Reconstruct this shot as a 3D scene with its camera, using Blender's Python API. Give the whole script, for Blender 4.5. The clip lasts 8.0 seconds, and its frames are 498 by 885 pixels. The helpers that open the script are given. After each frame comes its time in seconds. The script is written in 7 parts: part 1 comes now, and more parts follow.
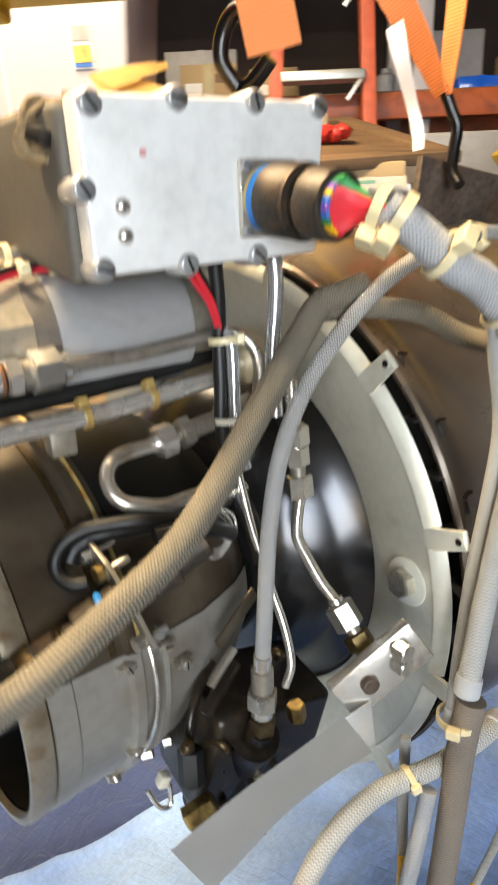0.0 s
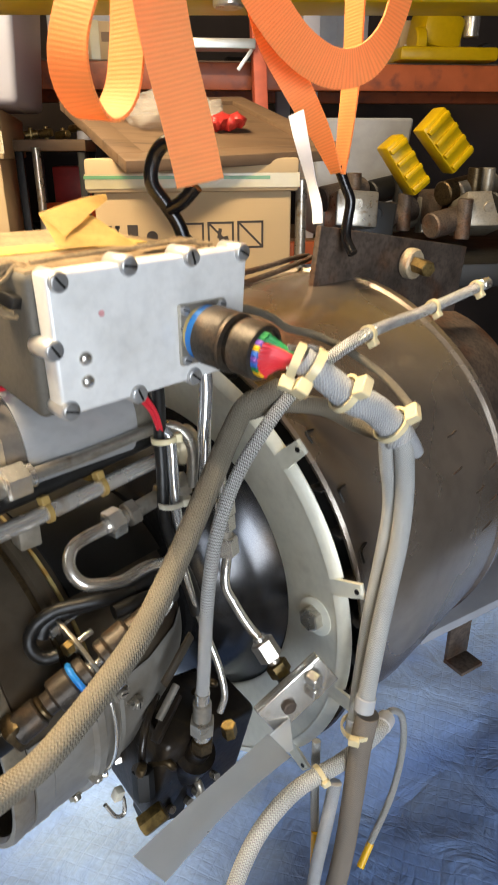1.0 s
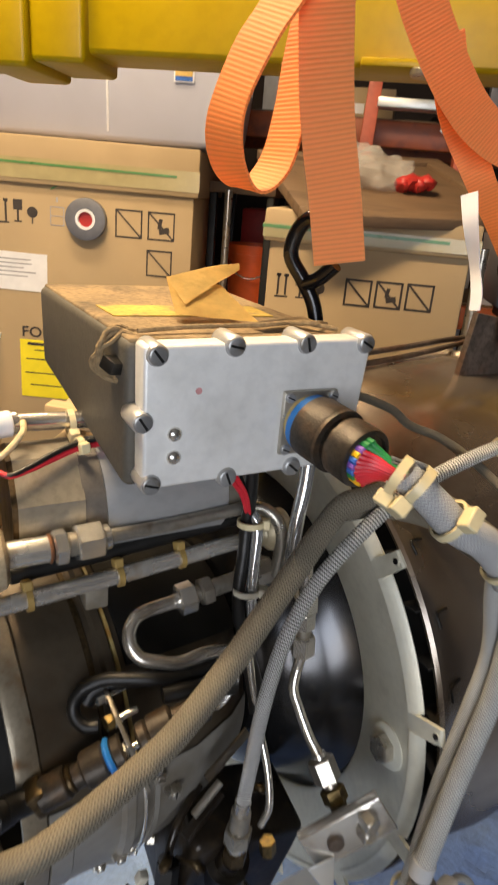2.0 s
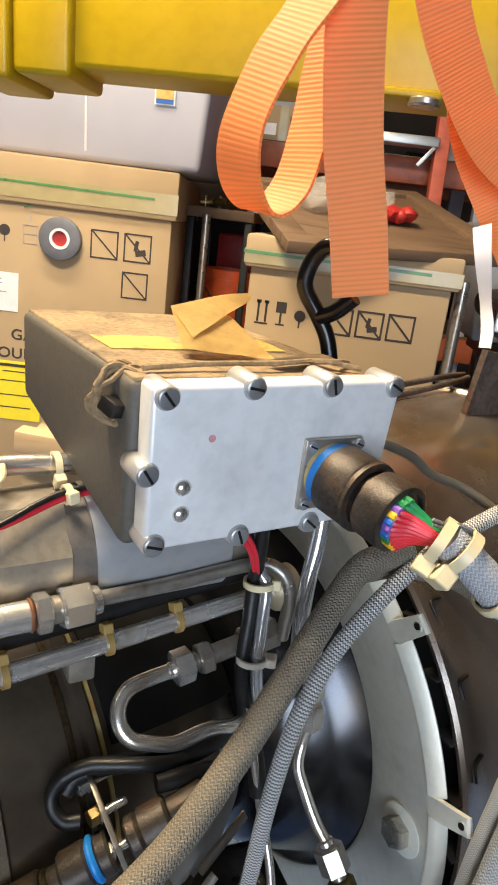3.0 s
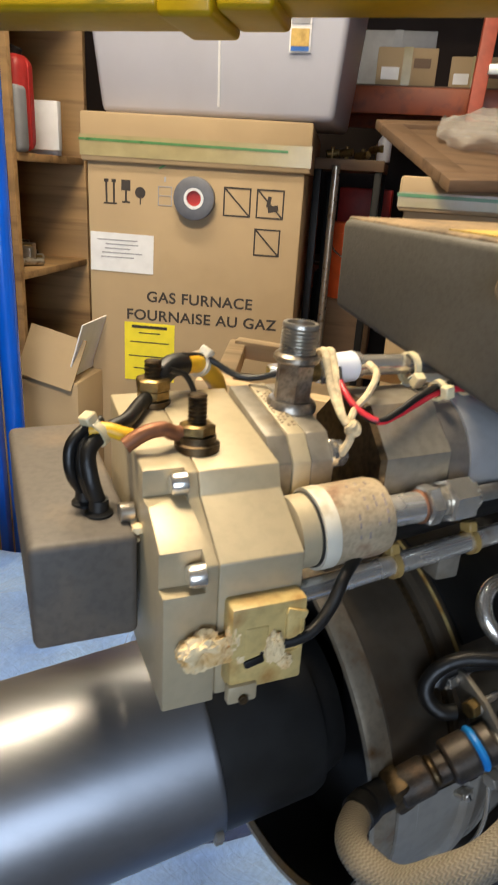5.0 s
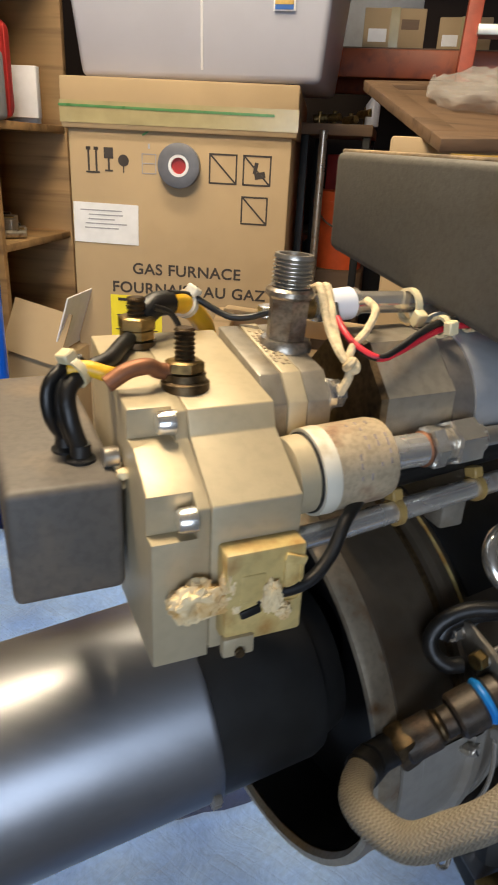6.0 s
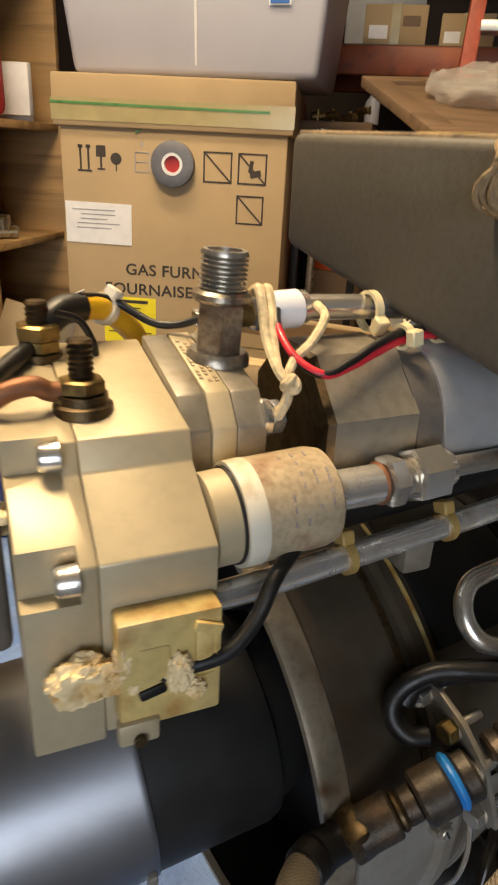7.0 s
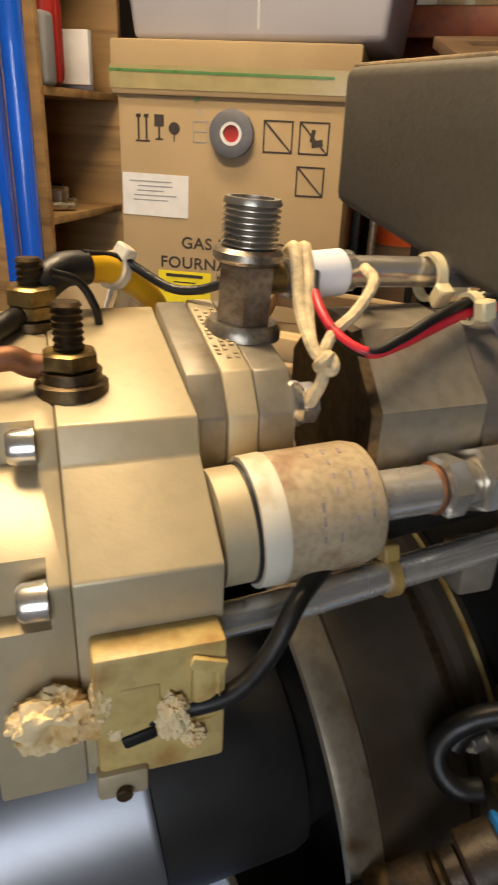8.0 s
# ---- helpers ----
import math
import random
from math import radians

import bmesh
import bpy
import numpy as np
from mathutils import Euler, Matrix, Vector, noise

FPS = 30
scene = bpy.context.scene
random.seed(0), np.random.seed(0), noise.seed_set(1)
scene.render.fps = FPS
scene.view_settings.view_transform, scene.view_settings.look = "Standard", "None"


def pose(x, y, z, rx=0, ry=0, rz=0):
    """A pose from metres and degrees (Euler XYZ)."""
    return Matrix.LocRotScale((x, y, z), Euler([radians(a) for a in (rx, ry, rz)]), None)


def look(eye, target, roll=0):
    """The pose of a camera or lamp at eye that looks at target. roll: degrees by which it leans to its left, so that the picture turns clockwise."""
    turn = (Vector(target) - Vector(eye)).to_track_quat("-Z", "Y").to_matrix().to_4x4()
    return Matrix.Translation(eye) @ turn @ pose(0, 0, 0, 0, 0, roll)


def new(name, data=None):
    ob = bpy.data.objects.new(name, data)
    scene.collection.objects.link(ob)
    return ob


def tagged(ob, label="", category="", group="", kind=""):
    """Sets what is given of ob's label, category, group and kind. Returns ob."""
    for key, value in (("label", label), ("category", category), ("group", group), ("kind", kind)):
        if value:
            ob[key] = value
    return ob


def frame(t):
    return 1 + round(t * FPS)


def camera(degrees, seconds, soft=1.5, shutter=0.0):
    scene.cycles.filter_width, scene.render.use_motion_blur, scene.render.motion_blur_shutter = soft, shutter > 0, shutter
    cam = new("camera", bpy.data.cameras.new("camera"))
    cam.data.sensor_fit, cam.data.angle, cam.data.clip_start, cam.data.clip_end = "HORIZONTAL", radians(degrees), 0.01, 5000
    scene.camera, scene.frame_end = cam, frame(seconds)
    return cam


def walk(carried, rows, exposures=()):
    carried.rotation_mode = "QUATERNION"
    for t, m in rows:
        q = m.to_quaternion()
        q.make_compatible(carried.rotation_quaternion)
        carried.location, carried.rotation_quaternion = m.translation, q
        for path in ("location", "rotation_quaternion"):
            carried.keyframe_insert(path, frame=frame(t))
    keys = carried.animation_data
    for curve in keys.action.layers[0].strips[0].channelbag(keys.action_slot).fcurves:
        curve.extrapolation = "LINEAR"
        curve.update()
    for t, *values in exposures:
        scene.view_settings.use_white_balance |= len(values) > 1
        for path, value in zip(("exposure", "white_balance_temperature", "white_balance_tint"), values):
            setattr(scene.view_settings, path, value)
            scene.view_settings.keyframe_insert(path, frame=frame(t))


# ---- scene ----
cam = camera(41.3, 8.0, 1.8, 0.7)
PATH = [
    (0, (0.062, 0.073, 1.213), (-0.007, 1.962, 0.559), -2.4),
    (0.5, (0.047, 0.061, 1.266), (0.133, 1.92, 0.533), -4.1),
    (1, (0.043, 0.043, 1.3), (0.287, 1.86, 0.5), -0.3),
    (1.5, (0.08, 0.071, 1.329), (-0.078, 1.886, 0.505), 4.7),
    (1.7, (0.078, 0.068, 1.324), (-0.139, 1.896, 0.542), 4.6),
    (2.8, (0.044, 0.111, 1.307), (-0.059, 2.009, 0.683), 6.9),
    (3, (0.044, 0.111, 1.312), (-0.065, 2.007, 0.684), 7.1),
    (3.5, (0.044, 0.112, 1.308), (-0.058, 2.008, 0.68), 6.9),
    (4, (0.003, 0.092, 1.303), (-0.22, 1.961, 0.626), 4.0),
    (4.5, (-0.05, 0.082, 1.286), (-0.403, 1.922, 0.586), 4.1),
    (5.8, (-0.075, 0.091, 1.256), (-0.421, 1.89, 0.455), 3.0),
    (6, (-0.071, 0.094, 1.253), (-0.395, 1.898, 0.453), 3.0),
    (6.5, (-0.064, 0.117, 1.253), (-0.385, 1.929, 0.471), 3.3),
    (7, (-0.053, 0.14, 1.247), (-0.393, 1.943, 0.449), 3.0),
    (7.5, (-0.047, 0.166, 1.237), (-0.457, 1.935, 0.399), 3.0),
    (8, (-0.052, 0.175, 1.236), (-0.543, 1.91, 0.372), 2.7),
]
walk(cam, [(t, look(eye, target, roll)) for t, eye, target, roll in PATH],
     [(0, 1.12, 6500, 10), (0.5, 1.02, 6400, 10), (1, 0.85, 6300, 11), (1.3, 0.4, 6700, 14), (1.5, 0.0, 6800, 16), (1.8, 0.05, 6700, 15), (2.8, 0.45, 5800, 12), (3.5, 0.5, 5700, 11), (4, 0.25, 5600, 11), (4.5, 0.1, 5600, 10), (6, 0.0, 5700, 11), (6.6, -0.02, 6200, 12), (8, -0.2, 6500, 13)])

# ---- light ----
world = bpy.data.worlds.new("world")
scene.world = world
world.use_nodes = True
wn = world.node_tree
sky = wn.nodes.new("ShaderNodeTexSky")
sky.sky_type = "NISHITA"
sky.sun_disc = False
sky.sun_elevation, sky.sun_rotation = radians(35), radians(200)
wn.nodes["Background"].inputs[1].default_value = 0.12
wn.links.new(sky.outputs[0], wn.nodes["Background"].inputs[0])


def area_lamp(name, at, to, sx, sy, watts, colour):
    data = bpy.data.lights.new(name, "AREA")
    data.shape, data.size, data.size_y, data.energy, data.color = "RECTANGLE", sx, sy, watts, colour
    ob = new(name, data)
    ob.matrix_world = look(at, to)
    return ob


# daylight through the open garage door behind, and warm ceiling tubes
area_lamp("door_daylight", (0.45, -2.45, 1.4), (0.1, 1.0, 1.0), 1.5, 1.6, 41, (0.84, 0.92, 1.0))
area_lamp("ceiling_tube_light", (-0.55, 0.45, 2.52), (-0.55, 0.45, 0), 0.8, 0.1, 44, (1.0, 0.76, 0.45))
area_lamp("ceiling_tube_light", (-0.6, 1.3, 2.52), (-0.6, 1.3, 0), 0.8, 0.1, 17, (1.0, 0.78, 0.48))

# ---- materials ----


def node_mat(name):
    m = bpy.data.materials.new(name)
    m.use_nodes = True
    return m, m.node_tree, m.node_tree.nodes["Principled BSDF"]


def mat(name, base, rough=0.5, metal=0.0, var=0.18, scale=35.0, bump=0.12, fine=420.0, stain=None, amount=0.5, sscale=22.0, stretch=None, coat=0.0, grime=0.0):
    """A worn surface: two scales of noise in colour and gloss, fine relief, and stains of their own colour."""
    m, t, b = node_mat(name)
    co = t.nodes.new("ShaderNodeTexCoord")
    src = co.outputs["Object"]
    if stretch:
        mp = t.nodes.new("ShaderNodeMapping")
        mp.inputs["Scale"].default_value = stretch
        t.links.new(src, mp.inputs["Vector"])
        src = mp.outputs[0]

    def tex(sc, detail=6.0):
        n = t.nodes.new("ShaderNodeTexNoise")
        n.inputs["Scale"].default_value, n.inputs["Detail"].default_value = sc, detail
        t.links.new(src, n.inputs["Vector"])
        return n

    def ramp(n, lo, hi, p0, p1):
        r = t.nodes.new("ShaderNodeValToRGB")
        r.color_ramp.elements[0].position, r.color_ramp.elements[1].position = p0, p1
        r.color_ramp.elements[0].color, r.color_ramp.elements[1].color = (*lo, 1), (*hi, 1)
        t.links.new(n.outputs["Fac"], r.inputs[0])
        return r
    lo = [c * (1 - var) for c in base]
    hi = [min(1, c * (1 + var)) for c in base]
    big = tex(scale)
    col = ramp(big, lo, hi, 0.3, 0.7).outputs[0]
    if stain:
        sn = tex(sscale, 8.0)
        mask = ramp(sn, (0, 0, 0), (1, 1, 1), 0.62 - 0.3 * amount, 0.78 - 0.2 * amount)
        mx = t.nodes.new("ShaderNodeMix")
        mx.data_type = "RGBA"
        t.links.new(mask.outputs[0], mx.inputs[0])
        t.links.new(col, mx.inputs[6])
        mx.inputs[7].default_value = (*stain, 1)
        col = mx.outputs[2]
    fn = tex(fine, 3.0)
    if grime:
        gn = tex(scale * 6.0, 9.0)
        gr = ramp(gn, (1 - grime,) * 3, (1.0, 1.0, 1.0), 0.36, 0.56)
        gm = t.nodes.new("ShaderNodeMix")
        gm.data_type, gm.blend_type = "RGBA", "MULTIPLY"
        gm.inputs[0].default_value = 1.0
        t.links.new(col, gm.inputs[6])
        t.links.new(gr.outputs[0], gm.inputs[7])
        col = gm.outputs[2]
    t.links.new(col, b.inputs["Base Color"])
    rr = t.nodes.new("ShaderNodeMapRange")
    rr.inputs[3].default_value, rr.inputs[4].default_value = max(0.04, rough - 0.12), min(1, rough + 0.14)
    t.links.new(big.outputs["Fac"], rr.inputs[0])
    t.links.new(rr.outputs[0], b.inputs["Roughness"])
    bp = t.nodes.new("ShaderNodeBump")
    bp.inputs["Strength"].default_value, bp.inputs["Distance"].default_value = bump, 0.0006
    t.links.new(fn.outputs["Fac"], bp.inputs["Height"])
    t.links.new(bp.outputs[0], b.inputs["Normal"])
    b.inputs["Metallic"].default_value = metal
    b.inputs["Coat Weight"].default_value = coat
    return m


def braid(name, base, dark, rough, metal, strands=9, pitch=4, depth=0.0008):
    """A braided sleeve: chevrons of strands round and along the tube."""
    m, t, b = node_mat(name)
    uv = t.nodes.new("ShaderNodeUVMap")
    sep = t.nodes.new("ShaderNodeSeparateXYZ")
    t.links.new(uv.outputs[0], sep.inputs[0])

    def math_node(op, a, c):
        n = t.nodes.new("ShaderNodeMath")
        n.operation = op
        for i, v in enumerate((a, c)):
            if v is None:
                continue
            if isinstance(v, (int, float)):
                n.inputs[i].default_value = v
            else:
                t.links.new(v, n.inputs[i])
        return n.outputs[0]
    zig = math_node("PINGPONG", math_node("MULTIPLY", sep.outputs[0], pitch), 0.5)
    u = math_node("MULTIPLY", zig, 2 * math.pi * strands / pitch)
    v = math_node("MULTIPLY", sep.outputs[1], 2 * math.pi * strands)
    a = math_node("SINE", math_node("ADD", u, v), None)
    h = math_node("MULTIPLY_ADD", a, 0.5)
    h.node.inputs[2].default_value = 0.5
    noise_n = t.nodes.new("ShaderNodeTexNoise")
    noise_n.inputs["Scale"].default_value = 60
    co = t.nodes.new("ShaderNodeTexCoord")
    t.links.new(co.outputs["Object"], noise_n.inputs["Vector"])
    r = t.nodes.new("ShaderNodeValToRGB")
    r.color_ramp.elements[0].position, r.color_ramp.elements[1].position = 0.12, 0.6
    r.color_ramp.elements[0].color, r.color_ramp.elements[1].color = (*dark, 1), (*base, 1)
    t.links.new(h, r.inputs[0])
    mx = t.nodes.new("ShaderNodeMix")
    mx.data_type, mx.blend_type = "RGBA", "MULTIPLY"
    mx.inputs[0].default_value = 0.28
    t.links.new(r.outputs[0], mx.inputs[6])
    t.links.new(noise_n.outputs["Fac"], mx.inputs[7])
    t.links.new(mx.outputs[2], b.inputs["Base Color"])
    bp = t.nodes.new("ShaderNodeBump")
    bp.inputs["Strength"].default_value, bp.inputs["Distance"].default_value = 0.9, depth
    t.links.new(h, bp.inputs["Height"])
    t.links.new(bp.outputs[0], b.inputs["Normal"])
    b.inputs["Roughness"].default_value, b.inputs["Metallic"].default_value = rough, metal
    return m


def webbing(name, base, per_metre):
    """Woven strap: ribs across the length."""
    m, t, b = node_mat(name)
    uv = t.nodes.new("ShaderNodeUVMap")
    wv = t.nodes.new("ShaderNodeTexWave")
    wv.bands_direction = "Y"
    wv.inputs["Scale"].default_value = per_metre / 3.14
    wv.inputs["Distortion"].default_value = 0.6
    wv.inputs["Detail Scale"].default_value = 300
    t.links.new(uv.outputs[0], wv.inputs["Vector"])
    r = t.nodes.new("ShaderNodeValToRGB")
    r.color_ramp.elements[0].color = (*[c * 0.86 for c in base], 1)
    r.color_ramp.elements[1].color = (*base, 1)
    r.color_ramp.elements[1].position = 0.7
    t.links.new(wv.outputs["Fac"], r.inputs[0])
    t.links.new(r.outputs[0], b.inputs["Base Color"])
    bp = t.nodes.new("ShaderNodeBump")
    bp.inputs["Strength"].default_value, bp.inputs["Distance"].default_value = 0.4, 0.0005
    t.links.new(wv.outputs["Fac"], bp.inputs["Height"])
    t.links.new(bp.outputs[0], b.inputs["Normal"])
    b.inputs["Roughness"].default_value = 0.55
    b.inputs["Subsurface Weight"].default_value = 0.0
    # thin woven cloth lets some light through
    tr = t.nodes.new("ShaderNodeBsdfTranslucent")
    t.links.new(r.outputs[0], tr.inputs["Color"])
    add = t.nodes.new("ShaderNodeMixShader")
    add.inputs[0].default_value = 0.26
    t.links.new(b.outputs[0], add.inputs[1])
    t.links.new(tr.outputs[0], add.inputs[2])
    t.links.new(add.outputs[0], t.nodes["Material Output"].inputs[0])
    return m


def quilt(name, base, dark):
    """Padded blanket: stitched zigzag squares with soft relief."""
    m, t, b = node_mat(name)
    co = t.nodes.new("ShaderNodeTexCoord")
    mp = t.nodes.new("ShaderNodeMapping")
    mp.inputs["Rotation"].default_value = (0, 0, radians(28))
    t.links.new(co.outputs["Object"], mp.inputs["Vector"])
    big = t.nodes.new("ShaderNodeTexNoise")
    big.inputs["Scale"].default_value, big.inputs["Detail"].default_value = 9, 5
    fine = t.nodes.new("ShaderNodeTexNoise")
    fine.inputs["Scale"].default_value, fine.inputs["Detail"].default_value = 160, 6
    br = t.nodes.new("ShaderNodeTexBrick")
    br.inputs["Scale"].default_value = 1.0
    br.offset = 0.0
    br.inputs["Brick Width"].default_value, br.inputs["Row Height"].default_value = 0.015, 0.015
    br.inputs["Mortar Size"].default_value, br.inputs["Mortar Smooth"].default_value = 0.0018, 1.0
    for n in (big, fine, br):
        t.links.new(mp.outputs[0], n.inputs["Vector"])
    r = t.nodes.new("ShaderNodeValToRGB")
    r.color_ramp.elements[0].position, r.color_ramp.elements[1].position = 0.32, 0.68
    r.color_ramp.elements[0].color, r.color_ramp.elements[1].color = (*dark, 1), (*base, 1)
    t.links.new(big.outputs["Fac"], r.inputs[0])
    mx = t.nodes.new("ShaderNodeMix")
    mx.data_type, mx.blend_type = "RGBA", "MULTIPLY"
    mx.inputs[0].default_value = 0.4
    t.links.new(r.outputs[0], mx.inputs[6])
    t.links.new(fine.outputs["Fac"], mx.inputs[7])
    t.links.new(mx.outputs[2], b.inputs["Base Color"])
    h = t.nodes.new("ShaderNodeMath")
    h.operation = "MULTIPLY_ADD"
    h.inputs[1].default_value = -1.0
    t.links.new(br.outputs["Fac"], h.inputs[0])
    t.links.new(fine.outputs["Fac"], h.inputs[2])
    bp = t.nodes.new("ShaderNodeBump")
    bp.inputs["Strength"].default_value, bp.inputs["Distance"].default_value = 0.3, 0.0012
    t.links.new(h.outputs[0], bp.inputs["Height"])
    wr = t.nodes.new("ShaderNodeTexNoise")
    wr.inputs["Scale"].default_value, wr.inputs["Detail"].default_value, wr.inputs["Distortion"].default_value = 16, 4, 1.2
    t.links.new(mp.outputs[0], wr.inputs["Vector"])
    bw = t.nodes.new("ShaderNodeBump")
    bw.inputs["Strength"].default_value, bw.inputs["Distance"].default_value = 0.8, 0.012
    t.links.new(wr.outputs["Fac"], bw.inputs["Height"])
    t.links.new(bw.outputs[0], bp.inputs["Normal"])
    t.links.new(bp.outputs[0], b.inputs["Normal"])
    b.inputs["Roughness"].default_value = 0.9
    b.inputs["Sheen Weight"].default_value = 0.3
    return m


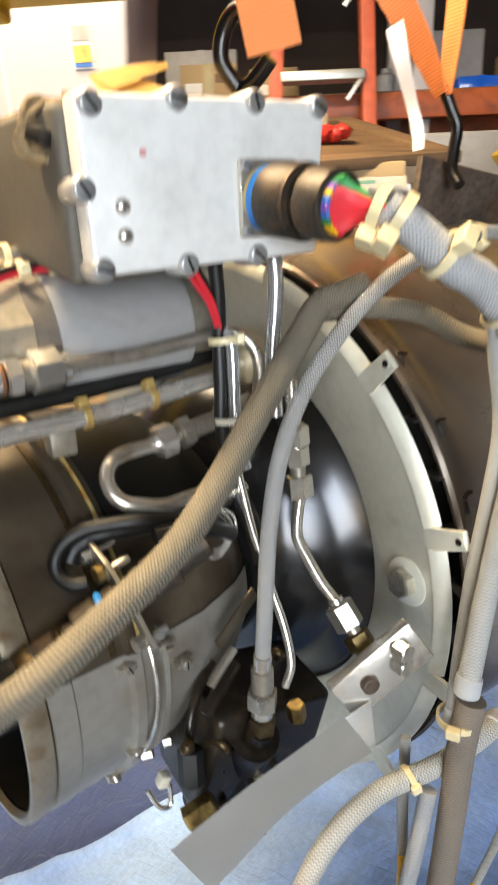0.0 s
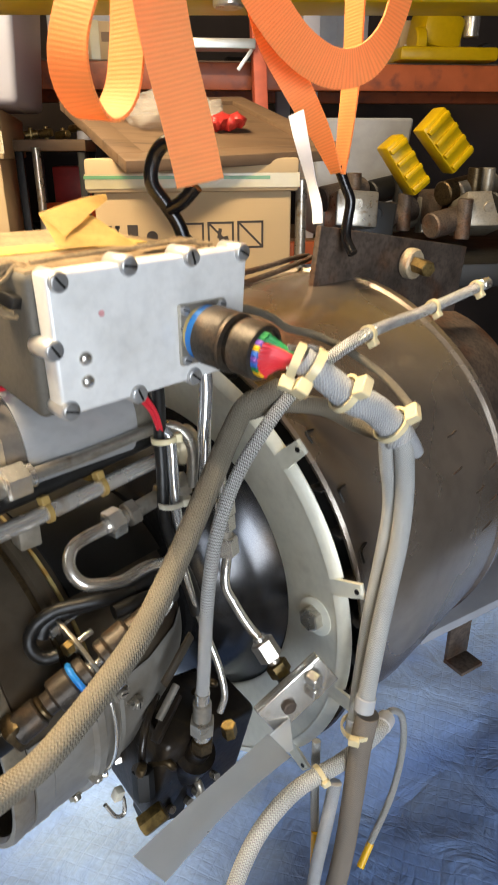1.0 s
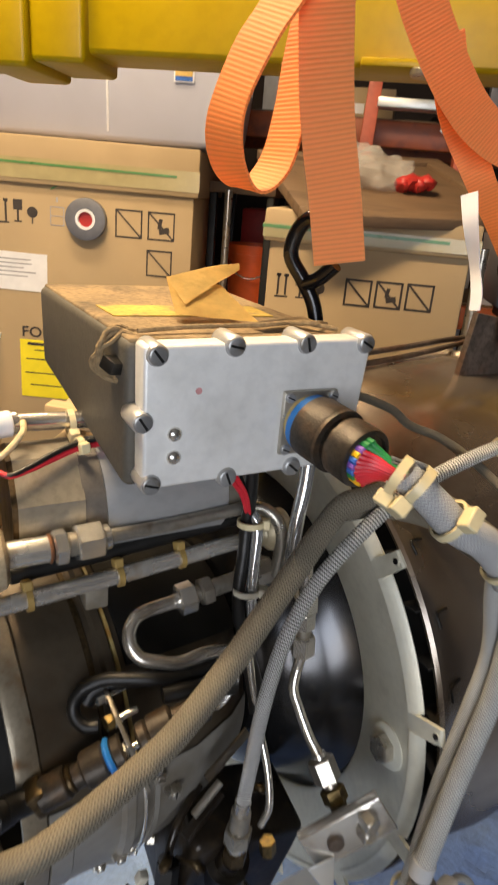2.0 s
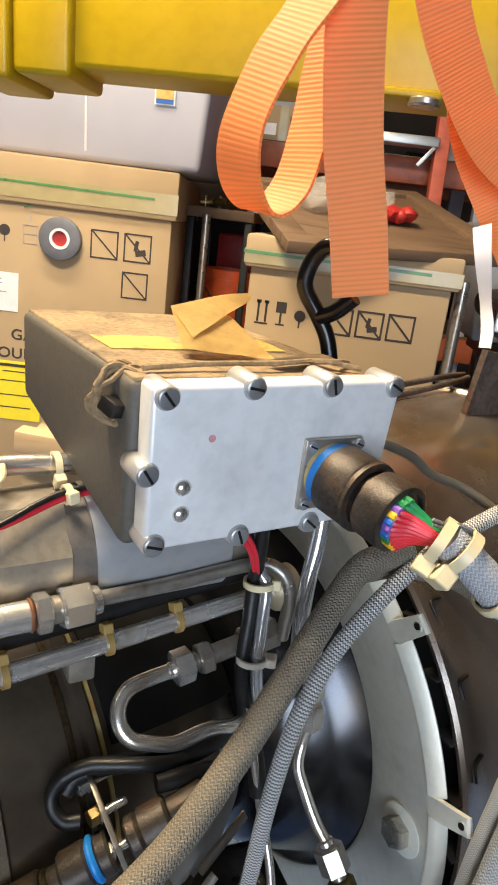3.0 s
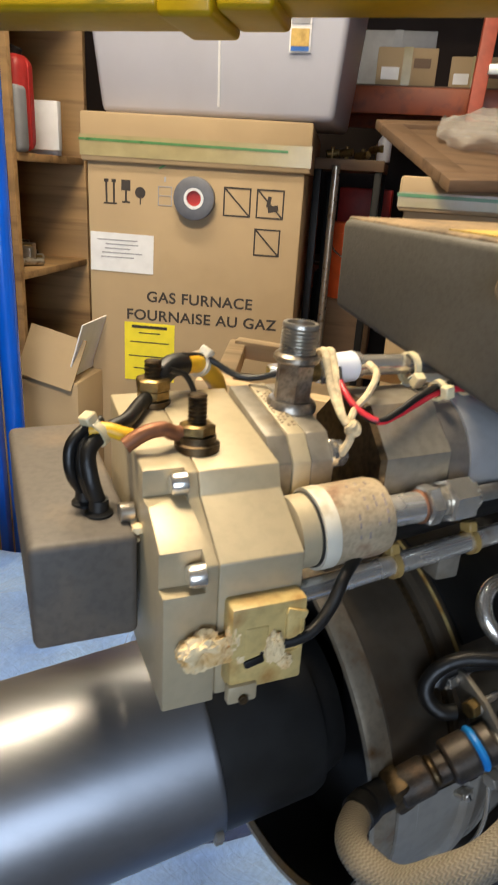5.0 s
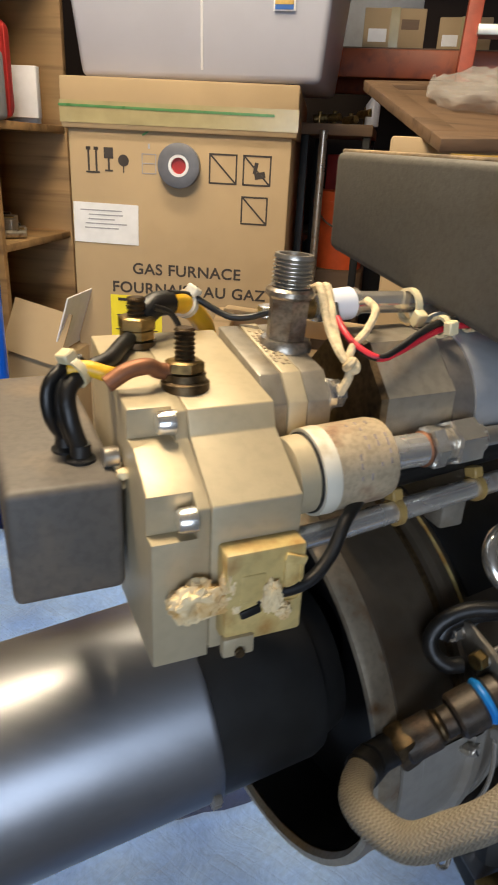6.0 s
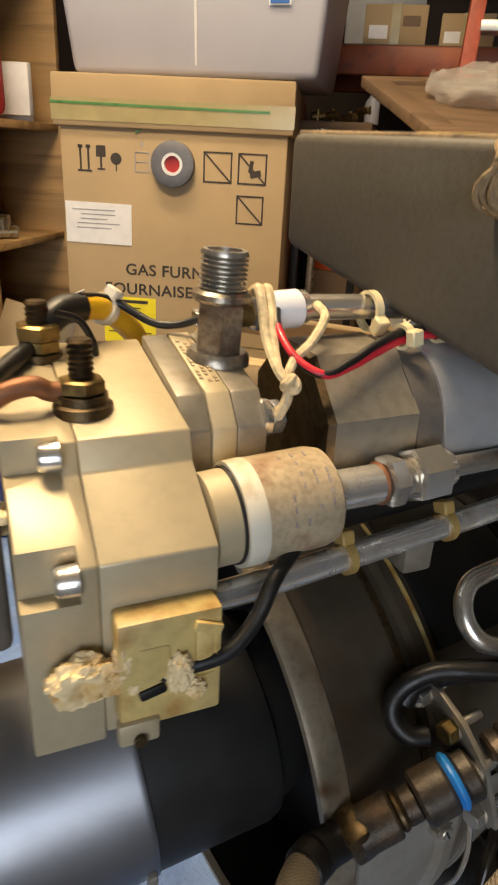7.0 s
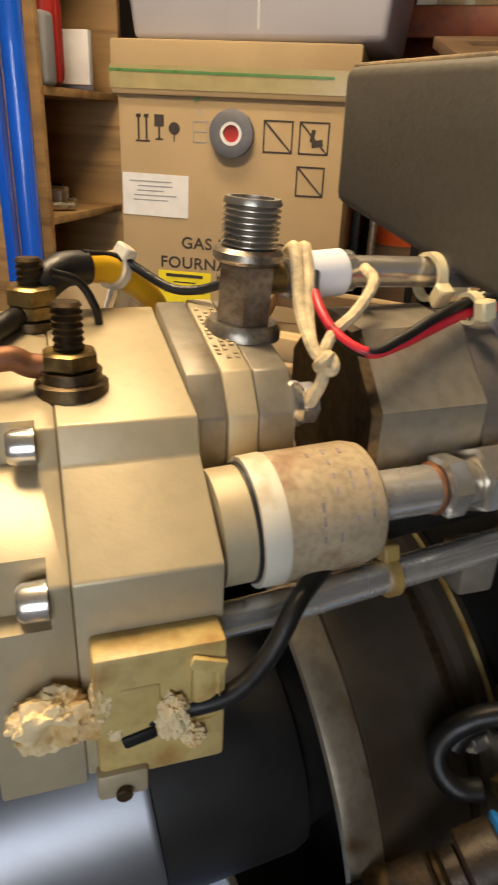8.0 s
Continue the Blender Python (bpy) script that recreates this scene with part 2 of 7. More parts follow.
M = {
    "plate": mat("brushed_aluminium_plate", (0.86, 0.855, 0.835), 0.4, 0.22, 0.03, 30, 0.05, 900, (0.64, 0.63, 0.60), 0.22, 14, None, 0, 0.06),
    "box_side": mat("grey_cast_box", (0.105, 0.093, 0.074), 0.6, 0.1, 0.06, 60, 0.2, 700, (0.135, 0.108, 0.075), 0.25, 14, None, 0, 0.12),
    "dust": mat("dusty_grey_top", (0.32, 0.225, 0.12), 0.85, 0.0, 0.2, 50, 0.5, 500, (0.15, 0.11, 0.068), 0.35, 40, None, 0, 0.3),
    "steel": mat("bright_steel", (0.80, 0.77, 0.71), 0.22, 0.88, 0.05, 60, 0.03, 900, (0.48, 0.38, 0.25), 0.15, 60, None, 0, 0.06),
    "tube": mat("stainless_tube", (0.76, 0.72, 0.65), 0.22, 0.88, 0.05, 60, 0.03, 800, (0.45, 0.32, 0.17), 0.2, 40, None, 0, 0.06),
    "dullsteel": mat("dull_steel", (0.52, 0.48, 0.41), 0.3, 0.82, 0.1, 60, 0.06, 700, (0.27, 0.19, 0.11), 0.25, 60, None, 0, 0.12),
    "dirtytube": mat("stained_chrome_tube", (0.84, 0.81, 0.75), 0.26, 0.78, 0.05, 40, 0.04, 700, (0.45, 0.27, 0.07), 0.3, 45, None, 0, 0.08),
    "brass": mat("old_brass", (0.34, 0.235, 0.085), 0.36, 0.85, 0.25, 50, 0.1, 700, (0.11, 0.07, 0.03), 0.45, 60, None, 0, 0.4),
    "darkbrass": mat("dark_bronze", (0.13, 0.09, 0.045), 0.42, 0.85, 0.3, 60, 0.15, 700, (0.05, 0.035, 0.02), 0.45, 60, None, 0, 0.4),
    "lightal": mat("machined_light_alloy", (0.50, 0.42, 0.27), 0.42, 0.25, 0.03, 40, 0.08, 900, (0.43, 0.35, 0.215), 0.22, 24, None, 0, 0.06),
    "greycase": mat("grey_alloy_casing", (0.28, 0.25, 0.20), 0.4, 0.45, 0.06, 40, 0.08, 800, (0.20, 0.155, 0.10), 0.25, 40, None, 0, 0.15),
    "blockgrey": mat("painted_grey_block", (0.12, 0.105, 0.09), 0.6, 0.1, 0.06, 50, 0.15, 700, (0.18, 0.14, 0.10), 0.3, 24, None, 0, 0.15),
    "silver": mat("polished_sheet_steel", (0.265, 0.27, 0.29), 0.4, 0.92, 0.06, 14, 0.03, 500, None, 0, 20, (0.15, 1, 1), 0, 0.08),
    "greytube": mat("dark_blued_sheet", (0.03, 0.029, 0.028), 0.42, 0.4, 0.1, 15, 0.05, 500, (0.03, 0.027, 0.023), 0.3, 12, None, 0, 0.15),
    "drum": mat("heat_stained_drum", (0.135, 0.108, 0.076), 0.32, 0.6, 0.1, 20, 0.06, 600, (0.075, 0.047, 0.026), 0.42, 14, None, 0, 0.12),
    "panelgrey": mat("smooth_grey_panel", (0.30, 0.28, 0.245), 0.4, 0.35, 0.05, 25, 0.05, 600, (0.22, 0.19, 0.15), 0.3, 20, None, 0, 0.1),
    "drumrim": mat("scuffed_drum_rim", (0.34, 0.285, 0.205), 0.38, 0.6, 0.06, 60, 0.1, 700, (0.17, 0.09, 0.035), 0.2, 90, None, 0, 0.15),
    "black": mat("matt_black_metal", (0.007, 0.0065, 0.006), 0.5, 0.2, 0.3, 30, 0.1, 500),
    "gloss_black": mat("glossy_black_hub", (0.07, 0.07, 0.073), 0.2, 0.9, 0.15, 12, 0.03, 400),
    "ring": mat("pale_green_grey_ring", (0.76, 0.75, 0.64), 0.4, 0.25, 0.03, 30, 0.05, 800, (0.50, 0.48, 0.38), 0.2, 18, None, 0, 0.06),
    "shroud": mat("brown_tarnished_shroud", (0.36, 0.305, 0.25), 0.26, 0.8, 0.1, 9, 0.03, 400, (0.12, 0.06, 0.028), 0.5, 6, None, 0, 0.12),
    "rusty": mat("rusty_plate", (0.12, 0.09, 0.07), 0.55, 0.5, 0.35, 40, 0.25, 400, (0.13, 0.055, 0.025), 0.4, 25, None, 0, 0.35),
    "rubber": mat("black_rubber", (0.008, 0.0075, 0.007), 0.42, 0, 0.3, 60, 0.3, 400),
    "plug": mat("olive_black_connector", (0.058, 0.047, 0.036), 0.42, 0.45, 0.25, 80, 0.35, 1100, (0.11, 0.07, 0.04), 0.35, 90, None, 0, 0.35),
    "blue": mat("blue_band", (0.02, 0.20, 0.62), 0.4, 0, 0.1),
    "tie": mat("yellowed_nylon", (0.70, 0.60, 0.36), 0.4, 0, 0.12, 80, 0.05, 700, None, 0, 20, None, 0.2),
    "amber": mat("amber_old_nylon", (0.36, 0.24, 0.075), 0.4, 0, 0.2, 80, 0.05, 700, (0.18, 0.10, 0.03), 0.3, 60),
    "twine": mat("dirty_brown_twine", (0.27, 0.19, 0.10), 0.85, 0, 0.35, 300, 0.9, 700),
    "tiewhite": mat("white_nylon", (0.74, 0.69, 0.56), 0.4, 0, 0.1, 60, 0.1, 600, (0.5, 0.40, 0.24), 0.3, 90),
    "red": mat("red_insulation", (0.62, 0.025, 0.04), 0.35, 0, 0.12),
    "yellow": mat("yellow_insulation", (0.80, 0.46, 0.01), 0.4, 0, 0.1),
    "green": mat("green_insulation", (0.02, 0.22, 0.06), 0.4, 0, 0.1),
    "cablue": mat("blue_insulation", (0.05, 0.16, 0.55), 0.4, 0, 0.1),
    "violet": mat("violet_insulation", (0.22, 0.10, 0.45), 0.4, 0, 0.1),
    "string": mat("waxed_cord", (0.62, 0.50, 0.30), 0.75, 0, 0.3, 300, 0.9, 700),
    "crust": mat("crusty_sealant", (0.82, 0.65, 0.37), 0.75, 0, 0.15, 90, 0.8, 260, (0.58, 0.33, 0.08), 0.36, 120),
    "gold": mat("yellowed_phenolic", (0.60, 0.45, 0.17), 0.45, 0.0, 0.15, 40, 0.12, 700, (0.36, 0.17, 0.03), 0.36, 70, None, 0, 0.15),
    "label": mat("worn_paper_label", (0.50, 0.40, 0.26), 0.42, 0.15, 0.12, 90, 0.15, 500, (0.25, 0.12, 0.06), 0.34, 60, None, 0, 0.2),
    "copper": mat("copper_lug", (0.26, 0.11, 0.05), 0.5, 0.5, 0.3, 60, 0.2, 500, (0.10, 0.05, 0.03), 0.4, 70),
    "steelbraid": braid("steel_braid", (1.0, 0.99, 0.96), (0.17, 0.16, 0.14), 0.24, 0.2, 15, 16, 0.0009),
    "clothbraid": braid("olive_grey_cloth_braid", (0.275, 0.238, 0.175), (0.185, 0.16, 0.118), 0.85, 0.0, 24, 20, 0.0006),
    "greybraid": braid("blue_grey_sleeve", (0.56, 0.565, 0.57), (0.40, 0.405, 0.42), 0.8, 0.0, 30, 22, 0.0004),
    "whitebraid": braid("white_grey_sleeve", (0.66, 0.66, 0.63), (0.40, 0.40, 0.38), 0.55, 0.0, 20, 16, 0.0005),
    "brownbraid": braid("brown_grey_sleeve", (0.30, 0.25, 0.20), (0.22, 0.18, 0.14), 0.85, 0.0, 28, 10, 0.0004),
    "webbing": webbing("orange_webbing", (1.0, 0.36, 0.10), 430),
    "hook": mat("black_vinyl_hook", (0.007, 0.0065, 0.007), 0.22, 0, 0.2, 40, 0.08, 300),
    "paint": mat("yellow_hoist_paint", (0.49, 0.32, 0.0), 0.34, 0, 0.06, 12, 0.06, 150, (0.55, 0.34, 0.0), 0.15, 14, None, 0, 0.06),
    "card": mat("brown_cardboard", (0.44, 0.325, 0.185), 0.8, 0, 0.06, 6, 0.1, 250, (0.38, 0.275, 0.15), 0.3, 4),
    "ink": mat("black_print", (0.05, 0.04, 0.035), 0.7, 0, 0.15),
    "tapeclear": mat("glossy_packing_tape", (0.42, 0.36, 0.19), 0.18, 0, 0.1, 20, 0.1, 60),
    "tapegreen": mat("green_strapping", (0.10, 0.26, 0.09), 0.3, 0, 0.15),
    "paper": mat("white_paper", (0.82, 0.82, 0.84), 0.6, 0, 0.05),
    "greyink": mat("grey_print", (0.35, 0.35, 0.38), 0.7, 0, 0.1),
    "yellowlabel": mat("yellow_label_paper", (0.92, 0.78, 0.02), 0.5, 0, 0.05),
    "tote": mat("frosted_plastic_tote", (0.47, 0.475, 0.55), 0.4, 0, 0.06, 5, 0.05, 40),
    "greytote": mat("grey_plastic_tote", (0.30, 0.31, 0.34), 0.45, 0, 0.08),
    "kraft": mat("yellow_kraft_tag", (0.66, 0.46, 0.14), 0.75, 0, 0.15, 30, 0.2, 400, (0.44, 0.28, 0.08), 0.3, 30, None, 0, 0.1),
    "beam": mat("orange_rack_paint", (0.42, 0.10, 0.03), 0.45, 0, 0.15, 12, 0.08, 150, (0.22, 0.06, 0.03), 0.3, 20),
    "ladder": mat("orange_fibreglass", (0.60, 0.13, 0.07), 0.5, 0, 0.12),
    "step": mat("aluminium_step", (0.68, 0.70, 0.69), 0.4, 0.8, 0.1, 20, 0.08, 300),
    "wood": mat("pale_timber", (0.62, 0.45, 0.25), 0.7, 0, 0.2, 8, 0.15, 200, (0.45, 0.29, 0.13), 0.35, 14, (0.2, 3, 3)),
    "darkwood": mat("brown_board", (0.17, 0.105, 0.058), 0.6, 0, 0.25, 10, 0.15, 200, (0.09, 0.055, 0.03), 0.4, 10, (0.4, 3, 3)),
    "redpaint": mat("red_enamel", (0.45, 0.03, 0.025), 0.4, 0, 0.15),
    "bucket": mat("orange_plastic", (0.80, 0.13, 0.03), 0.4, 0, 0.08),
    "blueplastic": mat("blue_enamel_post", (0.01, 0.11, 0.72), 0.18, 0, 0.1, 10, 0.05, 100, None, 0, 20, None, 0.6),
    # walls kept near black to hold down bounced light
    "wall": mat("dark_mottled_wall", (0.05, 0.035, 0.03), 0.85, 0, 0.3, 2.5, 0.2, 60, (0.025, 0.018, 0.015), 0.4, 1.5),
    # unseen ceiling, its tone set by how much light it throws back
    "ceiling": mat("dull_bounce_ceiling", (0.22, 0.19, 0.155), 0.85, 0, 0.15, 3, 0.2, 60, (0.15, 0.125, 0.10), 0.3, 2),
    "floor": mat("oily_concrete", (0.11, 0.105, 0.10), 0.6, 0, 0.25, 3, 0.2, 90, (0.05, 0.045, 0.04), 0.4, 2.5),
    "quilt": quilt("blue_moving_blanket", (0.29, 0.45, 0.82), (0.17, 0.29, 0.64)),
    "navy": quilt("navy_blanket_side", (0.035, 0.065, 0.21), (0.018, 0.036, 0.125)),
    "dirtysteel": mat("oily_steel_fitting", (0.40, 0.35, 0.28), 0.32, 0.75, 0.2, 90, 0.12, 600, (0.15, 0.09, 0.05), 0.42, 130, None, 0, 0.35),
    "stripsteel": mat("brushed_strip_steel", (0.74, 0.73, 0.69), 0.32, 0.6, 0.04, 30, 0.05, 700),
    "oily": mat("oily_dark_casting", (0.022, 0.016, 0.011), 0.3, 0.3, 0.4, 60, 0.4, 250, (0.06, 0.04, 0.02), 0.3, 80),
    "screwsteel": mat("grey_screw_head", (0.36, 0.36, 0.36), 0.35, 0.6, 0.15, 90, 0.1, 700, (0.22, 0.18, 0.13), 0.25, 120),
    "fadedink": mat("faded_print", (0.30, 0.25, 0.23), 0.6, 0, 0.3, 300, 0.1, 500),
    # pale only so that the wall throws light back on the metals
    "palewall": mat("pale_bounce_wall", (0.28, 0.28, 0.28), 0.8, 0, 0.1, 3, 0.2, 60, (0.2, 0.19, 0.18), 0.3, 2),
    "board": mat("stained_shelf_board", (0.42, 0.26, 0.11), 0.6, 0, 0.2, 8, 0.15, 200, (0.24, 0.14, 0.06), 0.35, 14, (0.2, 3, 3)),
    "rollgrey": mat("grey_cloth_tape", (0.15, 0.155, 0.18), 0.45, 0, 0.1, 60, 0.1, 300),
    "barrel": mat("grey_turned_alloy", (0.54, 0.54, 0.54), 0.36, 0.5, 0.05, 30, 0.05, 800, (0.42, 0.40, 0.36), 0.25, 30, (0.3, 1, 1), 0, 0.08),
    "wornstrip": mat("worn_yellow_strip", (0.60, 0.42, 0.08), 0.7, 0, 0.2, 60, 0.3, 500, (0.28, 0.195, 0.10), 0.6, 70, None, 0, 0.2),
    "pinkdot": mat("faded_red_ink", (0.62, 0.30, 0.30), 0.5, 0, 0.25, 300),
    "whitestrap": mat("white_strap_tag", (0.85, 0.84, 0.86), 0.5, 0, 0.05),
}
glass, gt, gb = node_mat("clear_plastic_sleeve")
gb.inputs["Base Color"].default_value = (0.62, 0.63, 0.64, 1)
gb.inputs["Metallic"].default_value = 0.75
gb.inputs["Roughness"].default_value, gb.inputs["Transmission Weight"].default_value, gb.inputs["IOR"].default_value = 0.12, 0.0, 1.45
M["clear"] = glass
film_m, ft, fb = node_mat("crinkled_plastic_film")
fb.inputs["Base Color"].default_value = (0.75, 0.72, 0.68, 1)
fb.inputs["Alpha"].default_value = 0.42
fb.inputs["Roughness"].default_value, fb.inputs["Transmission Weight"].default_value, fb.inputs["IOR"].default_value = 0.15, 0.35, 1.3
M["film"] = film_m
M["paint"].node_tree.nodes["Principled BSDF"].inputs["Specular IOR Level"].default_value = 0.3
lamp_m, lt, lb = node_mat("lit_tube")
lb.inputs["Emission Color"].default_value, lb.inputs["Emission Strength"].default_value = (1.0, 0.82, 0.56, 1), 6.0
M["lamp"] = lamp_m

# ---- geometry helpers ----
E = pose(0.0, 0.32, 1.0, 0, 0, 34.0)  # the engine's frame: x along its shaft, y away, z up
I4 = Matrix.Identity(4)
BASE = {}


def thing(name, label, category, base, fr=None, group="", kind=""):
    """A top-level Empty at its base; parts go under it."""
    ob = new(name)
    ob.empty_display_size = 0.02
    ob.location = (fr or I4) @ Vector(base)
    BASE[ob] = Matrix.Translation(ob.location)
    return tagged(ob, label, category, group, kind)


def mesh_of(name, bm, material, smooth=True):
    bmesh.ops.recalc_face_normals(bm, faces=bm.faces)
    me = bpy.data.meshes.new(name)
    bm.to_mesh(me)
    bm.free()
    me.materials.append(M[material])
    if smooth:
        me.shade_smooth()
        me.set_sharp_from_angle(angle=radians(38))
    return me


def part(name, bm, material, parent, label="", fr=None, smooth=True):
    me = mesh_of(name, bm, material, smooth)
    me.transform(BASE[parent].inverted() @ (fr or I4))
    ob = new(name, me)
    ob.parent = parent
    BASE[ob] = BASE[parent]
    return tagged(ob, label)


def solo(name, bm, material, label, category, fr=None, group="", kind="", smooth=True):
    """A thing of one mesh, with its origin at its lowest middle."""
    me = mesh_of(name, bm, material, smooth)
    if fr:
        me.transform(fr)
    vs = [v.co for v in me.vertices]
    base = Vector(((min(v.x for v in vs) + max(v.x for v in vs)) / 2, (min(v.y for v in vs) + max(v.y for v in vs)) / 2, min(v.z for v in vs)))
    me.transform(Matrix.Translation(-base))
    ob = new(name, me)
    ob.location = base
    BASE[ob] = Matrix.Translation(base)
    return tagged(ob, label, category, group, kind)


def B():
    return bmesh.new()


def box(bm, c, size, rot=(0, 0, 0), bevel=0.0, seg=2):
    m = pose(*c, *rot) @ Matrix.Diagonal((*size, 1))
    r = bmesh.ops.create_cube(bm, size=1.0, matrix=m)
    if bevel > 0:
        es = list({e for v in r["verts"] for e in v.link_edges})
        bmesh.ops.bevel(bm, geom=es, offset=bevel, segments=seg, affect="EDGES", profile=0.5)
    return bm


def basis(d):
    d = Vector(d).normalized()
    up = Vector((0, 0, 1)) if abs(d.z) < 0.9 else Vector((1, 0, 0))
    s = d.cross(up).normalized()
    return d, s, s.cross(d).normalized()


def turned(bm, p0, p1, profile, seg=24, phase=0.0):
    """A body of revolution round the line p0 to p1; profile: (fraction along, radius) pairs, closed at the ends."""
    p0, p1 = Vector(p0), Vector(p1)
    d, s, u = basis(p1 - p0)
    rings = []
    for k, r in profile:
        c = p0 + (p1 - p0) * k
        if r < 1e-6:
            rings.append([bm.verts.new(c)])
        else:
            rings.append([bm.verts.new(c + (s * math.cos(a) + u * math.sin(a)) * r) for a in (phase + 2 * math.pi * i / seg for i in range(seg))])
    for A, C in zip(rings, rings[1:]):
        if len(A) == 1 and len(C) == 1:
            continue
        for i in range(seg):
            j = (i + 1) % seg
            if len(A) == 1:
                bm.faces.new((A[0], C[i], C[j]))
            elif len(C) == 1:
                bm.faces.new((A[i], A[j], C[0]))
            else:
                bm.faces.new((A[i], A[j], C[j], C[i]))
    return bm


def rod(bm, p0, p1, r, seg=20, soft=0.0):
    L = max((Vector(p1) - Vector(p0)).length, 1e-5)
    e = min(0.45, (soft or r * 0.12) / L)
    return turned(bm, p0, p1, [(0, 0), (0, r * 0.88), (e, r), (1 - e, r), (1, r * 0.88), (1, 0)], seg)


def hexnut(bm, p0, p1, across, phase=0.0):
    R = across / 2 / math.cos(math.pi / 6)
    L = (Vector(p1) - Vector(p0)).length
    e = min(0.3, 0.1 * R / L)
    return turned(bm, p0, p1, [(0, 0), (0, R * 0.86), (e, R), (1 - e, R), (1, R * 0.86), (1, 0)], 6, phase)


def smooth_path(pts, n=6):
    """Catmull-Rom through the points."""
    P = [Vector(p) for p in pts]
    if len(P) < 3:
        return [P[0].lerp(P[1], i / n) for i in range(n + 1)]
    Q = [P[0] * 2 - P[1], *P, P[-1] * 2 - P[-2]]
    out = []
    for i in range(1, len(Q) - 2):
        a, b, c, d = Q[i - 1:i + 3]
        for k in range(n):
            t = k / n
            out.append(0.5 * ((2 * b) + (c - a) * t + (2 * a - 5 * b + 4 * c - d) * t * t + (3 * b - a - 3 * c + d) * t ** 3))
    out.append(P[-1])
    return out


def pipe(bm, pts, r, sides=14, n=6, smoothed=True, taper=None):
    """A tube along the points, with UVs round and along it."""
    P = smooth_path(pts, n) if smoothed else [Vector(p) for p in pts]
    uvl = bm.loops.layers.uv.verify()
    d, s, u = basis(P[1] - P[0])
    rings, lens, run = [], [], 0.0
    for i, p in enumerate(P):
        t = (P[min(i + 1, len(P) - 1)] - P[max(i - 1, 0)]).normalized()
        s = (s - t * s.dot(t)).normalized()
        u = t.cross(s)
        if i:
            run += (p - P[i - 1]).length
        rr = r if taper is None else r * (taper[0] + (taper[1] - taper[0]) * i / (len(P) - 1))
        rings.append([bm.verts.new(p + (s * math.cos(a) + u * math.sin(a)) * rr) for a in (2 * math.pi * k / sides for k in range(sides))])
        lens.append(run / (2 * math.pi * r))
    for i in range(len(rings) - 1):
        for k in range(sides):
            j = (k + 1) % sides
            f = bm.faces.new((rings[i][k], rings[i][j], rings[i + 1][j], rings[i + 1][k]))
            for lo, (uu, vv) in zip(f.loops, ((k, i), (k + 1, i), (k + 1, i + 1), (k, i + 1))):
                lo[uvl].uv = (uu / sides, lens[vv])
    bm.faces.new(rings[0][::-1])
    bm.faces.new(rings[-1])
    return bm


def on_axis(centre, x, r, t):
    """The place at radius r and angle t round the shaft, square to it, where the shaft passes x."""
    (cb, cz), (lb, lz) = centre(x), LEAN[centre]
    return Vector((x - r * (lb * math.cos(t) + lz * math.sin(t)), cb + r * math.cos(t), cz + r * math.sin(t)))


def lathe(bm, prof, centre, seg=72, a0=0.0, a1=2 * math.pi):
    """Turned shell round the engine's shaft: (along, radius) pairs; centre(along) gives the shaft's y and z."""
    full = abs(a1 - a0 - 2 * math.pi) < 1e-6
    cnt = seg if full else seg + 1
    rings = []
    for x, r in prof:
        rings.append([bm.verts.new(on_axis(centre, x, r, t)) for t in (a0 + (a1 - a0) * i / seg for i in range(cnt))])
    for A, C in zip(rings, rings[1:]):
        for i in range(seg):
            j = (i + 1) % cnt
            bm.faces.new((A[i], A[j], C[j], C[i]))
    return bm


def shaft(x):
    return 0.1137 + 0.118 * x, 0.0091 + 0.0196 * x


def exhaust_axis(x):
    return 0.1117 + 0.0442 * x, 0.0916 * x


LEAN = {shaft: (0.118, 0.0196), exhaust_axis: (0.0442, 0.0916)}


def ribbon(bm, pts, sides, width, thick=0.0016, n=8, taper=(1, 1)):
    """A strap along the points; sides: a vector across it at each point."""
    P = smooth_path(pts, n)
    S = smooth_path(sides, n)
    uvl = bm.loops.layers.uv.verify()
    rows, run, lens = [], 0.0, []
    for i, p in enumerate(P):
        t = (P[min(i + 1, len(P) - 1)] - P[max(i - 1, 0)]).normalized()
        s = S[i].normalized()
        s = (s - t * s.dot(t)).normalized()
        nrm = t.cross(s).normalized() * thick / 2
        if i:
            run += (p - P[i - 1]).length
        lens.append(run)
        h = s * width / 2 * (taper[0] + (taper[1] - taper[0]) * i / (len(P) - 1))
        rows.append([bm.verts.new(p - h - nrm), bm.verts.new(p + h - nrm), bm.verts.new(p + h + nrm), bm.verts.new(p - h + nrm)])
    for i in range(len(rows) - 1):
        for k in range(4):
            j = (k + 1) % 4
            f = bm.faces.new((rows[i][k], rows[i][j], rows[i + 1][j], rows[i + 1][k]))
            for lo, (kk, ii) in zip(f.loops, ((k, i), (k + 1, i), (k + 1, i + 1), (k, i + 1))):
                lo[uvl].uv = ((0, 1, 1, 0, 0)[kk], lens[ii])
    bm.faces.new(rows[0][::-1])
    bm.faces.new(rows[-1])
    return bm


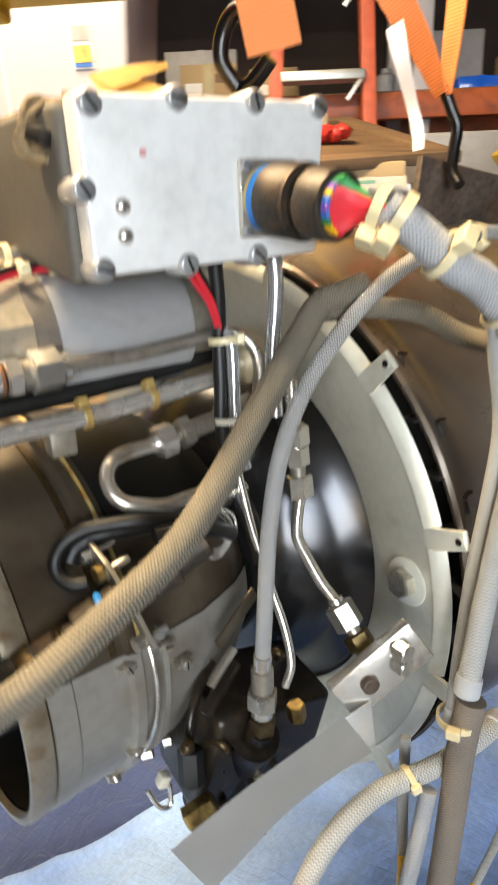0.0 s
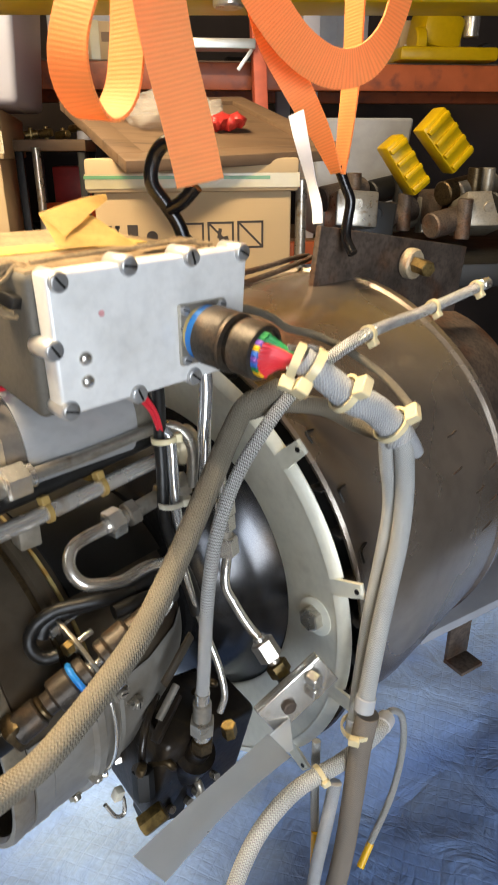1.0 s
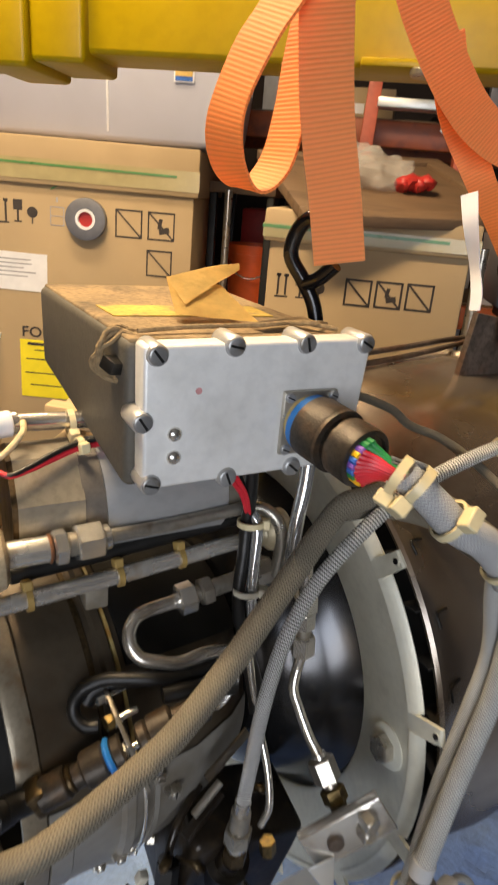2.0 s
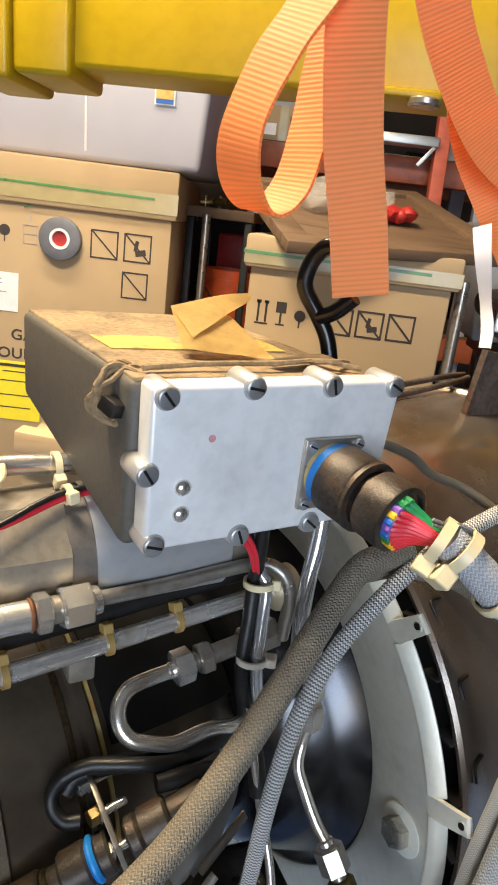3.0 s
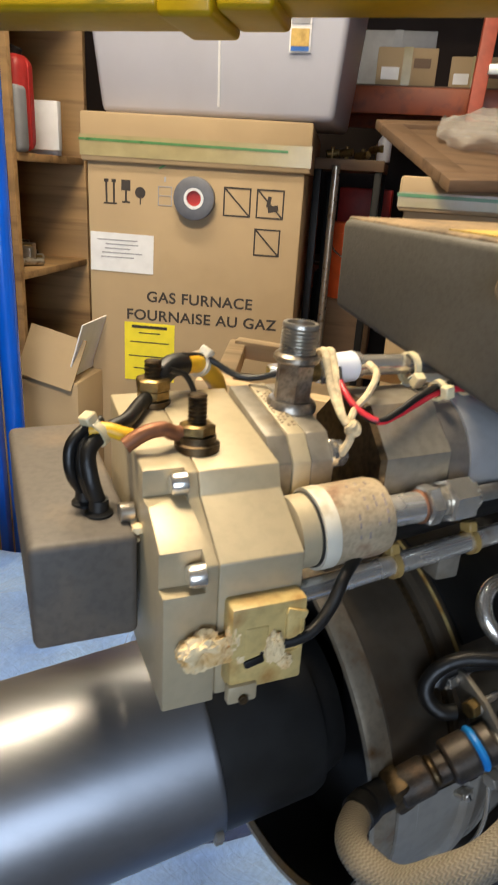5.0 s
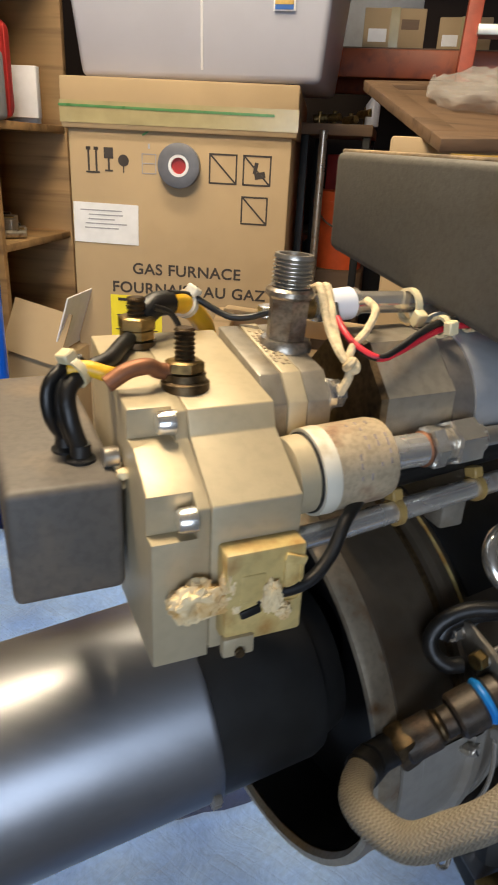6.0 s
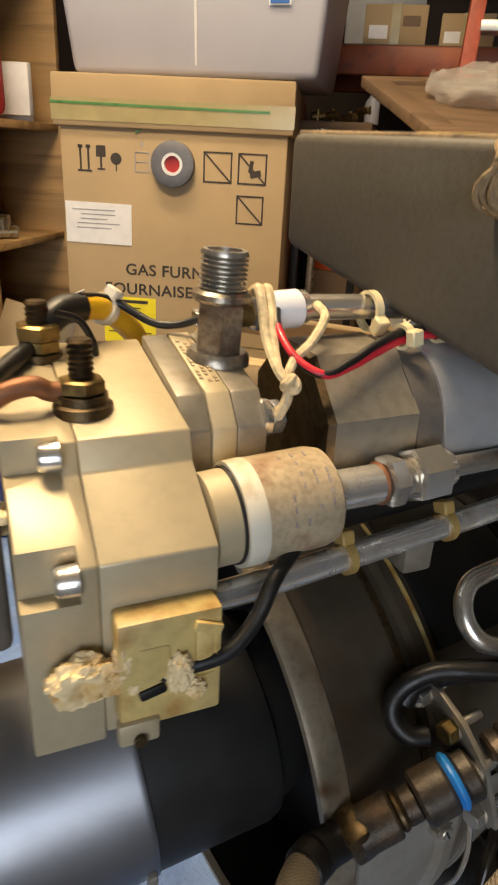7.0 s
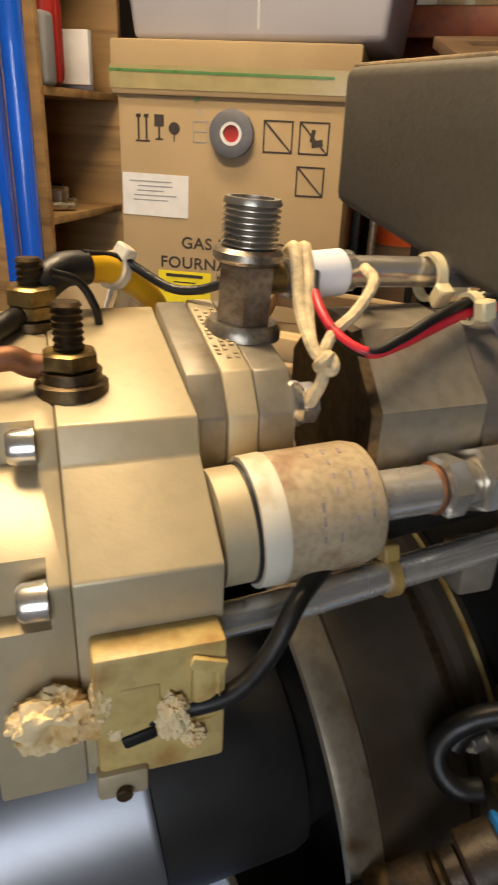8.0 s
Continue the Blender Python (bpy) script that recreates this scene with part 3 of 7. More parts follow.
def tie(at, axis, r, width=0.0032, head=None, fr=E, material="tie", hs=0.006):
    """A nylon cable tie round something: band and locking head."""
    d, s, u = basis(axis)
    at = Vector(at)
    ob = thing("cable_tie", "yellowed nylon cable tie pulled tight", "cable tie", at - Vector((0, 0, r)), fr, "cable ties")
    bm = B()
    turned(bm, at - d * width / 2, at + d * width / 2, [(0, r * 0.97), (0, r + 0.0011), (1, r + 0.0011), (1, r * 0.97)], 22)
    part("band", bm, material, ob, fr=fr)
    hd = Vector(head) if head else (s * 0.3 - u * 0.2)
    hd = (hd - d * hd.dot(d)).normalized()
    rotm = Matrix((d, hd, d.cross(hd))).transposed().to_4x4()
    bm = B()
    bmesh.ops.create_cube(bm, size=1.0, matrix=Matrix.Translation(at + hd * (r + hs * 0.35)) @ rotm @ Matrix.Diagonal((width * 1.7, hs * 0.8, hs * 1.1, 1)))
    bmesh.ops.bevel(bm, geom=list(bm.edges), offset=0.0006, segments=1, affect="EDGES")
    part("locking_head", bm, material, ob, fr=fr)
    return ob


def slot_screw(parent, at, out, r, h, material="dullsteel", fr=E, slot_turn=0.6, name="screw"):
    """A round-headed slotted screw whose head stands proud along out."""
    d, s, u = basis(out)
    at = Vector(at)
    bm = B()
    turned(bm, at, at + d * h, [(0, 0), (0, r), (0.7, r), (0.93, r * 0.9), (1, r * 0.8), (1, 0)], 18)
    sc = part(name, bm, material, parent, fr=fr)
    q = s * math.cos(slot_turn) + u * math.sin(slot_turn)
    bm = B()
    rotm = Matrix((q, d, q.cross(d))).transposed().to_4x4()
    bmesh.ops.create_cube(bm, size=1.0, matrix=Matrix.Translation(at + d * (h + 0.00005)) @ rotm @ Matrix.Diagonal((r * 1.55, 0.0004, r * 0.26, 1)))
    part("slot", bm, "black", sc, fr=fr)
    return sc


def carved(bm, cutters):
    """The body with closed boxes cut out of it."""
    obs = []
    for k, b in enumerate((bm, cutters)):
        me = bpy.data.meshes.new("cut")
        bmesh.ops.recalc_face_normals(b, faces=b.faces)
        b.to_mesh(me)
        b.free()
        ob = bpy.data.objects.new("cut", me)
        scene.collection.objects.link(ob)
        obs.append(ob)
    md = obs[0].modifiers.new("cut", "BOOLEAN")
    md.operation, md.object, md.solver = "DIFFERENCE", obs[1], "EXACT"
    me = bpy.data.meshes.new_from_object(obs[0].evaluated_get(bpy.context.evaluated_depsgraph_get()))
    out = bmesh.new()
    out.from_mesh(me)
    for ob in obs:
        bpy.data.objects.remove(ob)
    return out


def ended_hose(name, pts, r, material, label, collar, first=True, last=True):
    """A hose with a crimped collar on its ends."""
    Q = smooth_path(pts, 6)
    ob = thing(name, label, "hose", min(Q, key=lambda q: q.z) - Vector((0, 0, r)), E)
    part("braid", pipe(B(), pts, r, 18, 6), material, ob, fr=E)
    for use, a, b in ((first, Q[0], Q[2]), (last, Q[-1], Q[-3])):
        if use:
            d = (b - a).normalized()
            part("collar", rod(B(), a - d * 0.001, a + d * 0.009, r * 1.16, 20), collar, ob, fr=E)
    return ob


def hose(name, pts, r, material, label, category="hose", fr=E, sides=16, n=6, group=""):
    return solo(name, pipe(B(), pts, r, sides, n), material, label, category, fr, group)

# ---- the garage ----
def slab(name, c, size, material, label, category="wall", bevel=0.0):
    return solo(name, box(B(), c, size, bevel=bevel), material, label, category, kind="structure")


slab("floor", (0, 0.6, -0.05), (6.4, 6.6, 0.1), "floor", "grey oily concrete garage floor", "floor")
slab("ceiling", (0, 0.6, 2.75), (6.4, 6.6, 0.1), "ceiling", "unseen dull ceiling of the garage, toned for bounced light", "ceiling")
# dark walls round the room, added to keep the bounced light low
slab("wall_north", (0, 3.85, 1.35), (6.2, 0.1, 2.7), "wall", "dark mottled back wall behind the racks", "wall")
slab("wall_west", (-3.15, 0.6, 1.35), (0.1, 6.6, 2.7), "wall", "unseen dark side wall", "wall")
slab("wall_east", (3.15, 0.6, 1.35), (0.1, 6.6, 2.7), "wall", "unseen dark side wall", "wall")
# unseen wall behind, pale to light up the metals, with the open garage door
bm = B()
box(bm, (-1.95, -2.65, 1.35), (2.3, 0.1, 2.7))
box(bm, (2.25, -2.65, 1.35), (1.7, 0.1, 2.7))
box(bm, (0.3, -2.65, 2.53), (2.2, 0.1, 0.34))
solo("wall_south", bm, "palewall", "unseen pale wall bouncing light, with a wide open garage door", "wall", kind="structure")
for lx, ly in ((-0.55, 0.45), (-0.6, 1.3)):
    lt_ob = thing("ceiling_light", "lit fluorescent tube fixture on the ceiling", "ceiling light", (lx, ly, 2.56), group="ceiling lights")
    part("housing", box(B(), (lx, ly, 2.66), (1.3, 0.16, 0.07), bevel=0.01), "tote", lt_ob)
    part("tube", rod(B(), (lx - 0.6, ly, 2.6), (lx + 0.6, ly, 2.6), 0.014, 12), "lamp", lt_ob)

# ---- bench and blanket under the engine ----
bench = thing("work_bench", "low wooden bench under the blankets", "bench", (0.15, 0.62, 0.0))
part("top", box(B(), (0.15, 0.66, 0.46), (1.9, 1.0, 0.05), bevel=0.004), "wood", bench)
for bx_, by_ in ((-0.73, 0.22), (1.03, 0.22), (-0.73, 1.1), (1.03, 1.1)):
    part("leg", box(B(), (bx_, by_, 0.2175), (0.08, 0.08, 0.435), bevel=0.004), "wood", bench)


def blanket_height(x, y):
    """Soft dents and folds of the cloth on the bench."""
    p = Vector((x * 3.1, y * 3.1, 0.3))
    return 0.03 * (noise.noise(p) + 0.1) + 0.015 * noise.noise(p * 2.7) + 0.006 * noise.noise(p * 9)


def blanket(name, z0, far, material, label, drop):
    """One quilted sheet over the bench, up to the line far(x), hanging over the near edge where drop is set."""
    bm = B()
    nx, ny = 90, 70
    g = []
    for i in range(nx + 1):
        x = -0.9 + 2.1 * i / nx
        row = []
        for j in range(ny + 1):
            s = -drop + (far(x) - 0.15 + drop) * j / ny
            y, z = 0.15 + s, z0
            if s < 0.0:
                z += s
                y = 0.135 + 0.03 * math.sin(9 * x) * min(1, -s * 6)
            # a rolled hem along the far edge
            z += 0.006 * math.exp(-((far(x) - y) / 0.01) ** 2)
            row.append(bm.verts.new((x, y, z + blanket_height(x, y))))
        g.append(row)
    for i in range(nx):
        for j in range(ny):
            bm.faces.new((g[i][j], g[i + 1][j], g[i + 1][j + 1], g[i][j + 1]))
    ob = solo(name, bm, material, label, "blanket")
    md = ob.modifiers.new("thickness", "SOLIDIFY")
    md.thickness = 0.006
    return ob


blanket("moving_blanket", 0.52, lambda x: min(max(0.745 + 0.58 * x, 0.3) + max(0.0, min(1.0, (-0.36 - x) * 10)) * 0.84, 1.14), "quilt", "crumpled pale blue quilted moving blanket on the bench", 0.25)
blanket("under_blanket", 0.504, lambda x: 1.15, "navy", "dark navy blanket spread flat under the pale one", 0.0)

# ---- the engine ----
eng = thing("turbine_engine", "small gas turbine engine with stained steel casings on a blanket", "engine", (0.1, 0.115, -0.2), E)
bm = B()
lathe(bm, [(-0.5, 0.051), (-0.5, 0.0535), (-0.105, 0.0535), (-0.1035, 0.0539), (-0.102, 0.0535), (-0.101, 0.0515)], exhaust_axis, 96)
part("exhaust_pipe", bm, "silver", eng, "polished steel exhaust pipe", E)
bm = B()
lathe(bm, [(-0.104, 0.050), (-0.1035, 0.0525), (-0.05, 0.0525), (-0.045, 0.0508), (-0.0435, 0.047), (-0.03, 0.043)], exhaust_axis, 96)
part("inner_pipe", bm, "greytube", eng, "dark grey inner pipe", E)
for th in (3.5, 3.62):
    bm = B()
    o = on_axis(exhaust_axis, -0.108, 0.054, th)
    rod(bm, o, o + Vector((0.004, 0, 0)), 0.003, 10)
    part("rivet", bm, "dullsteel", eng, "", E)
# drum: open shell with a rolled rim, a scuffed band and a joint line
drum_r = 0.1036
bm = B()
lathe(bm, [(-0.063, drum_r - 0.004), (-0.066, drum_r - 0.002), (-0.066, drum_r + 0.001), (-0.063, drum_r + 0.002), (-0.0545, drum_r + 0.001), (-0.0538, drum_r - 0.0008)], shaft, 110)
part("drum_rim", bm, "drumrim", eng, "scuffed rim of the drum", E)
bm = B()
lathe(bm, [(-0.0538, drum_r - 0.0008), (-0.053, drum_r + 0.0002), (-0.016, drum_r + 0.0004), (-0.014, drum_r + 0.003), (-0.0098, drum_r + 0.003), (-0.009, drum_r), (0.03, drum_r - 0.004), (0.06, drum_r - 0.016), (0.078, drum_r - 0.03), (0.088, drum_r - 0.05)], shaft, 110)
part("drum", bm, "drum", eng, "brown stained steel drum casing", E)
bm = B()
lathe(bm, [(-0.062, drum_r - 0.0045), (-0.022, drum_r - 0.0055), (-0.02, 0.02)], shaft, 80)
part("drum_lining", bm, "black", eng, "black lining inside the drum opening", E)
bm = B()
lathe(bm, [(-0.0086, drum_r + 0.0005), (-0.0083, drum_r + 0.0016), (-0.0065, drum_r + 0.0016), (-0.006, drum_r + 0.0002)], shaft, 60, radians(50), radians(168))
part("seal_ring", bm, "gold", eng, "yellowish seal ring", E)
# shade under the motor and tubes, put in as a black sheet
bm = B()
lathe(bm, [(-0.003, drum_r), (-0.0025, drum_r + 0.0012), (0.031, drum_r - 0.002), (0.061, drum_r - 0.0135), (0.079, drum_r - 0.027), (0.08, drum_r - 0.033)], shaft, 60, radians(30), radians(139))
part("top_shade_sheet", bm, "black", eng, "black sheet standing in for the shade over the casing top", E)
bm = B()
lathe(bm, [(-0.0225, drum_r + 0.0002), (-0.022, drum_r + 0.0012), (-0.0195, drum_r + 0.0012), (-0.019, drum_r + 0.0003)], shaft, 60, radians(100), radians(170))
part("joint_strip", bm, "darkbrass", eng, "dark joint strip beside the seal ring", E)
bm = B()
lathe(bm, [(-0.0535, drum_r + 0.0002), (-0.0532, drum_r + 0.0014), (-0.0425, drum_r + 0.0016), (-0.0415, drum_r + 0.0008), (-0.0165, drum_r + 0.0012), (-0.0145, drum_r + 0.004), (-0.0095, drum_r + 0.004), (-0.0085, drum_r + 0.0014), (0.03, drum_r - 0.0026), (0.06, drum_r - 0.0146), (0.078, drum_r - 0.0286)], shaft, 48, radians(171), radians(240))
part("lower_panel", bm, "panelgrey", eng, "smooth grey lower panel of the drum", E)
for px_, pd in ((-0.0167, 173.9), (0.004, 173.0), (-0.0144, 205.0), (-0.018, 226.0), (0.0126, 180.7)):
    o, c_ = on_axis(shaft, px_, drum_r + 0.002, radians(pd)), on_axis(shaft, px_, 0, 0)
    part("panel_clip", box(B(), o, (0.009, 0.003, 0.006), (pd - 90, 0, 12), 0.0006), "dullsteel", eng, "", E)
    slot_screw(eng, o + (o - c_).normalized() * 0.0012, o - c_, 0.0028, 0.0035, "dullsteel", slot_turn=pd)
part("lock_wire", pipe(B(), [on_axis(shaft, -0.0055 - 0.004 * q * q, drum_r + 0.0045 + 0.004 * math.sin(q * math.pi), radians(167 + 38 * q)) for q in (0, 0.2, 0.4, 0.6, 0.8, 1.0)], 0.0011, 8, 4), "steel", eng, "bent steel lock wire", E)
# hub behind the ring
bm = B()
lathe(bm, [(0.076, 0.034), (0.079, 0.07), (0.09, 0.088), (0.104, 0.1), (0.118, 0.107), (0.13, 0.113), (0.14, 0.132)], shaft, 96)
part("compressor_hub", bm, "gloss_black", eng, "glossy black compressor hub", E)


TAB0, TABSTEP = 136.6, 27.7


def ring_plate():
    """Pale dished flange ring: narrow tabs, with shallow cut-outs between them."""
    bm = B()
    seg = 900
    inner, outer = [], []

    def r_out(t):
        d = abs(((math.degrees(t) - TAB0 + TABSTEP / 2) % TABSTEP) - TABSTEP / 2)
        if d < 1.5:
            return 0.1945
        if d < 1.9:
            return 0.1945 - (d - 1.5) / 0.4 * 0.0215
        return 0.173
    for i in range(seg):
        t = 2 * math.pi * i / seg
        ro = r_out(t)

        def ring(pairs):
            return [bm.verts.new(on_axis(shaft, x, r, t)) for x, r in pairs]
        inner.append(ring(((0.136, 0.1225), (0.1335, 0.1228), (0.1315, 0.125), (0.1229, 0.1685), (0.1219, 0.1710))))
        outer.append(ring(((0.1213, ro - 0.0012), (0.1222, ro), (0.1236, ro))))
    for i in range(seg):
        j = (i + 1) % seg
        A, C = inner[i] + outer[i], inner[j] + outer[j]
        for k in range(7):
            bm.faces.new((A[k], A[k + 1], C[k + 1], C[k]))
    return bm


fl = part("flange_ring", ring_plate(), "ring", eng, "pale green-grey flange ring", E)
for k in range(-2, 4):
    deg = TAB0 + TABSTEP * k
    t = radians(deg)
    o = on_axis(shaft, 0.1206, 0.1903, t)
    part("tab_hole", turned(B(), o, o + Vector((0.004, 0, 0)), [(0, 0), (0, 0.0017), (1, 0.0017), (1, 0)], 12), "black", fl, "", E)
    part("tab_bush", turned(B(), o + Vector((0.0004, 0, 0)), o + Vector((0.002, 0, 0)), [(0, 0.0019), (0, 0.0026), (1, 0.0028), (1, 0.0019)], 16), "ring", fl, "", E)
    # outer lip folded back from the plate between the tabs
    bm = B()
    a0, a1 = t + radians(1.75), t + radians(25.95)
    prof = [(0.1226, 0.1705), (0.1211, 0.1712), (0.1209, 0.1725), (0.1222, 0.1762), (0.1252, 0.1794), (0.1262, 0.1790), (0.1236, 0.1735)]
    lathe(bm, [*prof, prof[0]], shaft, 24, a0, a1)
    part("lip", bm, "ring", fl, "", E)
t = radians(174.5)
o = on_axis(shaft, 0.1255, 0.152, t)
bm = B()
turned(bm, o + Vector((0.0005, 0, 0)), o - Vector((0.0018, 0, 0)), [(0, 0.0), (0, 0.0135), (0.6, 0.0135), (1, 0.0118), (1, 0)], 28)
bo = part("bolt_washer", bm, "ring", fl, "", E)
part("hex_bolt", hexnut(B(), o, o - Vector((0.008, 0, 0)), 0.0145, 0.3), "dullsteel", bo, "", E)
# black cone that gives the gap behind the ring its deep shade
bm = B()
lathe(bm, [(0.142, 0.11), (0.150, 0.176)], shaft, 96)
part("gap_shade_cone", bm, "black", eng, "black cone in place of the shaded gap behind the ring", E)
for i in range(16):
    t = radians(95 + i * 10)
    bm = B()
    box(bm, on_axis(shaft, 0.139, 0.1735, t), (0.010, 0.011, 0.0012), (math.degrees(t) + 30, 0, 0), 0.0003)
    part("vane", bm, "greytube", eng, "", E)
# big shroud with a bright rolled lip and a hollow shoulder
bm = B()
lathe(bm, [(0.1415, 0.1745), (0.137, 0.1772), (0.1362, 0.1797), (0.1385, 0.1812), (0.144, 0.1802), (0.156, 0.1762), (0.168, 0.1745), (0.182, 0.1775), (0.196, 0.184), (0.214, 0.187), (0.335, 0.187), (0.338, 0.1895), (0.345, 0.1895), (0.347, 0.186), (0.348, 0.155)], shaft, 150)
sh = part("shroud", bm, "shroud", eng, "brown tarnished steel shroud", E)
for deg in (134, 147, 160, 173, 187, 200):
    t = radians(deg)
    part("louvre_slot", pipe(B(), [on_axis(shaft, 0.157, 0.1768, t), on_axis(shaft, 0.146, 0.1806, t), on_axis(shaft, 0.1455, 0.1808, t + 0.03), on_axis(shaft, 0.1455, 0.1808, t + 0.045)], 0.0008, 6, 3), "black", sh, "", E)
for deg, x in ((150, 0.27), (158, 0.262), (166, 0.29), (171, 0.31), (163, 0.315), (177, 0.30)):
    t = radians(deg)
    o = on_axis(shaft, x, 0.1868, t)
    part("scratch", pipe(B(), [o, o + Vector((0.008, 0.0006, 0.0002)), o + Vector((0.014, 0.0016, 0.0012))], 0.0008, 5, 3), "rusty", sh, "dark scuff mark", E)
bm = B()
lathe(bm, [(0.348, 0.15), (0.40, 0.13), (0.47, 0.12), (0.55, 0.12)], shaft, 64)
part("intake_neck", bm, "rusty", eng, "dark neck behind the shroud", E)
# stand leg under the far end
leg = thing("engine_stand", "bent steel stand foot under the shroud", "stand", (0.36, 0.0, -0.22), E)
part("plate", box(B(), (0.50, 0.13, -0.17), (0.20, 0.22, 0.012), (0, 0, -10), 0.002), "greytote", leg, "pale grey table edge", E)
part("web", box(B(), (0.44, 0.1, -0.16), (0.05, 0.1, 0.03), (0, 0, 0), 0.002), "rusty", leg, "", E)
for fx, fy in ((0.462, 0.04), (0.50, 0.2)):
    part("foot", box(B(), (fx, fy, -0.205), (0.034, 0.005, 0.06), (0, 0, -10), 0.001), "rusty", leg, "brown bent foot", E)
    part("toe", box(B(), (fx - 0.004, fy - 0.012, -0.236), (0.034, 0.028, 0.005), (0, 0, -10), 0.001), "rusty", leg, "", E)
part("crossbar", box(B(), (0.30, 0.135, -0.205), (0.3, 0.05, 0.05), (0, 0, 0), 0.003), "rusty", leg, "", E)
# rusty lifting plate on the shroud
lug = thing("lifting_plate", "rusty steel lifting plate bolted on the shroud", "lifting plate", (0.36, 0.124, 0.17), E)
LP = E @ pose(0.40, 0.124, 0.205, 0, 9, 0)
part("plate", box(B(), (0, 0, -0.008), (0.225, 0.006, 0.066), (0, 0, 0), 0.001), "rusty", lug, "", LP)
part("web", box(B(), (0.0, 0.033, -0.03), (0.16, 0.06, 0.006), (0, 0, 0), 0.001), "rusty", lug, "", LP)
bm = B()
rod(bm, (0.012, -0.003, 0.003), (0.012, -0.014, 0.003), 0.014, 16)
part("bolt_collar", bm, "label", lug, "", LP)
bm = B()
hexnut(bm, (0.010, -0.014, 0.003), (0.0, -0.036, 0.0), 0.0125)
part("bolt", bm, "brass", lug, "", LP)

# ---- control box ----
ctl = thing("control_box", "dusty grey control box with bright aluminium front plate", "control box", (0.05, 0.08, 0.19), E)


def hull(bm, quads, bevel):
    """A closed body between two four-cornered ends, with rounded edges."""
    A, C = [[bm.verts.new(p) for p in q] for q in quads]
    bm.faces.new(A[::-1])
    bm.faces.new(C)
    for i in range(4):
        j = (i + 1) % 4
        bm.faces.new((A[i], A[j], C[j], C[i]))
    bmesh.ops.recalc_face_normals(bm, faces=bm.faces)
    if bevel:
        bmesh.ops.bevel(bm, geom=list(bm.edges), offset=bevel, segments=3, affect="EDGES", profile=0.5)
    return bm


bm = B()
hull(bm, (((-0.003, 0.019, 0.188), (0.106, 0.019, 0.194), (0.106, 0.019, 0.2545), (-0.003, 0.019, 0.2545)), ((-0.0125, 0.158, 0.211), (0.096, 0.158, 0.214), (0.096, 0.158, 0.2565), (-0.0145, 0.155, 0.2565))), 0.004)
part("body", bm, "box_side", ctl, "grey cast body", E)
bm = B()
hull(bm, (((-0.001, 0.021, 0.2525), (0.104, 0.021, 0.2525), (0.104, 0.021, 0.2555), (-0.001, 0.021, 0.2555)), ((-0.0115, 0.154, 0.2545), (0.094, 0.154, 0.2545), (0.094, 0.154, 0.2575), (-0.0115, 0.154, 0.2575))), 0.001)
part("lid", bm, "dust", ctl, "dust-covered lid", E)
bm = B()
hull(bm, (((0.004, 0.064, 0.2562), (0.088, 0.062, 0.2562), (0.088, 0.062, 0.25675), (0.004, 0.064, 0.25675)), ((0.002, 0.09, 0.2565), (0.088, 0.088, 0.2565), (0.088, 0.088, 0.2571), (0.002, 0.09, 0.2571))), 0)
part("warning_strip", bm, "wornstrip", ctl, "worn yellow label strip", E)
pl = part("front_plate", hull(B(), (((0.0015, 0.006, 0.1925), (0.1065, 0.006, 0.1955), (0.1115, 0.006, 0.257), (0.0005, 0.006, 0.2555)), ((0.0015, 0.019, 0.1925), (0.1065, 0.019, 0.1955), (0.1115, 0.019, 0.257), (0.0005, 0.019, 0.2555))), 0.0018), "plate", ctl, "bright aluminium front plate", E)
for a, z, tw in ((0.0062, 0.2518, 0.9), (0.0405, 0.2548, 0.2), (0.0755, 0.2552, 1.3), (0.1075, 0.2545, 0.5), (0.0006, 0.2235, 1.0), (0.005, 0.195, 0.3), (0.041, 0.1945, 1.2), (0.0745, 0.1962, 0.7)):
    bm = B()
    rod(bm, (a, 0.0052, z), (a, 0.022, z), 0.0048, 18, 0.0008)
    bs = part("screw_boss", bm, "barrel", pl, "", E)
    slot_screw(ctl, (a, 0.0056, z), (0, -1, 0), 0.0041, 0.0016, "screwsteel", E, tw)
for z in (0.2174, 0.2068):
    bm = B()
    turned(bm, (0.015, 0.0062, z), (0.015, 0.0035, z), [(0, 0), (0, 0.0033), (0.35, 0.0032), (0.75, 0.0022), (1, 0.0), ], 16)
    part("rivet", bm, "steel", ctl, "", E)
bm = B()
turned(bm, (0.025, 0.0061, 0.236), (0.025, 0.0058, 0.236), [(0, 0), (0, 0.0015), (1, 0.0015), (1, 0)], 14)
part("paint_dot", bm, "pinkdot", ctl, "faded red inspection dot", E)
# round connector
C0, C1 = Vector((0.0798, 0.006, 0.2188)), Vector((0.0862, -0.0345, 0.2145))
cd = (C1 - C0).normalized()
con = thing("round_connector", "olive-black round plug with a blue band screwed on the plate", "connector", C0 - Vector((0, 0, 0.014)), E)
part("flange", box(B(), (0.0798, 0.0047, 0.2188), (0.0285, 0.0028, 0.0305), bevel=0.001), "dullsteel", con, "square flange", E)
bm = B()
turned(bm, C0, C0 + cd * 0.0022, [(0, 0), (0, 0.0136), (1, 0.0136), (1, 0)], 30)
part("gasket", bm, "gold", con, "", E)
for sx, sz in ((-1, -1), (1, -1), (-1, 1), (1, 1)):
    slot_screw(con, (0.0798 + sx * 0.0115, 0.0034, 0.2188 + sz * 0.0125), (0, -1, 0), 0.0024, 0.0016, "screwsteel", E, 0.4)
bm = B()
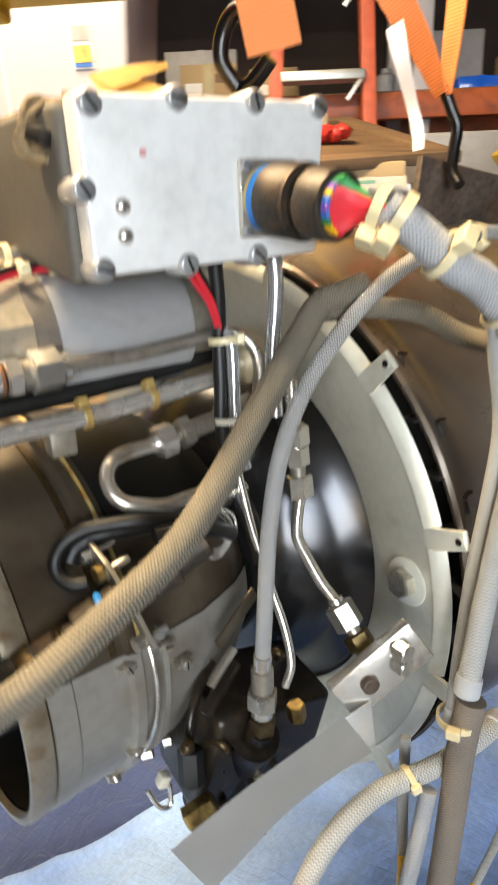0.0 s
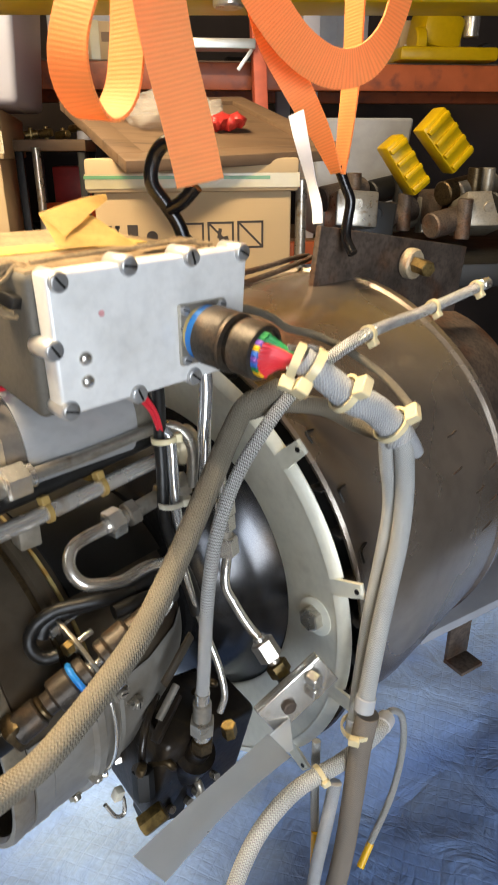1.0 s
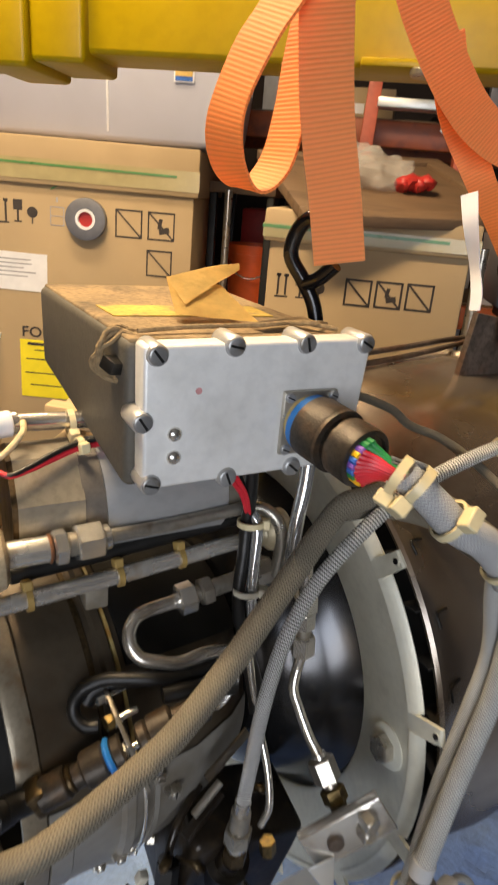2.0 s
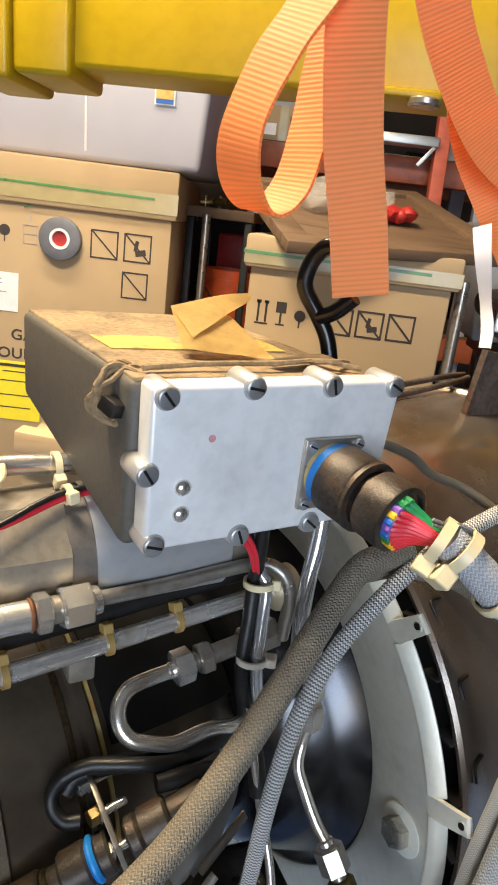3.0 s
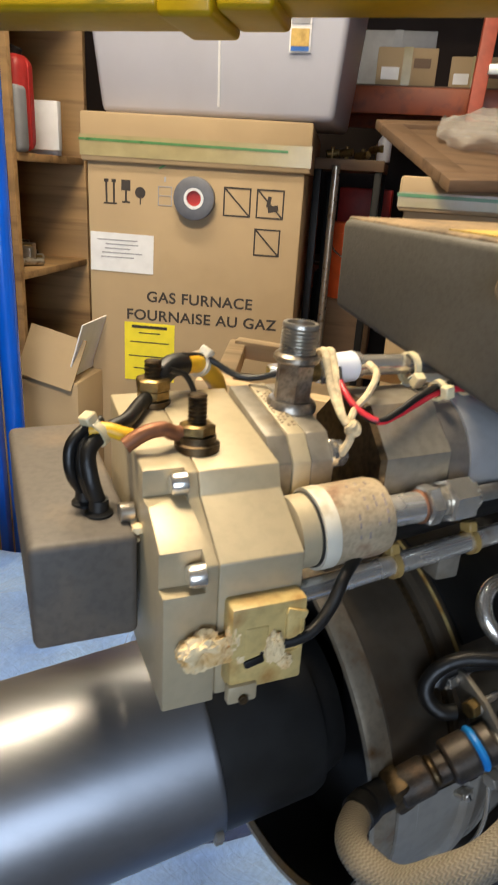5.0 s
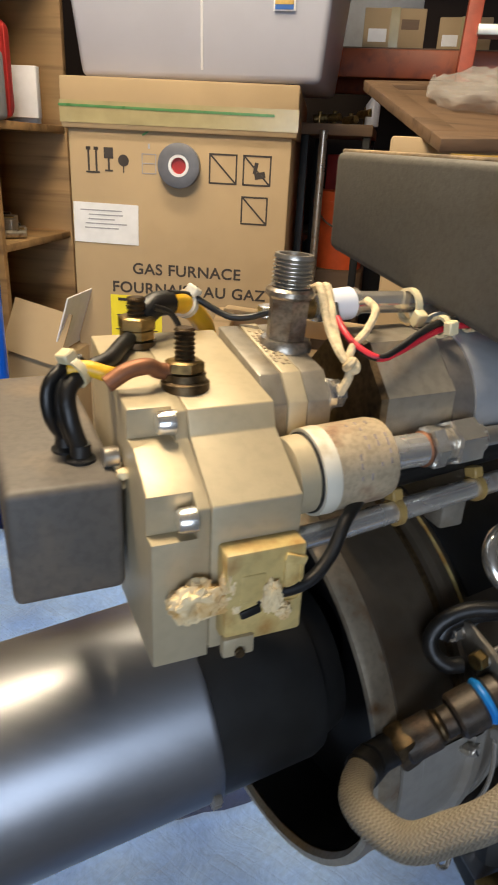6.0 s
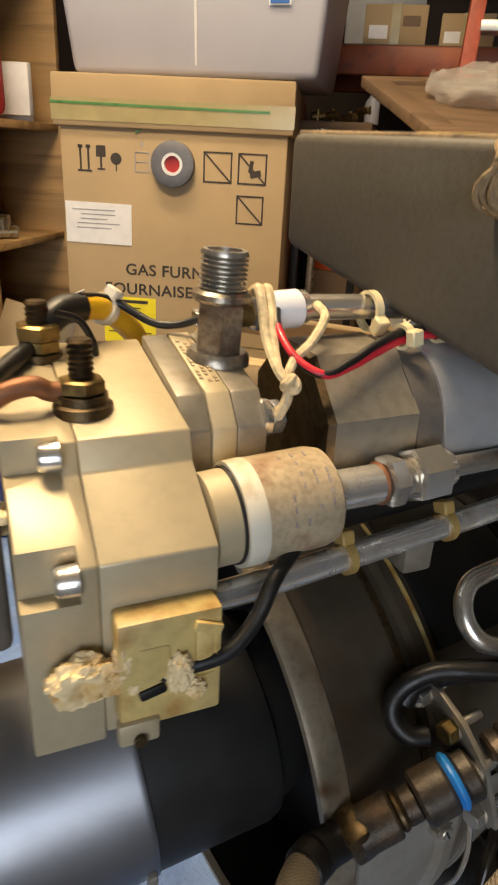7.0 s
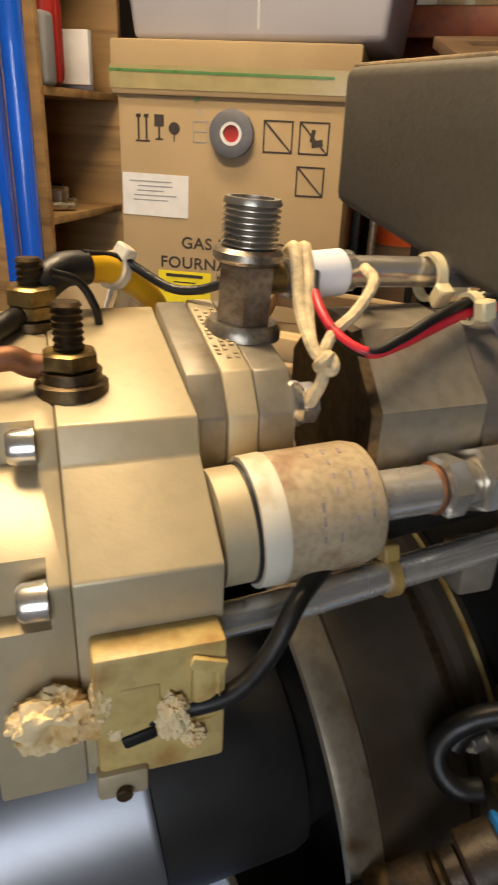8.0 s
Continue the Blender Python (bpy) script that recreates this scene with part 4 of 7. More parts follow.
turned(bm, C0 + cd * 0.0024, C0 + cd * 0.0062, [(0, 0), (0, 0.0139), (1, 0.0139), (1, 0)], 36)
part("blue_band", bm, "blue", con, "bright blue band", E)
bm = B()
turned(bm, C0 + cd * 0.0063, C0 + cd * 0.024, [(0, 0), (0, 0.0143), (0.04, 0.0149), (0.8, 0.0149), (0.86, 0.0142), (0.9, 0.0152), (1, 0.0150), (1, 0.0118), (0.9, 0.0116)], 40)
part("coupling_nut", bm, "plug", con, "", E)
bm = B()
turned(bm, C0 + cd * 0.021, C1, [(0, 0), (0, 0.0112), (0.32, 0.0112), (0.34, 0.0136), (0.9, 0.0138), (0.97, 0.0134), (1, 0.0122), (1, 0.0112), (0.9, 0.0110), (0.88, 0)], 40)
part("backshell", bm, "plug", con, "knurled backshell", E)
# coloured wires out of its mouth
wd, ws, wu = basis(cd)
K0 = C0 + cd * 0.0382
K1 = Vector((0.0932, -0.0475, 0.2125))
LV = Vector((-1, 0, 0))
LV = (LV - cd * LV.dot(cd)).normalized()
UV_ = Vector((0, 0, 1))
UV_ = (UV_ - cd * UV_.dot(cd)).normalized()
WIRES = (("red", -62, "yellow"), ("red", -46, "yellow"), ("red", -31, "green"), ("red", -16, "cablue"), ("red", -1, "violet"), ("red", 14, "cablue"), ("red", 29, "yellow"), ("red", 44, "violet"), ("green", 62, "green"), ("green", 78, "green"), ("red", -78, "red"), ("red", -10, ""), ("red", -40, ""), ("red", 20, ""), ("greybraid", -100, ""), ("greybraid", -120, ""))
for i, (mt, ang, tipm) in enumerate(WIRES):
    rr = 0.0095 if tipm else 0.006
    off = (LV * math.cos(radians(ang)) + UV_ * math.sin(radians(ang))) * rr
    e_ = K1 + off * 0.32
    pts = [K0 + off, K0 + off * 1.0 + cd * 0.005, (K0 + off) * 0.45 + e_ * 0.55 + UV_ * 0.0005, e_, e_ + Vector((0.006, -0.006, -0.003))]
    wire = part("wire", pipe(B(), pts, 0.00135, 8, 4), mt, con, "", E)
    if tipm:
        part("sleeve", pipe(B(), [K0 + off, K0 + off + cd * 0.003, K0 + off + cd * 0.0062], 0.0018, 8, 2), tipm, wire, "", E)
# cord knot tied round the lid
cord = thing("waxed_cord", "knotted waxed cord across the control box lid", "cord", (-0.003, 0.03, 0.24), E)
for k in range(6):
    rk_ = random.Random(k)
    m4 = pose(-0.003 + 0.003 * rk_.random(), 0.03 + 0.006 * rk_.random(), 0.2455, 60 + 60 * rk_.random(), 40 * rk_.random() - 20, 60 * rk_.random() - 30)
    q = [m4 @ Vector((0.0112 * math.cos(t) * (0.7 + 0.4 * rk_.random()), 0.0112 * math.sin(t) * (0.8 + 0.3 * rk_.random()), 0.002 * math.sin(3 * t))) for t in np.linspace(0, 6.6, 11)]
    part("knot", pipe(B(), q, 0.0011, 7, 3), "twine", cord, "", E)
part("strand", pipe(B(), [(0.004, 0.026, 0.2575), (0.03, 0.0285, 0.2585), (0.06, 0.027, 0.2592), (0.085, 0.031, 0.2595), (0.096, 0.027, 0.2585), (0.103, 0.024, 0.2575)], 0.0012, 7, 5), "twine", cord, "", E)
part("strand", pipe(B(), [(0.08, 0.030, 0.259), (0.09, 0.025, 0.2605), (0.097, 0.031, 0.2592), (0.103, 0.034, 0.258)], 0.0012, 7, 5), "twine", cord, "", E)
bm = B()
box(bm, (-0.006, 0.026, 0.243), (0.009, 0.008, 0.006), (20, 10, 30), 0.001)
part("toggle", bm, "rubber", cord, "", E)

# ---- folded paper tag on the lid ----
tag = thing("paper_tag", "folded yellow kraft paper tag lying on the box lid", "paper tag", (0.045, 0.06, 0.2575), E)


def sheet(bm, rows, thick=0.0005):
    g = [[bm.verts.new(p) for p in r] for r in rows]
    for i in range(len(g) - 1):
        for j in range(len(g[0]) - 1):
            bm.faces.new((g[i][j], g[i][j + 1], g[i + 1][j + 1], g[i + 1][j]))
    bmesh.ops.solidify(bm, geom=bm.faces[:], thickness=thick)
    return bm


def bent_sheet(corners, lift, n=8):
    """A sheet over four corners (p00, p10, p11, p01), bowed up by lift along its middle."""
    a, b, c, d = [Vector(p) for p in corners]
    rows = []
    for i in range(n + 1):
        u = i / n
        row = []
        for j in range(n + 1):
            v = j / n
            p = a.lerp(b, u).lerp(d.lerp(c, u), v)
            p.z += lift * math.sin(math.pi * u) * (0.6 + 0.4 * v) + 0.0008 * noise.noise(p * 90)
            row.append(p)
        rows.append(row)
    return sheet(B(), rows)


part("flap", bent_sheet(((0.035, 0.052, 0.2638), (0.0716, 0.072, 0.2783), (0.0721, 0.0741, 0.2814), (0.0323, 0.0728, 0.2739)), 0.0012), "kraft", tag, "", E)
part("leaf", bent_sheet(((0.0325, 0.0725, 0.2735), (0.0292, 0.049, 0.2603), (0.0665, 0.036, 0.2585), (0.0587, 0.066, 0.2715)), -0.0006), "kraft", tag, "", E)
part("torn_edge", bent_sheet(((0.060, 0.034, 0.2588), (0.066, 0.027, 0.2592), (0.095, 0.029, 0.2596), (0.088, 0.042, 0.2600)), 0.0015), "dust", tag, "", E)

# ---- starter motor and pump at the exhaust end ----
mot = thing("starter_motor", "cream alloy starter motor with brass terminals", "motor", (-0.11, 0.06, 0.1), E)


def prism(bm, outline, x0, x1, bevel=0.0007):
    """A bar along the shaft with the given (y, z) outline."""
    A = [bm.verts.new((x0, y, z)) for y, z in outline]
    C = [bm.verts.new((x1, y, z)) for y, z in outline]
    bm.faces.new(A[::-1])
    bm.faces.new(C)
    n = len(A)
    for i in range(n):
        j = (i + 1) % n
        bm.faces.new((A[i], A[j], C[j], C[i]))
    bmesh.ops.recalc_face_normals(bm, faces=bm.faces)
    if bevel:
        bmesh.ops.bevel(bm, geom=list(bm.edges), offset=bevel, segments=2, affect="EDGES", profile=0.5)
    return bm


OUT = [(0.017, 0.100), (0.017, 0.154), (0.040, 0.168), (0.043, 0.1765), (0.105, 0.186), (0.105, 0.100)]
part("housing", prism(B(), OUT, -0.1235, -0.0925), "lightal", mot, "cream machined housing", E)
OUT2 = [(0.0174, 0.097), (0.0174, 0.1537), (0.0402, 0.1677), (0.0432, 0.1762), (0.106, 0.1858), (0.106, 0.097)]
cut = B()
POCKETS = ((0.0175, 0.1505), (0.0405, 0.1735))
for y, z in POCKETS:
    box(cut, (-0.1362, y, z), (0.0165, 0.0125, 0.0135), (0, 0, 0))
part("end_cover", carved(prism(B(), OUT2, -0.1425, -0.1236), cut), "lightal", mot, "cream end cover", E)
for y, z in POCKETS:
    bm = B()
    turned(bm, (-0.134, y + 0.0015, z - 0.0005), (-0.1282, y + 0.0015, z - 0.0005), [(0, 0), (0, 0.0032), (0.2, 0.0040), (1, 0.0042), (1, 0)], 18)
    part("cap_screw", bm, "steel", mot, "", E)
OUT3 = [(0.05, 0.135), (0.05, 0.172), (0.058, 0.181), (0.10, 0.1885), (0.10, 0.125)]
part("gear_case", prism(B(), OUT3, -0.0923, -0.0835), "greycase", mot, "grey gear case", E)
OUT4 = [(0.0496, 0.135), (0.0496, 0.1722), (0.0578, 0.1814), (0.1004, 0.1889), (0.1004, 0.125)]
part("spacer_plate", prism(B(), OUT4, -0.0833, -0.0755), "lightal", mot, "pale stamped spacer plate", E)
part("gear_cover", prism(B(), OUT3, -0.0753, -0.0655), "greycase", mot, "grey gear cover", E)
for k in range(14):
    for r_ in range(3):
        if (k * 5 + r_ * 3) % 4 == 0:
            continue
        bm = B()
        box(bm, (-0.0818 + 0.0022 * r_, 0.064 + 0.0022 * k, 0.18265 + 0.000388 * k), (0.0011, 0.0013, 0.0006), (10, 0, 0))
        part("stamped_mark", bm, "label", mot, "", E)
# corner bolt
bm = B()
rod(bm, (-0.0665, 0.0545, 0.1725), (-0.0635, 0.0545, 0.1725), 0.006, 18)
hexnut(bm, (-0.0635, 0.0545, 0.1725), (-0.059, 0.0545, 0.1725), 0.0092)
part("corner_bolt", bm, "steel", mot, "", E)
bm = B()
hexnut(bm, (-0.068, 0.105, 0.19), (-0.068, 0.105, 0.195), 0.008)
part("corner_bolt", bm, "steel", mot, "", E)


def terminal(a, b, z0, lean=(0, 0, 1), tall=0.019):
    up = Vector(lean).normalized()
    o = Vector((a, b, z0))
    t = part("terminal", turned(B(), o, o + up * 0.006, [(0, 0), (0, 0.0085), (0.5, 0.0085), (0.6, 0.0072), (1, 0.0072), (1, 0)], 20), "darkbrass", mot, "old brass terminal", E)
    bm = B()
    hexnut(bm, o + up * 0.006, o + up * 0.0105, 0.0118)
    part("nut", bm, "brass", t, "", E)
    bm = B()
    turned(bm, o + up * 0.0105, o + up * tall, [(0, 0), *[(k / 14, 0.0037 if k % 2 else 0.0031) for k in range(14)], (1, 0.003), (1, 0)], 16)
    part("stud", bm, "darkbrass", t, "", E)
    return t


terminal(-0.119, 0.0595, 0.1775, (0, 0.05, 1), 0.0215)
t2 = terminal(-0.1265, 0.0965, 0.1795, (0, 0.05, 1), 0.0225)
o = Vector((-0.1265, 0.097, 0.1895))
part("upper_nut", hexnut(B(), o, o + Vector((0, 0, 0.0055)), 0.0125), "brass", mot, "", E)
# tee fitting with a threaded mouth
tee = thing("tee_fitting", "steel tee fitting with an open threaded mouth", "pipe fitting", (-0.07, 0.082, 0.186), E)
F0, F1 = Vector((-0.0712, 0.0815, 0.183)), Vector((-0.0695, 0.0812, 0.2195))
fd = F1 - F0
bm = B()
turned(bm, F0, F0 + fd * 0.12, [(0, 0), (0, 0.0108), (0.6, 0.0108), (1, 0.0095), (1, 0)], 24)
part("base_collar", bm, "dirtysteel", tee, "", E)
bm = B()
hexnut(bm, F0 + fd * 0.1, F0 + fd * 0.56, 0.0140, 0.3)
part("body", bm, "dirtysteel", tee, "", E)
bm = B()
rod(bm, F0 + fd * 0.55, F0 + fd * 0.66, 0.0096, 22)
part("collar", bm, "dirtysteel", tee, "", E)
bm = B()
prof = [(0, 0.0066)]
for k in range(8):
    prof += [(0.05 + k * 0.112, 0.0064), (0.05 + k * 0.112 + 0.045, 0.0077), (0.05 + k * 0.112 + 0.066, 0.0077)]
prof += [(1, 0.0072), (1, 0.0058), (0.4, 0.0058), (0.4, 0)]
turned(bm, F0 + fd * 0.64, F1, prof, 26)
part("thread", bm, "dullsteel", tee, "worn threaded mouth", E)
bm = B()
rod(bm, F0 + fd * 0.42, F0 + fd * 0.42 + Vector((0.011, 0.001, 0.0)), 0.0042, 16)
part("branch", bm, "brass", tee, "", E)
S0 = F0 + fd * 0.42 + Vector((0.011, 0.001, 0.0))
bm = B()
hexnut(bm, S0, S0 + Vector((0.017, 0.002, 0.001)), 0.0105, 0.1)
rod(bm, S0 + Vector((0.016, 0.002, 0.001)), S0 + Vector((0.0215, 0.0026, 0.0012)), 0.0059, 18)
part("branch_nut", bm, "steel", tee, "bright steel union nut", E)
part("white_label", rod(B(), S0 + Vector((0.005, 0.0005, 0.0003)), S0 + Vector((0.0185, 0.0021, 0.001)), 0.0066, 22), "paper", tee, "white paper label round the nut", E)
hose("steel_pipe", [S0 + Vector((0.021, 0.0026, 0.001)), (0.0, 0.0865, 0.198), (0.045, 0.088, 0.196)], 0.0046, "tube", "bright stainless pipe beside the control box", "pipe")
# hexagonal motor body running forward
gen = thing("motor_body", "grey hexagonal motor body running along the casing", "motor", (0.02, 0.075, 0.13), E)
part("hex_end", turned(B(), (-0.047, 0.0735, 0.160), (-0.0445, 0.0735, 0.160), [(0, 0), (0, 0.0305), (1, 0.0315), (1, 0)], 8, math.pi / 8), "darkbrass", gen, "", E)
part("hex_case", turned(B(), (-0.0444, 0.0735, 0.160), (-0.0135, 0.0735, 0.1605), [(0, 0), (0, 0.0312), (1, 0.0312), (1, 0)], 8, math.pi / 8), "greycase", gen, "grey octagonal case", E)
part("dark_band", turned(B(), (-0.0134, 0.0735, 0.1605), (-0.003, 0.0735, 0.161), [(0, 0), (0, 0.0296), (1, 0.0296), (1, 0)], 40), "blockgrey", gen, "dark grey band", E)
part("barrel", turned(B(), (-0.0029, 0.0735, 0.161), (0.062, 0.0735, 0.1635), [(0, 0), (0, 0.0305), (0.97, 0.0305), (1, 0.0295), (1, 0)], 48), "barrel", gen, "smooth grey barrel", E)
part("barrel_cap", turned(B(), (0.062, 0.0735, 0.1635), (0.078, 0.0735, 0.164), [(0, 0), (0, 0.027), (0.9, 0.027), (1, 0.025), (1, 0)], 36), "greycase", gen, "", E)
# cable clamps, lead wires on top
blk = thing("junction_block", "dark grey painted block beside the motor", "block", (-0.19, 0.08, 0.1), E)
part("body", box(B(), (-0.1632, 0.103, 0.1325), (0.0375, 0.118, 0.0425), (0, 0, 0), 0.003, 3), "blockgrey", blk, "", E)
for gx, gy in ((-0.155, 0.063), (-0.1585, 0.073)):
    part("grommet", turned(B(), (gx, gy, 0.1525), (gx, gy, 0.160), [(0, 0), (0, 0.0052), (0.3, 0.0052), (0.45, 0.0038), (1, 0.0036), (1, 0)], 20), "rubber", blk, "black rubber grommet", E)
bm = B()
rod(bm, (-0.149, 0.056, 0.157), (-0.1435, 0.056, 0.157), 0.0036, 14)
part("screw", bm, "dullsteel", blk, "", E)
bm = B()
for k in range(9):
    rk_ = random.Random(k + 60)
    bmesh.ops.create_icosphere(bm, subdivisions=1, radius=0.0016 + 0.001 * rk_.random(), matrix=Matrix.Translation((-0.1438, 0.046 + 0.012 * rk_.random(), 0.146 + 0.008 * rk_.random())))
part("sealant_crumbs", bm, "crust", blk, "crumbly yellow sealant", E)
hose("black_lead", [(-0.155, 0.063, 0.158), (-0.1575, 0.063, 0.168), (-0.1575, 0.067, 0.1775), (-0.1505, 0.072, 0.1825), (-0.1415, 0.077, 0.1845), (-0.134, 0.088, 0.1865), (-0.1285, 0.0955, 0.1875)], 0.003, "rubber", "thick black rubber lead to the brass terminal", "cable")
hose("black_lead", [(-0.1585, 0.073, 0.158), (-0.1635, 0.069, 0.168), (-0.1635, 0.07, 0.178), (-0.158, 0.073, 0.1835), (-0.151, 0.0765, 0.185)], 0.0024, "rubber", "looped black rubber lead", "cable")
hose("black_lead", [(-0.157, 0.069, 0.158), (-0.16, 0.066, 0.17), (-0.159, 0.07, 0.179), (-0.154, 0.074, 0.183)], 0.0022, "rubber", "looped black rubber lead", "cable")
hose("yellow_lead", [(-0.156, 0.072, 0.1835), (-0.15, 0.07, 0.184), (-0.145, 0.0685, 0.1825), (-0.14, 0.068, 0.181)], 0.0028, "yellow", "short yellow lead by the terminals", "cable")
tie((-0.154, 0.072, 0.1825), (0.7, 0.5, 0.4), 0.0048, 0.003, (-0.5, -0.2, 0.8), hs=0.005)
hose("copper_lug_strip", [(-0.146, 0.059, 0.1815), (-0.139, 0.0595, 0.1855), (-0.132, 0.06, 0.1865), (-0.128, 0.0605, 0.1845), (-0.123, 0.0605, 0.1838)], 0.0029, "copper", "reddish copper strap on the front terminal", "cable lug")
boot = hose("rubber_boot", [(-0.1245, 0.0985, 0.1935), (-0.118, 0.102, 0.1975), (-0.111, 0.1055, 0.1975)], 0.0049, "rubber", "black rubber boot on the terminal lead", "cable boot")
hose("yellow_cable", [(-0.112, 0.105, 0.1976), (-0.103, 0.112, 0.1955), (-0.094, 0.1215, 0.188), (-0.087, 0.129, 0.1775), (-0.086, 0.13, 0.155), (-0.085, 0.132, 0.13)], 0.0044, "yellow", "yellow cable bending down behind the motor", "cable")
hose("thin_black_wire", [(-0.112, 0.104, 0.2015), (-0.1, 0.111, 0.1985), (-0.088, 0.103, 0.192), (-0.08, 0.098, 0.192), (-0.073, 0.093, 0.195)], 0.0014, "rubber", "thin black wire to the tee fitting", "cable")
hose("thin_black_wire", [(-0.121, 0.092, 0.199), (-0.114, 0.094, 0.196), (-0.11, 0.094, 0.189), (-0.109, 0.094, 0.183)], 0.0012, "rubber", "thin black wire loop", "cable")
tie((-0.1025, 0.1125, 0.1952), (0.5, 0.5, -0.3), 0.0046, 0.003, (0.2, -0.4, 1), material="tiewhite", hs=0.005)
# round cartridge and its fittings in line with the upper tube
cup = thing("filter_cartridge", "stained white filter cartridge on the motor housing", "filter", (-0.06, 0.033, 0.137), E)
U0, U1 = Vector((-0.0915, 0.0335, 0.152)), Vector((-0.0520, 0.0345, 0.1542))
ud = U1 - U0
part("neck", turned(B(), U0, U0 + ud * 0.18, [(0, 0), (0, 0.0138), (1, 0.0138), (1, 0)], 40), "lightal", cup, "cream neck", E)
part("seal", turned(B(), U0 + ud * 0.18, U0 + ud * 0.205, [(0, 0), (0, 0.0144), (1, 0.0144), (1, 0)], 40), "rubber", cup, "", E)
part("rim", turned(B(), U0 + ud * 0.205, U0 + ud * 0.36, [(0, 0), (0, 0.0156), (0.9, 0.0158), (1, 0.0155), (1, 0)], 44), "tiewhite", cup, "white rim", E)
part("can", turned(B(), U0 + ud * 0.36, U1, [(0, 0), (0, 0.0155), (0.8, 0.0153), (0.93, 0.0144), (1, 0.0118), (1, 0)], 44), "label", cup, "paper-labelled can with rusty stains", E)
for k in range(26):
    rn = random.Random(300 + k)
    if rn.random() < 0.3:
        continue
    th_ = radians(5 + 13 * (k % 7) + 5 * rn.random())
    ax_ = U0 + ud * (0.56 + 0.1 * (k // 7))
    o = ax_ + Vector((0, -math.cos(th_), math.sin(th_))) * 0.01535
    part("print_bar", box(B(), o, (0.0007, 0.0004, 0.0014 + 0.0014 * rn.random()), (-math.degrees(th_), 0, 0)), "fadedink", cup, "", E)
V0 = U1
bm = B()
rod(bm, V0, V0 + Vector((0.0195, 0.0015, -0.0004)), 0.0064, 22)
part("stub", bm, "dirtytube", cup, "", E)
fit_a = thing("union_fitting", "stainless union nuts on the upper tube", "pipe fitting", (-0.02, 0.0345, 0.148), E)
bm = B()
rod(bm, (-0.0335, 0.036, 0.1538), (-0.0315, 0.0361, 0.1538), 0.0071, 20)
part("copper_washer", bm, "copper", fit_a, "", E)
part("nut", hexnut(B(), (-0.031, 0.0362, 0.1538), (-0.0243, 0.0366, 0.154), 0.0148, 0.2), "steel", fit_a, "", E)
bm = B()
rod(bm, (-0.0243, 0.0366, 0.154), (-0.0205, 0.037, 0.154), 0.0058, 18)
part("sleeve", bm, "dullsteel", fit_a, "", E)
part("big_nut", hexnut(B(), (-0.0205, 0.037, 0.154), (-0.0075, 0.038, 0.1543), 0.0165, 0.5), "steel", fit_a, "", E)
bm = B()
rod(bm, (-0.0075, 0.038, 0.1543), (-0.0035, 0.0385, 0.1545), 0.0062, 18)
part("ferrule", bm, "steel", fit_a, "", E)
# yellowish terminal block with crusty sealant
ob = thing("terminal_block", "yellowed terminal block with crusty broken sealant", "terminal block", (-0.105, 0.014, 0.11), E)
part("body", box(B(), (-0.1075, 0.0135, 0.124), (0.0275, 0.009, 0.034), bevel=0.0012), "gold", ob, "", E)
part("slot_bar", box(B(), (-0.098, 0.0105, 0.136), (0.008, 0.006, 0.003), (0, 20, 0), 0.0005), "gold", ob, "", E)
def foam(name, centre, size, hollow, seed):
    """A crust of dried sealant: flat, ragged, pitted and sunk in the middle."""
    bm = B()
    bmesh.ops.create_icosphere(bm, subdivisions=5, radius=1.0)
    for v in bm.verts:
        n3 = v.co.copy()
        k = 1 + 0.22 * noise.noise(n3 * 2.1 + Vector((seed, 0, 0))) + 0.16 * noise.noise(n3 * 5.5) + 0.09 * noise.noise(n3 * 15)
        if n3.y < 0:
            k -= hollow * max(0.0, 1 - (n3.x ** 2 + n3.z ** 2) / 0.3)
        v.co = Vector((n3.x * size[0], n3.y * size[1], n3.z * size[2])) * k
    bmesh.ops.translate(bm, verts=bm.verts, vec=centre)
    return part(name, bm, "crust", ob, "crusty cream sealant", E)


foam("sealant_ring", (-0.1295, 0.0135, 0.1235), (0.0088, 0.0052, 0.0072), 0.75, 1)
foam("sealant_bridge", (-0.119, 0.0125, 0.1225), (0.0055, 0.0042, 0.0052), 0.3, 5)
foam("sealant_ridge", (-0.1195, 0.0118, 0.1295), (0.0024, 0.0032, 0.0058), 0.0, 7)
foam("sealant_crumb", (-0.1055, 0.0085, 0.1235), (0.0035, 0.003, 0.0062), 0.0, 9)
foam("sealant_crumb", (-0.101, 0.0088, 0.1165), (0.0028, 0.0025, 0.0032), 0.0, 12)
part("dark_pit", box(B(), (-0.1125, 0.0092, 0.1185), (0.0075, 0.002, 0.0034), (0, -14, 0), 0.0008), "black", ob, "", E)
part("raised_pad", box(B(), (-0.112, 0.0094, 0.1275), (0.0085, 0.0018, 0.0105), (0, 0, 0), 0.0008, 3), "gold", ob, "", E)
part("raised_pad", box(B(), (-0.0985, 0.0094, 0.1285), (0.0062, 0.0018, 0.0165), (0, 0, 0), 0.002, 3), "gold", ob, "", E)
part("clip", box(B(), (-0.1165, 0.0095, 0.1065), (0.011, 0.004, 0.0075), bevel=0.001), "lightal", ob, "", E)
bm = B()
rod(bm, (-0.1165, 0.0072, 0.105), (-0.1165, 0.0058, 0.105), 0.0018, 12)
part("clip_screw", bm, "darkbrass", ob, "", E)
